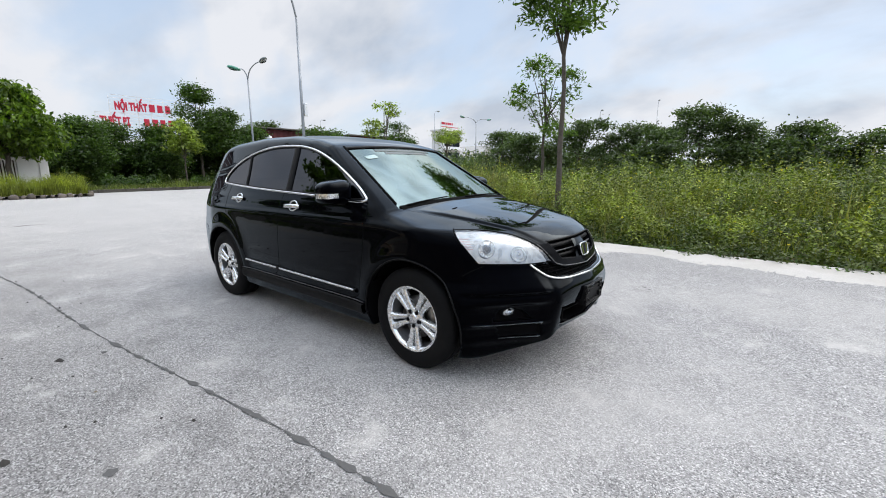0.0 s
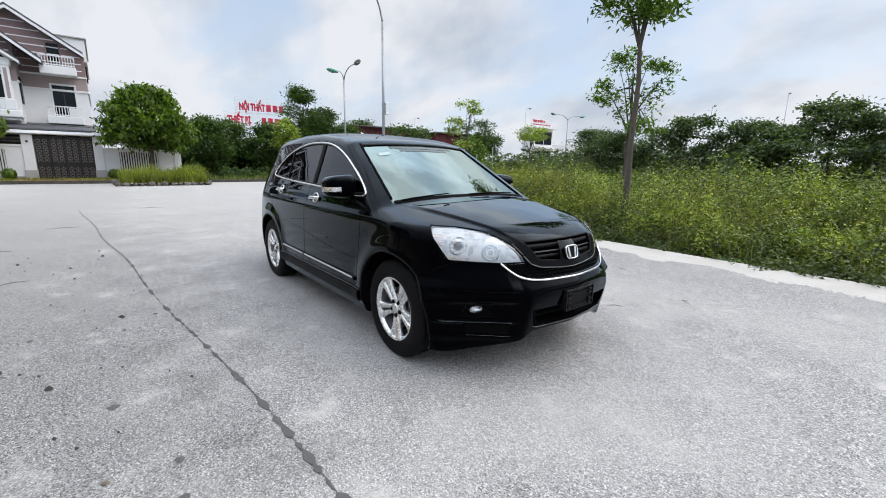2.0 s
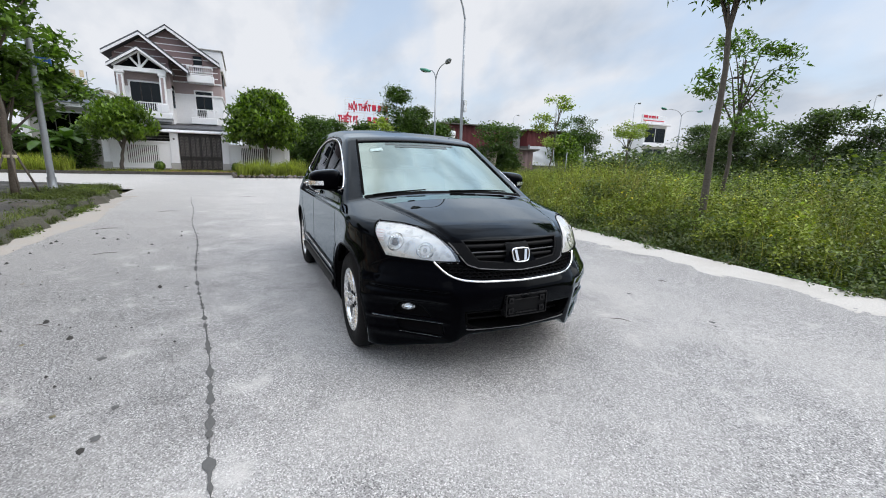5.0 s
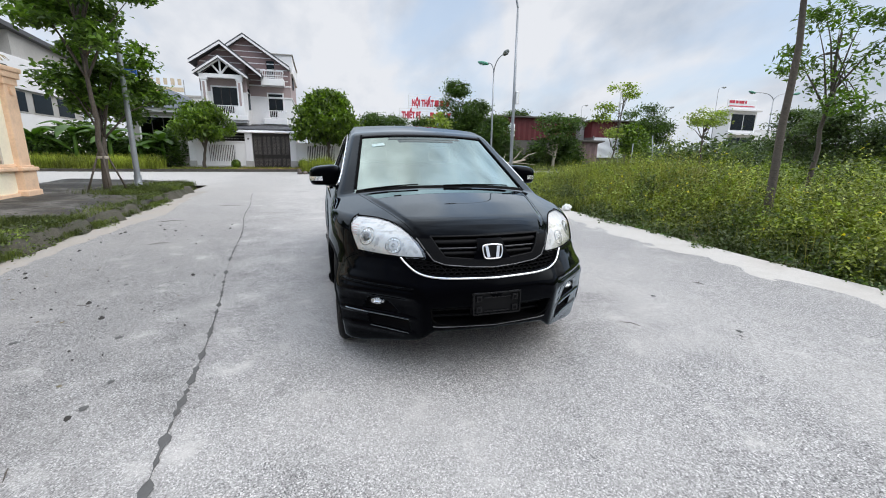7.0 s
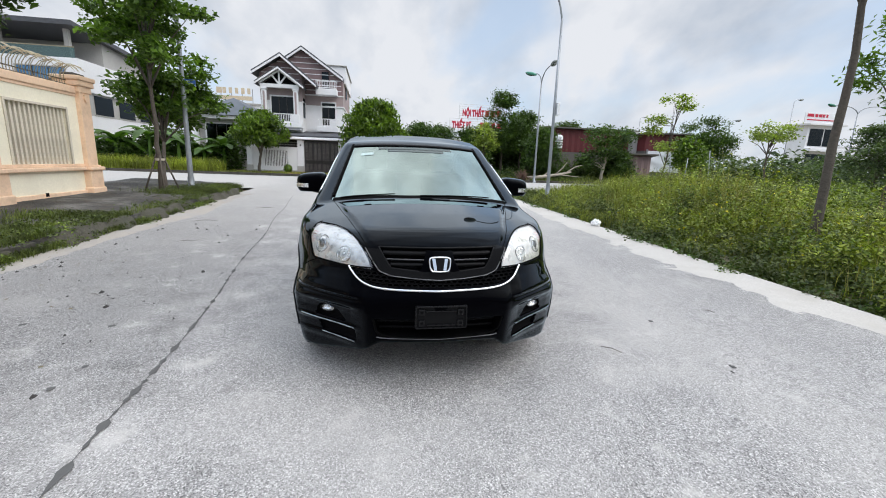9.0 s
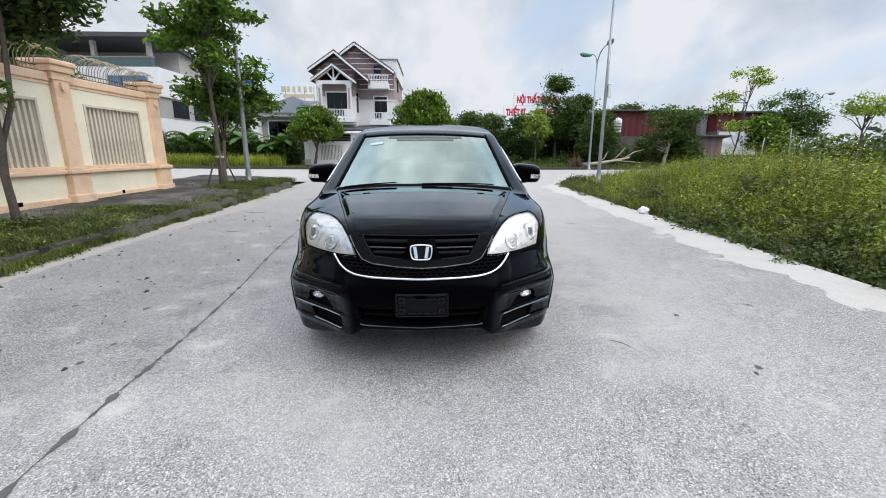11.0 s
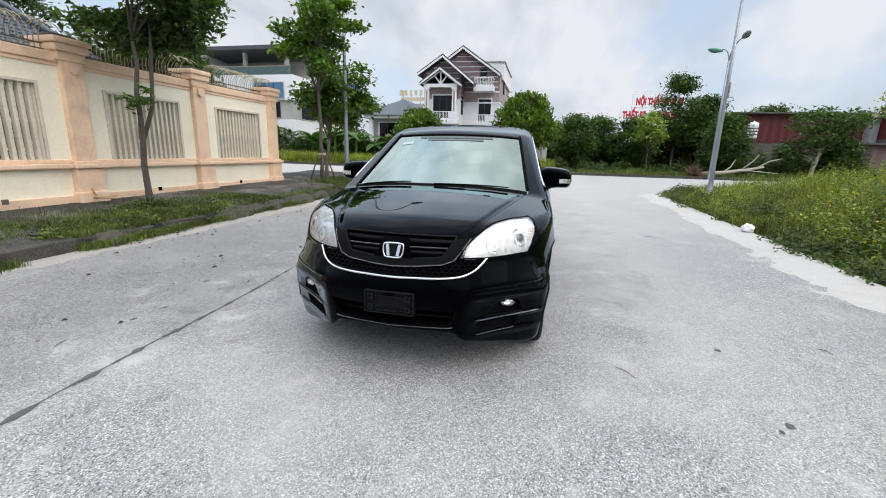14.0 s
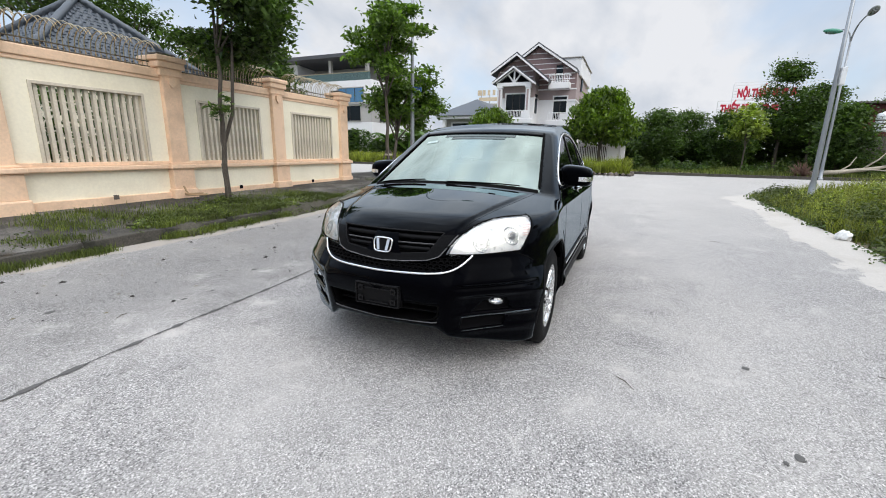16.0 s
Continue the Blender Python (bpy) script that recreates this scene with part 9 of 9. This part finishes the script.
for k, (mat, text) in enumerate(((LEAF_CREEP, "dark leafy weeds on the pavement's verge"), (LEAF_WEED_MID, "fresh green weeds on the pavement's verge"))):
    g = np.random.default_rng(610 + k)
    vx = np.r_[g.uniform(-3.6, 0.7, 55), g.uniform(-10.2, -7.2, 40), g.uniform(-7.2, -3.6, 22), g.normal(-1.5, 0.2, 8)]
    vy = np.r_[-4.52 - np.abs(g.normal(0, 0.5, 55)), -4.70 - np.abs(g.normal(0, 0.55, 40)), -4.52 - np.abs(g.normal(0, 0.12, 22)), g.normal(-5.8, 0.15, 8)]
    mounds("verge_weeds", text, mat, vx, vy, np.where(vy > LEFT_EDGE, rise(vx, vy), pave_height(vx, vy)), g.uniform(0.08, 0.26, len(vx)), g.uniform(0.04, 0.16, len(vx)), 70, 0.042, 0.28, 620 + k)
gx, gy = np.r_[rng.normal(-1.6, 0.25, 90), rng.normal(-8.3, 0.7, 90), rng.uniform(-9, 3, 60)], np.r_[rng.normal(-5.85, 0.14, 90), rng.normal(-5.6, 0.25, 90), rng.normal(-4.95, 0.15, 60)]
c = np.repeat(np.stack([gx, gy, pave_height(gx, gy)], -1), 14, 0) + rng.normal(0, 1, (len(gx) * 14, 3)) * np.array((0.05, 0.05, 0.0)) + np.abs(rng.normal(0, 1, (len(gx) * 14, 3))) * np.array((0, 0, 0.07))
stuff("verge_weeds", *leaf_mesh(c, 0.045, 0.28, rng, 0.1), LEAF_CREEP, "small leafy weeds on the pavement's verge", "weeds")
# bright tall grass strip across the junction and in the island
gx, gy = rng.uniform(-21.9, -20.4, 7000), rng.uniform(-19, -8.9, 7000)
blades("tall_grass", "bright yellow-green tall grass across the road", GRASS_BRIGHT, gx, gy, rise(gx, gy) + 0.08, 0.75, 0.022, 11)
gx, gy = rng.uniform(-19.1, -17.9, 6000), rng.uniform(-1.85, 1.3, 6000)
blades("tall_grass", "bright yellow-green tall grass in a stone-edged bed", GRASS_BRIGHT, gx, gy, rise(gx, gy) + 0.10, 0.62 + 0.22 * np.sin(2.3 * gy) * np.sin(1.1 * gy + 3 * gx), 0.016, 12)
gx, gy = rng.uniform(-23.5, -20.05, 16000), rng.uniform(1.6, 30, 16000)
blades("verge_grass", "rough grass verge across the junction", VERGE, gx, gy, rise(gx, gy) + 0.09, 0.20 + 0.22 * np.clip(np.sin(1.9 * gy) * np.sin(0.73 * gy + 1) + 0.4 * np.sin(4.3 * gy + 2 * gx), 0, 1), 0.020, 13)
gx, gy = rng.uniform(-22.3, -20.1, 5000), rng.uniform(-8.8, 1.6, 5000)
blades("verge_grass", "thin grass before the villa fence", BLADE, gx, gy, rise(gx, gy) + 0.09, 0.12, 0.02, 14)
# dense undergrowth
g = np.random.default_rng(88)
for k, (mat, count, text) in enumerate(((LEAF_DARK, 46, "dark undergrowth below the thicket"), (LEAF_WEED_DARK, 26, "mid-green bushes below the thicket"))):
    ux, uy = np.r_[g.uniform(-25.0, -22.0, count), g.uniform(-24.4, -23.2, 12)], np.r_[g.uniform(1.2, 16, count), g.uniform(11.0, 15.0, 12)]
    wide, tall = np.r_[g.uniform(0.35, 0.9, count), g.uniform(0.5, 0.8, 12)], np.r_[0.25 + 0.95 * g.uniform(0, 1, count) ** 2, g.uniform(1.0, 1.9, 12)]
    mounds("undergrowth", text, mat, ux, uy, rise(ux, uy) + 0.05, wide, tall, 300, 0.16, 0.22, 880 + k)
c = np.stack([rng.uniform(-30, -27, 14000), rng.uniform(-0.5, 11.5, 14000), np.zeros(14000)], -1)
c[:, 2] = rise(c[:, 0], c[:, 1]) + 0.1 + rng.uniform(0, 1, 14000) * (2.0 + 0.6 * np.sin(0.9 * c[:, 1]))
stuff("undergrowth", *leaf_mesh(c, 0.30, 0.28, rng, 0.2), LEAF_DARK, "tall dark bushes at the back of the thicket", "bushes")
c = np.stack([rng.uniform(-27, -22.5, 15000), rng.uniform(-20, -8.6, 15000), np.zeros(15000)], -1)
c[:, 2] = rise(c[:, 0], c[:, 1]) + 0.1 + rng.uniform(0, 1, 15000) * (1.9 + 0.5 * np.sin(1.3 * c[:, 1]))
stuff("undergrowth", *leaf_mesh(c, 0.26, 0.26, rng, 0.2), LEAF_DARK, "dark garden shrubs across the road", "bushes")
c = np.stack([rng.uniform(-45, 40, 30000), rng.uniform(27, 36, 30000), np.zeros(30000)], -1)
c[:, 2] = rise(c[:, 0], c[:, 1]) + rng.uniform(0, 1, 30000) * (1.7 + 0.6 * np.sin(0.5 * c[:, 0]) + 0.4 * np.sin(1.7 * c[:, 0]))
stuff("far_bushes", *leaf_mesh(c, 0.42, 0.28, rng, 0.2), LEAF_FAR, "far bushes behind the vacant lot", "bushes")


def banana(x, y, height, seed):
    rng = np.random.default_rng(seed)
    z = float(rise(x, y)) + 0.05
    ob = thing("banana_plant", "banana plant with long arching torn leaves", "banana plant", (x, y, z), "banana plants across the road")
    bm = bmesh.new()
    tube(bm, [(0, 0, 0), (0.02, 0.02, height * 0.3), (0, 0, height * 0.55)], [0.12, 0.10, 0.06], 10)
    part("stem", bm, BANANA, ob, "", True)
    for k in range(8):
        yaw = 2 * math.pi * k / 8 + rng.uniform(-0.4, 0.4)
        length = height * rng.uniform(0.55, 0.85)
        rise_up = rng.uniform(0.3, 1.2)
        bm = bmesh.new()
        rows = []
        for i in range(9):
            t = i / 8
            out, up = length * t * math.cos(rise_up * (1 - 0.3 * t)), length * (math.sin(rise_up) * t - 0.75 * t * t)
            w = 0.26 * math.sin(math.pi * min(1, 0.08 + 0.92 * t)) ** 0.6 * (1 if i < 8 else 0.1)
            jag = rng.uniform(0.8, 1.1)
            c = Vector((out * math.cos(yaw), out * math.sin(yaw), height * 0.52 + up))
            s = Vector((-math.sin(yaw), math.cos(yaw), 0))
            rows.append([bm.verts.new(c + s * w * jag - Vector((0, 0, w * 0.35))), bm.verts.new(c), bm.verts.new(c - s * w * jag - Vector((0, 0, w * 0.35)))])
        for a, b in zip(rows, rows[1:]):
            bm.faces.new((a[0], a[1], b[1], b[0]))
            bm.faces.new((a[1], a[2], b[2], b[1]))
        part("leaf", bm, BANANA, ob, "", True)


for i, (bx, by, bh) in enumerate([(-22.6, -13.2, 3.6), (-22.4, -11.6, 3.0), (-22.8, -9.3, 2.7), (-23.0, -15.2, 3.0), (-22.6, -10.3, 2.2)]):
    banana(bx, by, bh, 300 + i)
# clods of dirt dropped on the road along the kerb
drop = np.random.default_rng(77)
n = 130
gx, gy = drop.uniform(-4, 5.5, n), -4.25 + 2.4 * drop.uniform(0, 1, n) ** 1.6
wide = 0.015 + 0.026 * drop.uniform(0, 1, n) ** 3
yaw = drop.uniform(0, 6.28, n)
ring = np.arange(6) * np.pi / 3
around = ring[None] + yaw[:, None]
reach = wide[:, None] * drop.uniform(0.6, 1.25, (n, 6))
ground = rise(gx, gy)
foot = np.stack([gx[:, None] + reach * np.cos(around), gy[:, None] + 0.7 * reach * np.sin(around), np.repeat(ground[:, None] - 0.002, 6, 1)], -1)
top = np.stack([gx, gy, ground + 0.45 * wide + 0.004], -1)[:, None]
k = np.arange(n)[:, None] * 7
f = np.concatenate([k + np.array([[i, (i + 1) % 6, 6]]) for i in range(6)])
stuff("dirt_clods", np.concatenate([foot, top], 1).reshape(-1, 3), f, surface("dry dark clod", (0.030, 0.027, 0.024), 0.9, fine=90, coarse=9, vary=0.4, relief=0.4), "small dark clods of dirt strewn along the road's edge", "dirt")
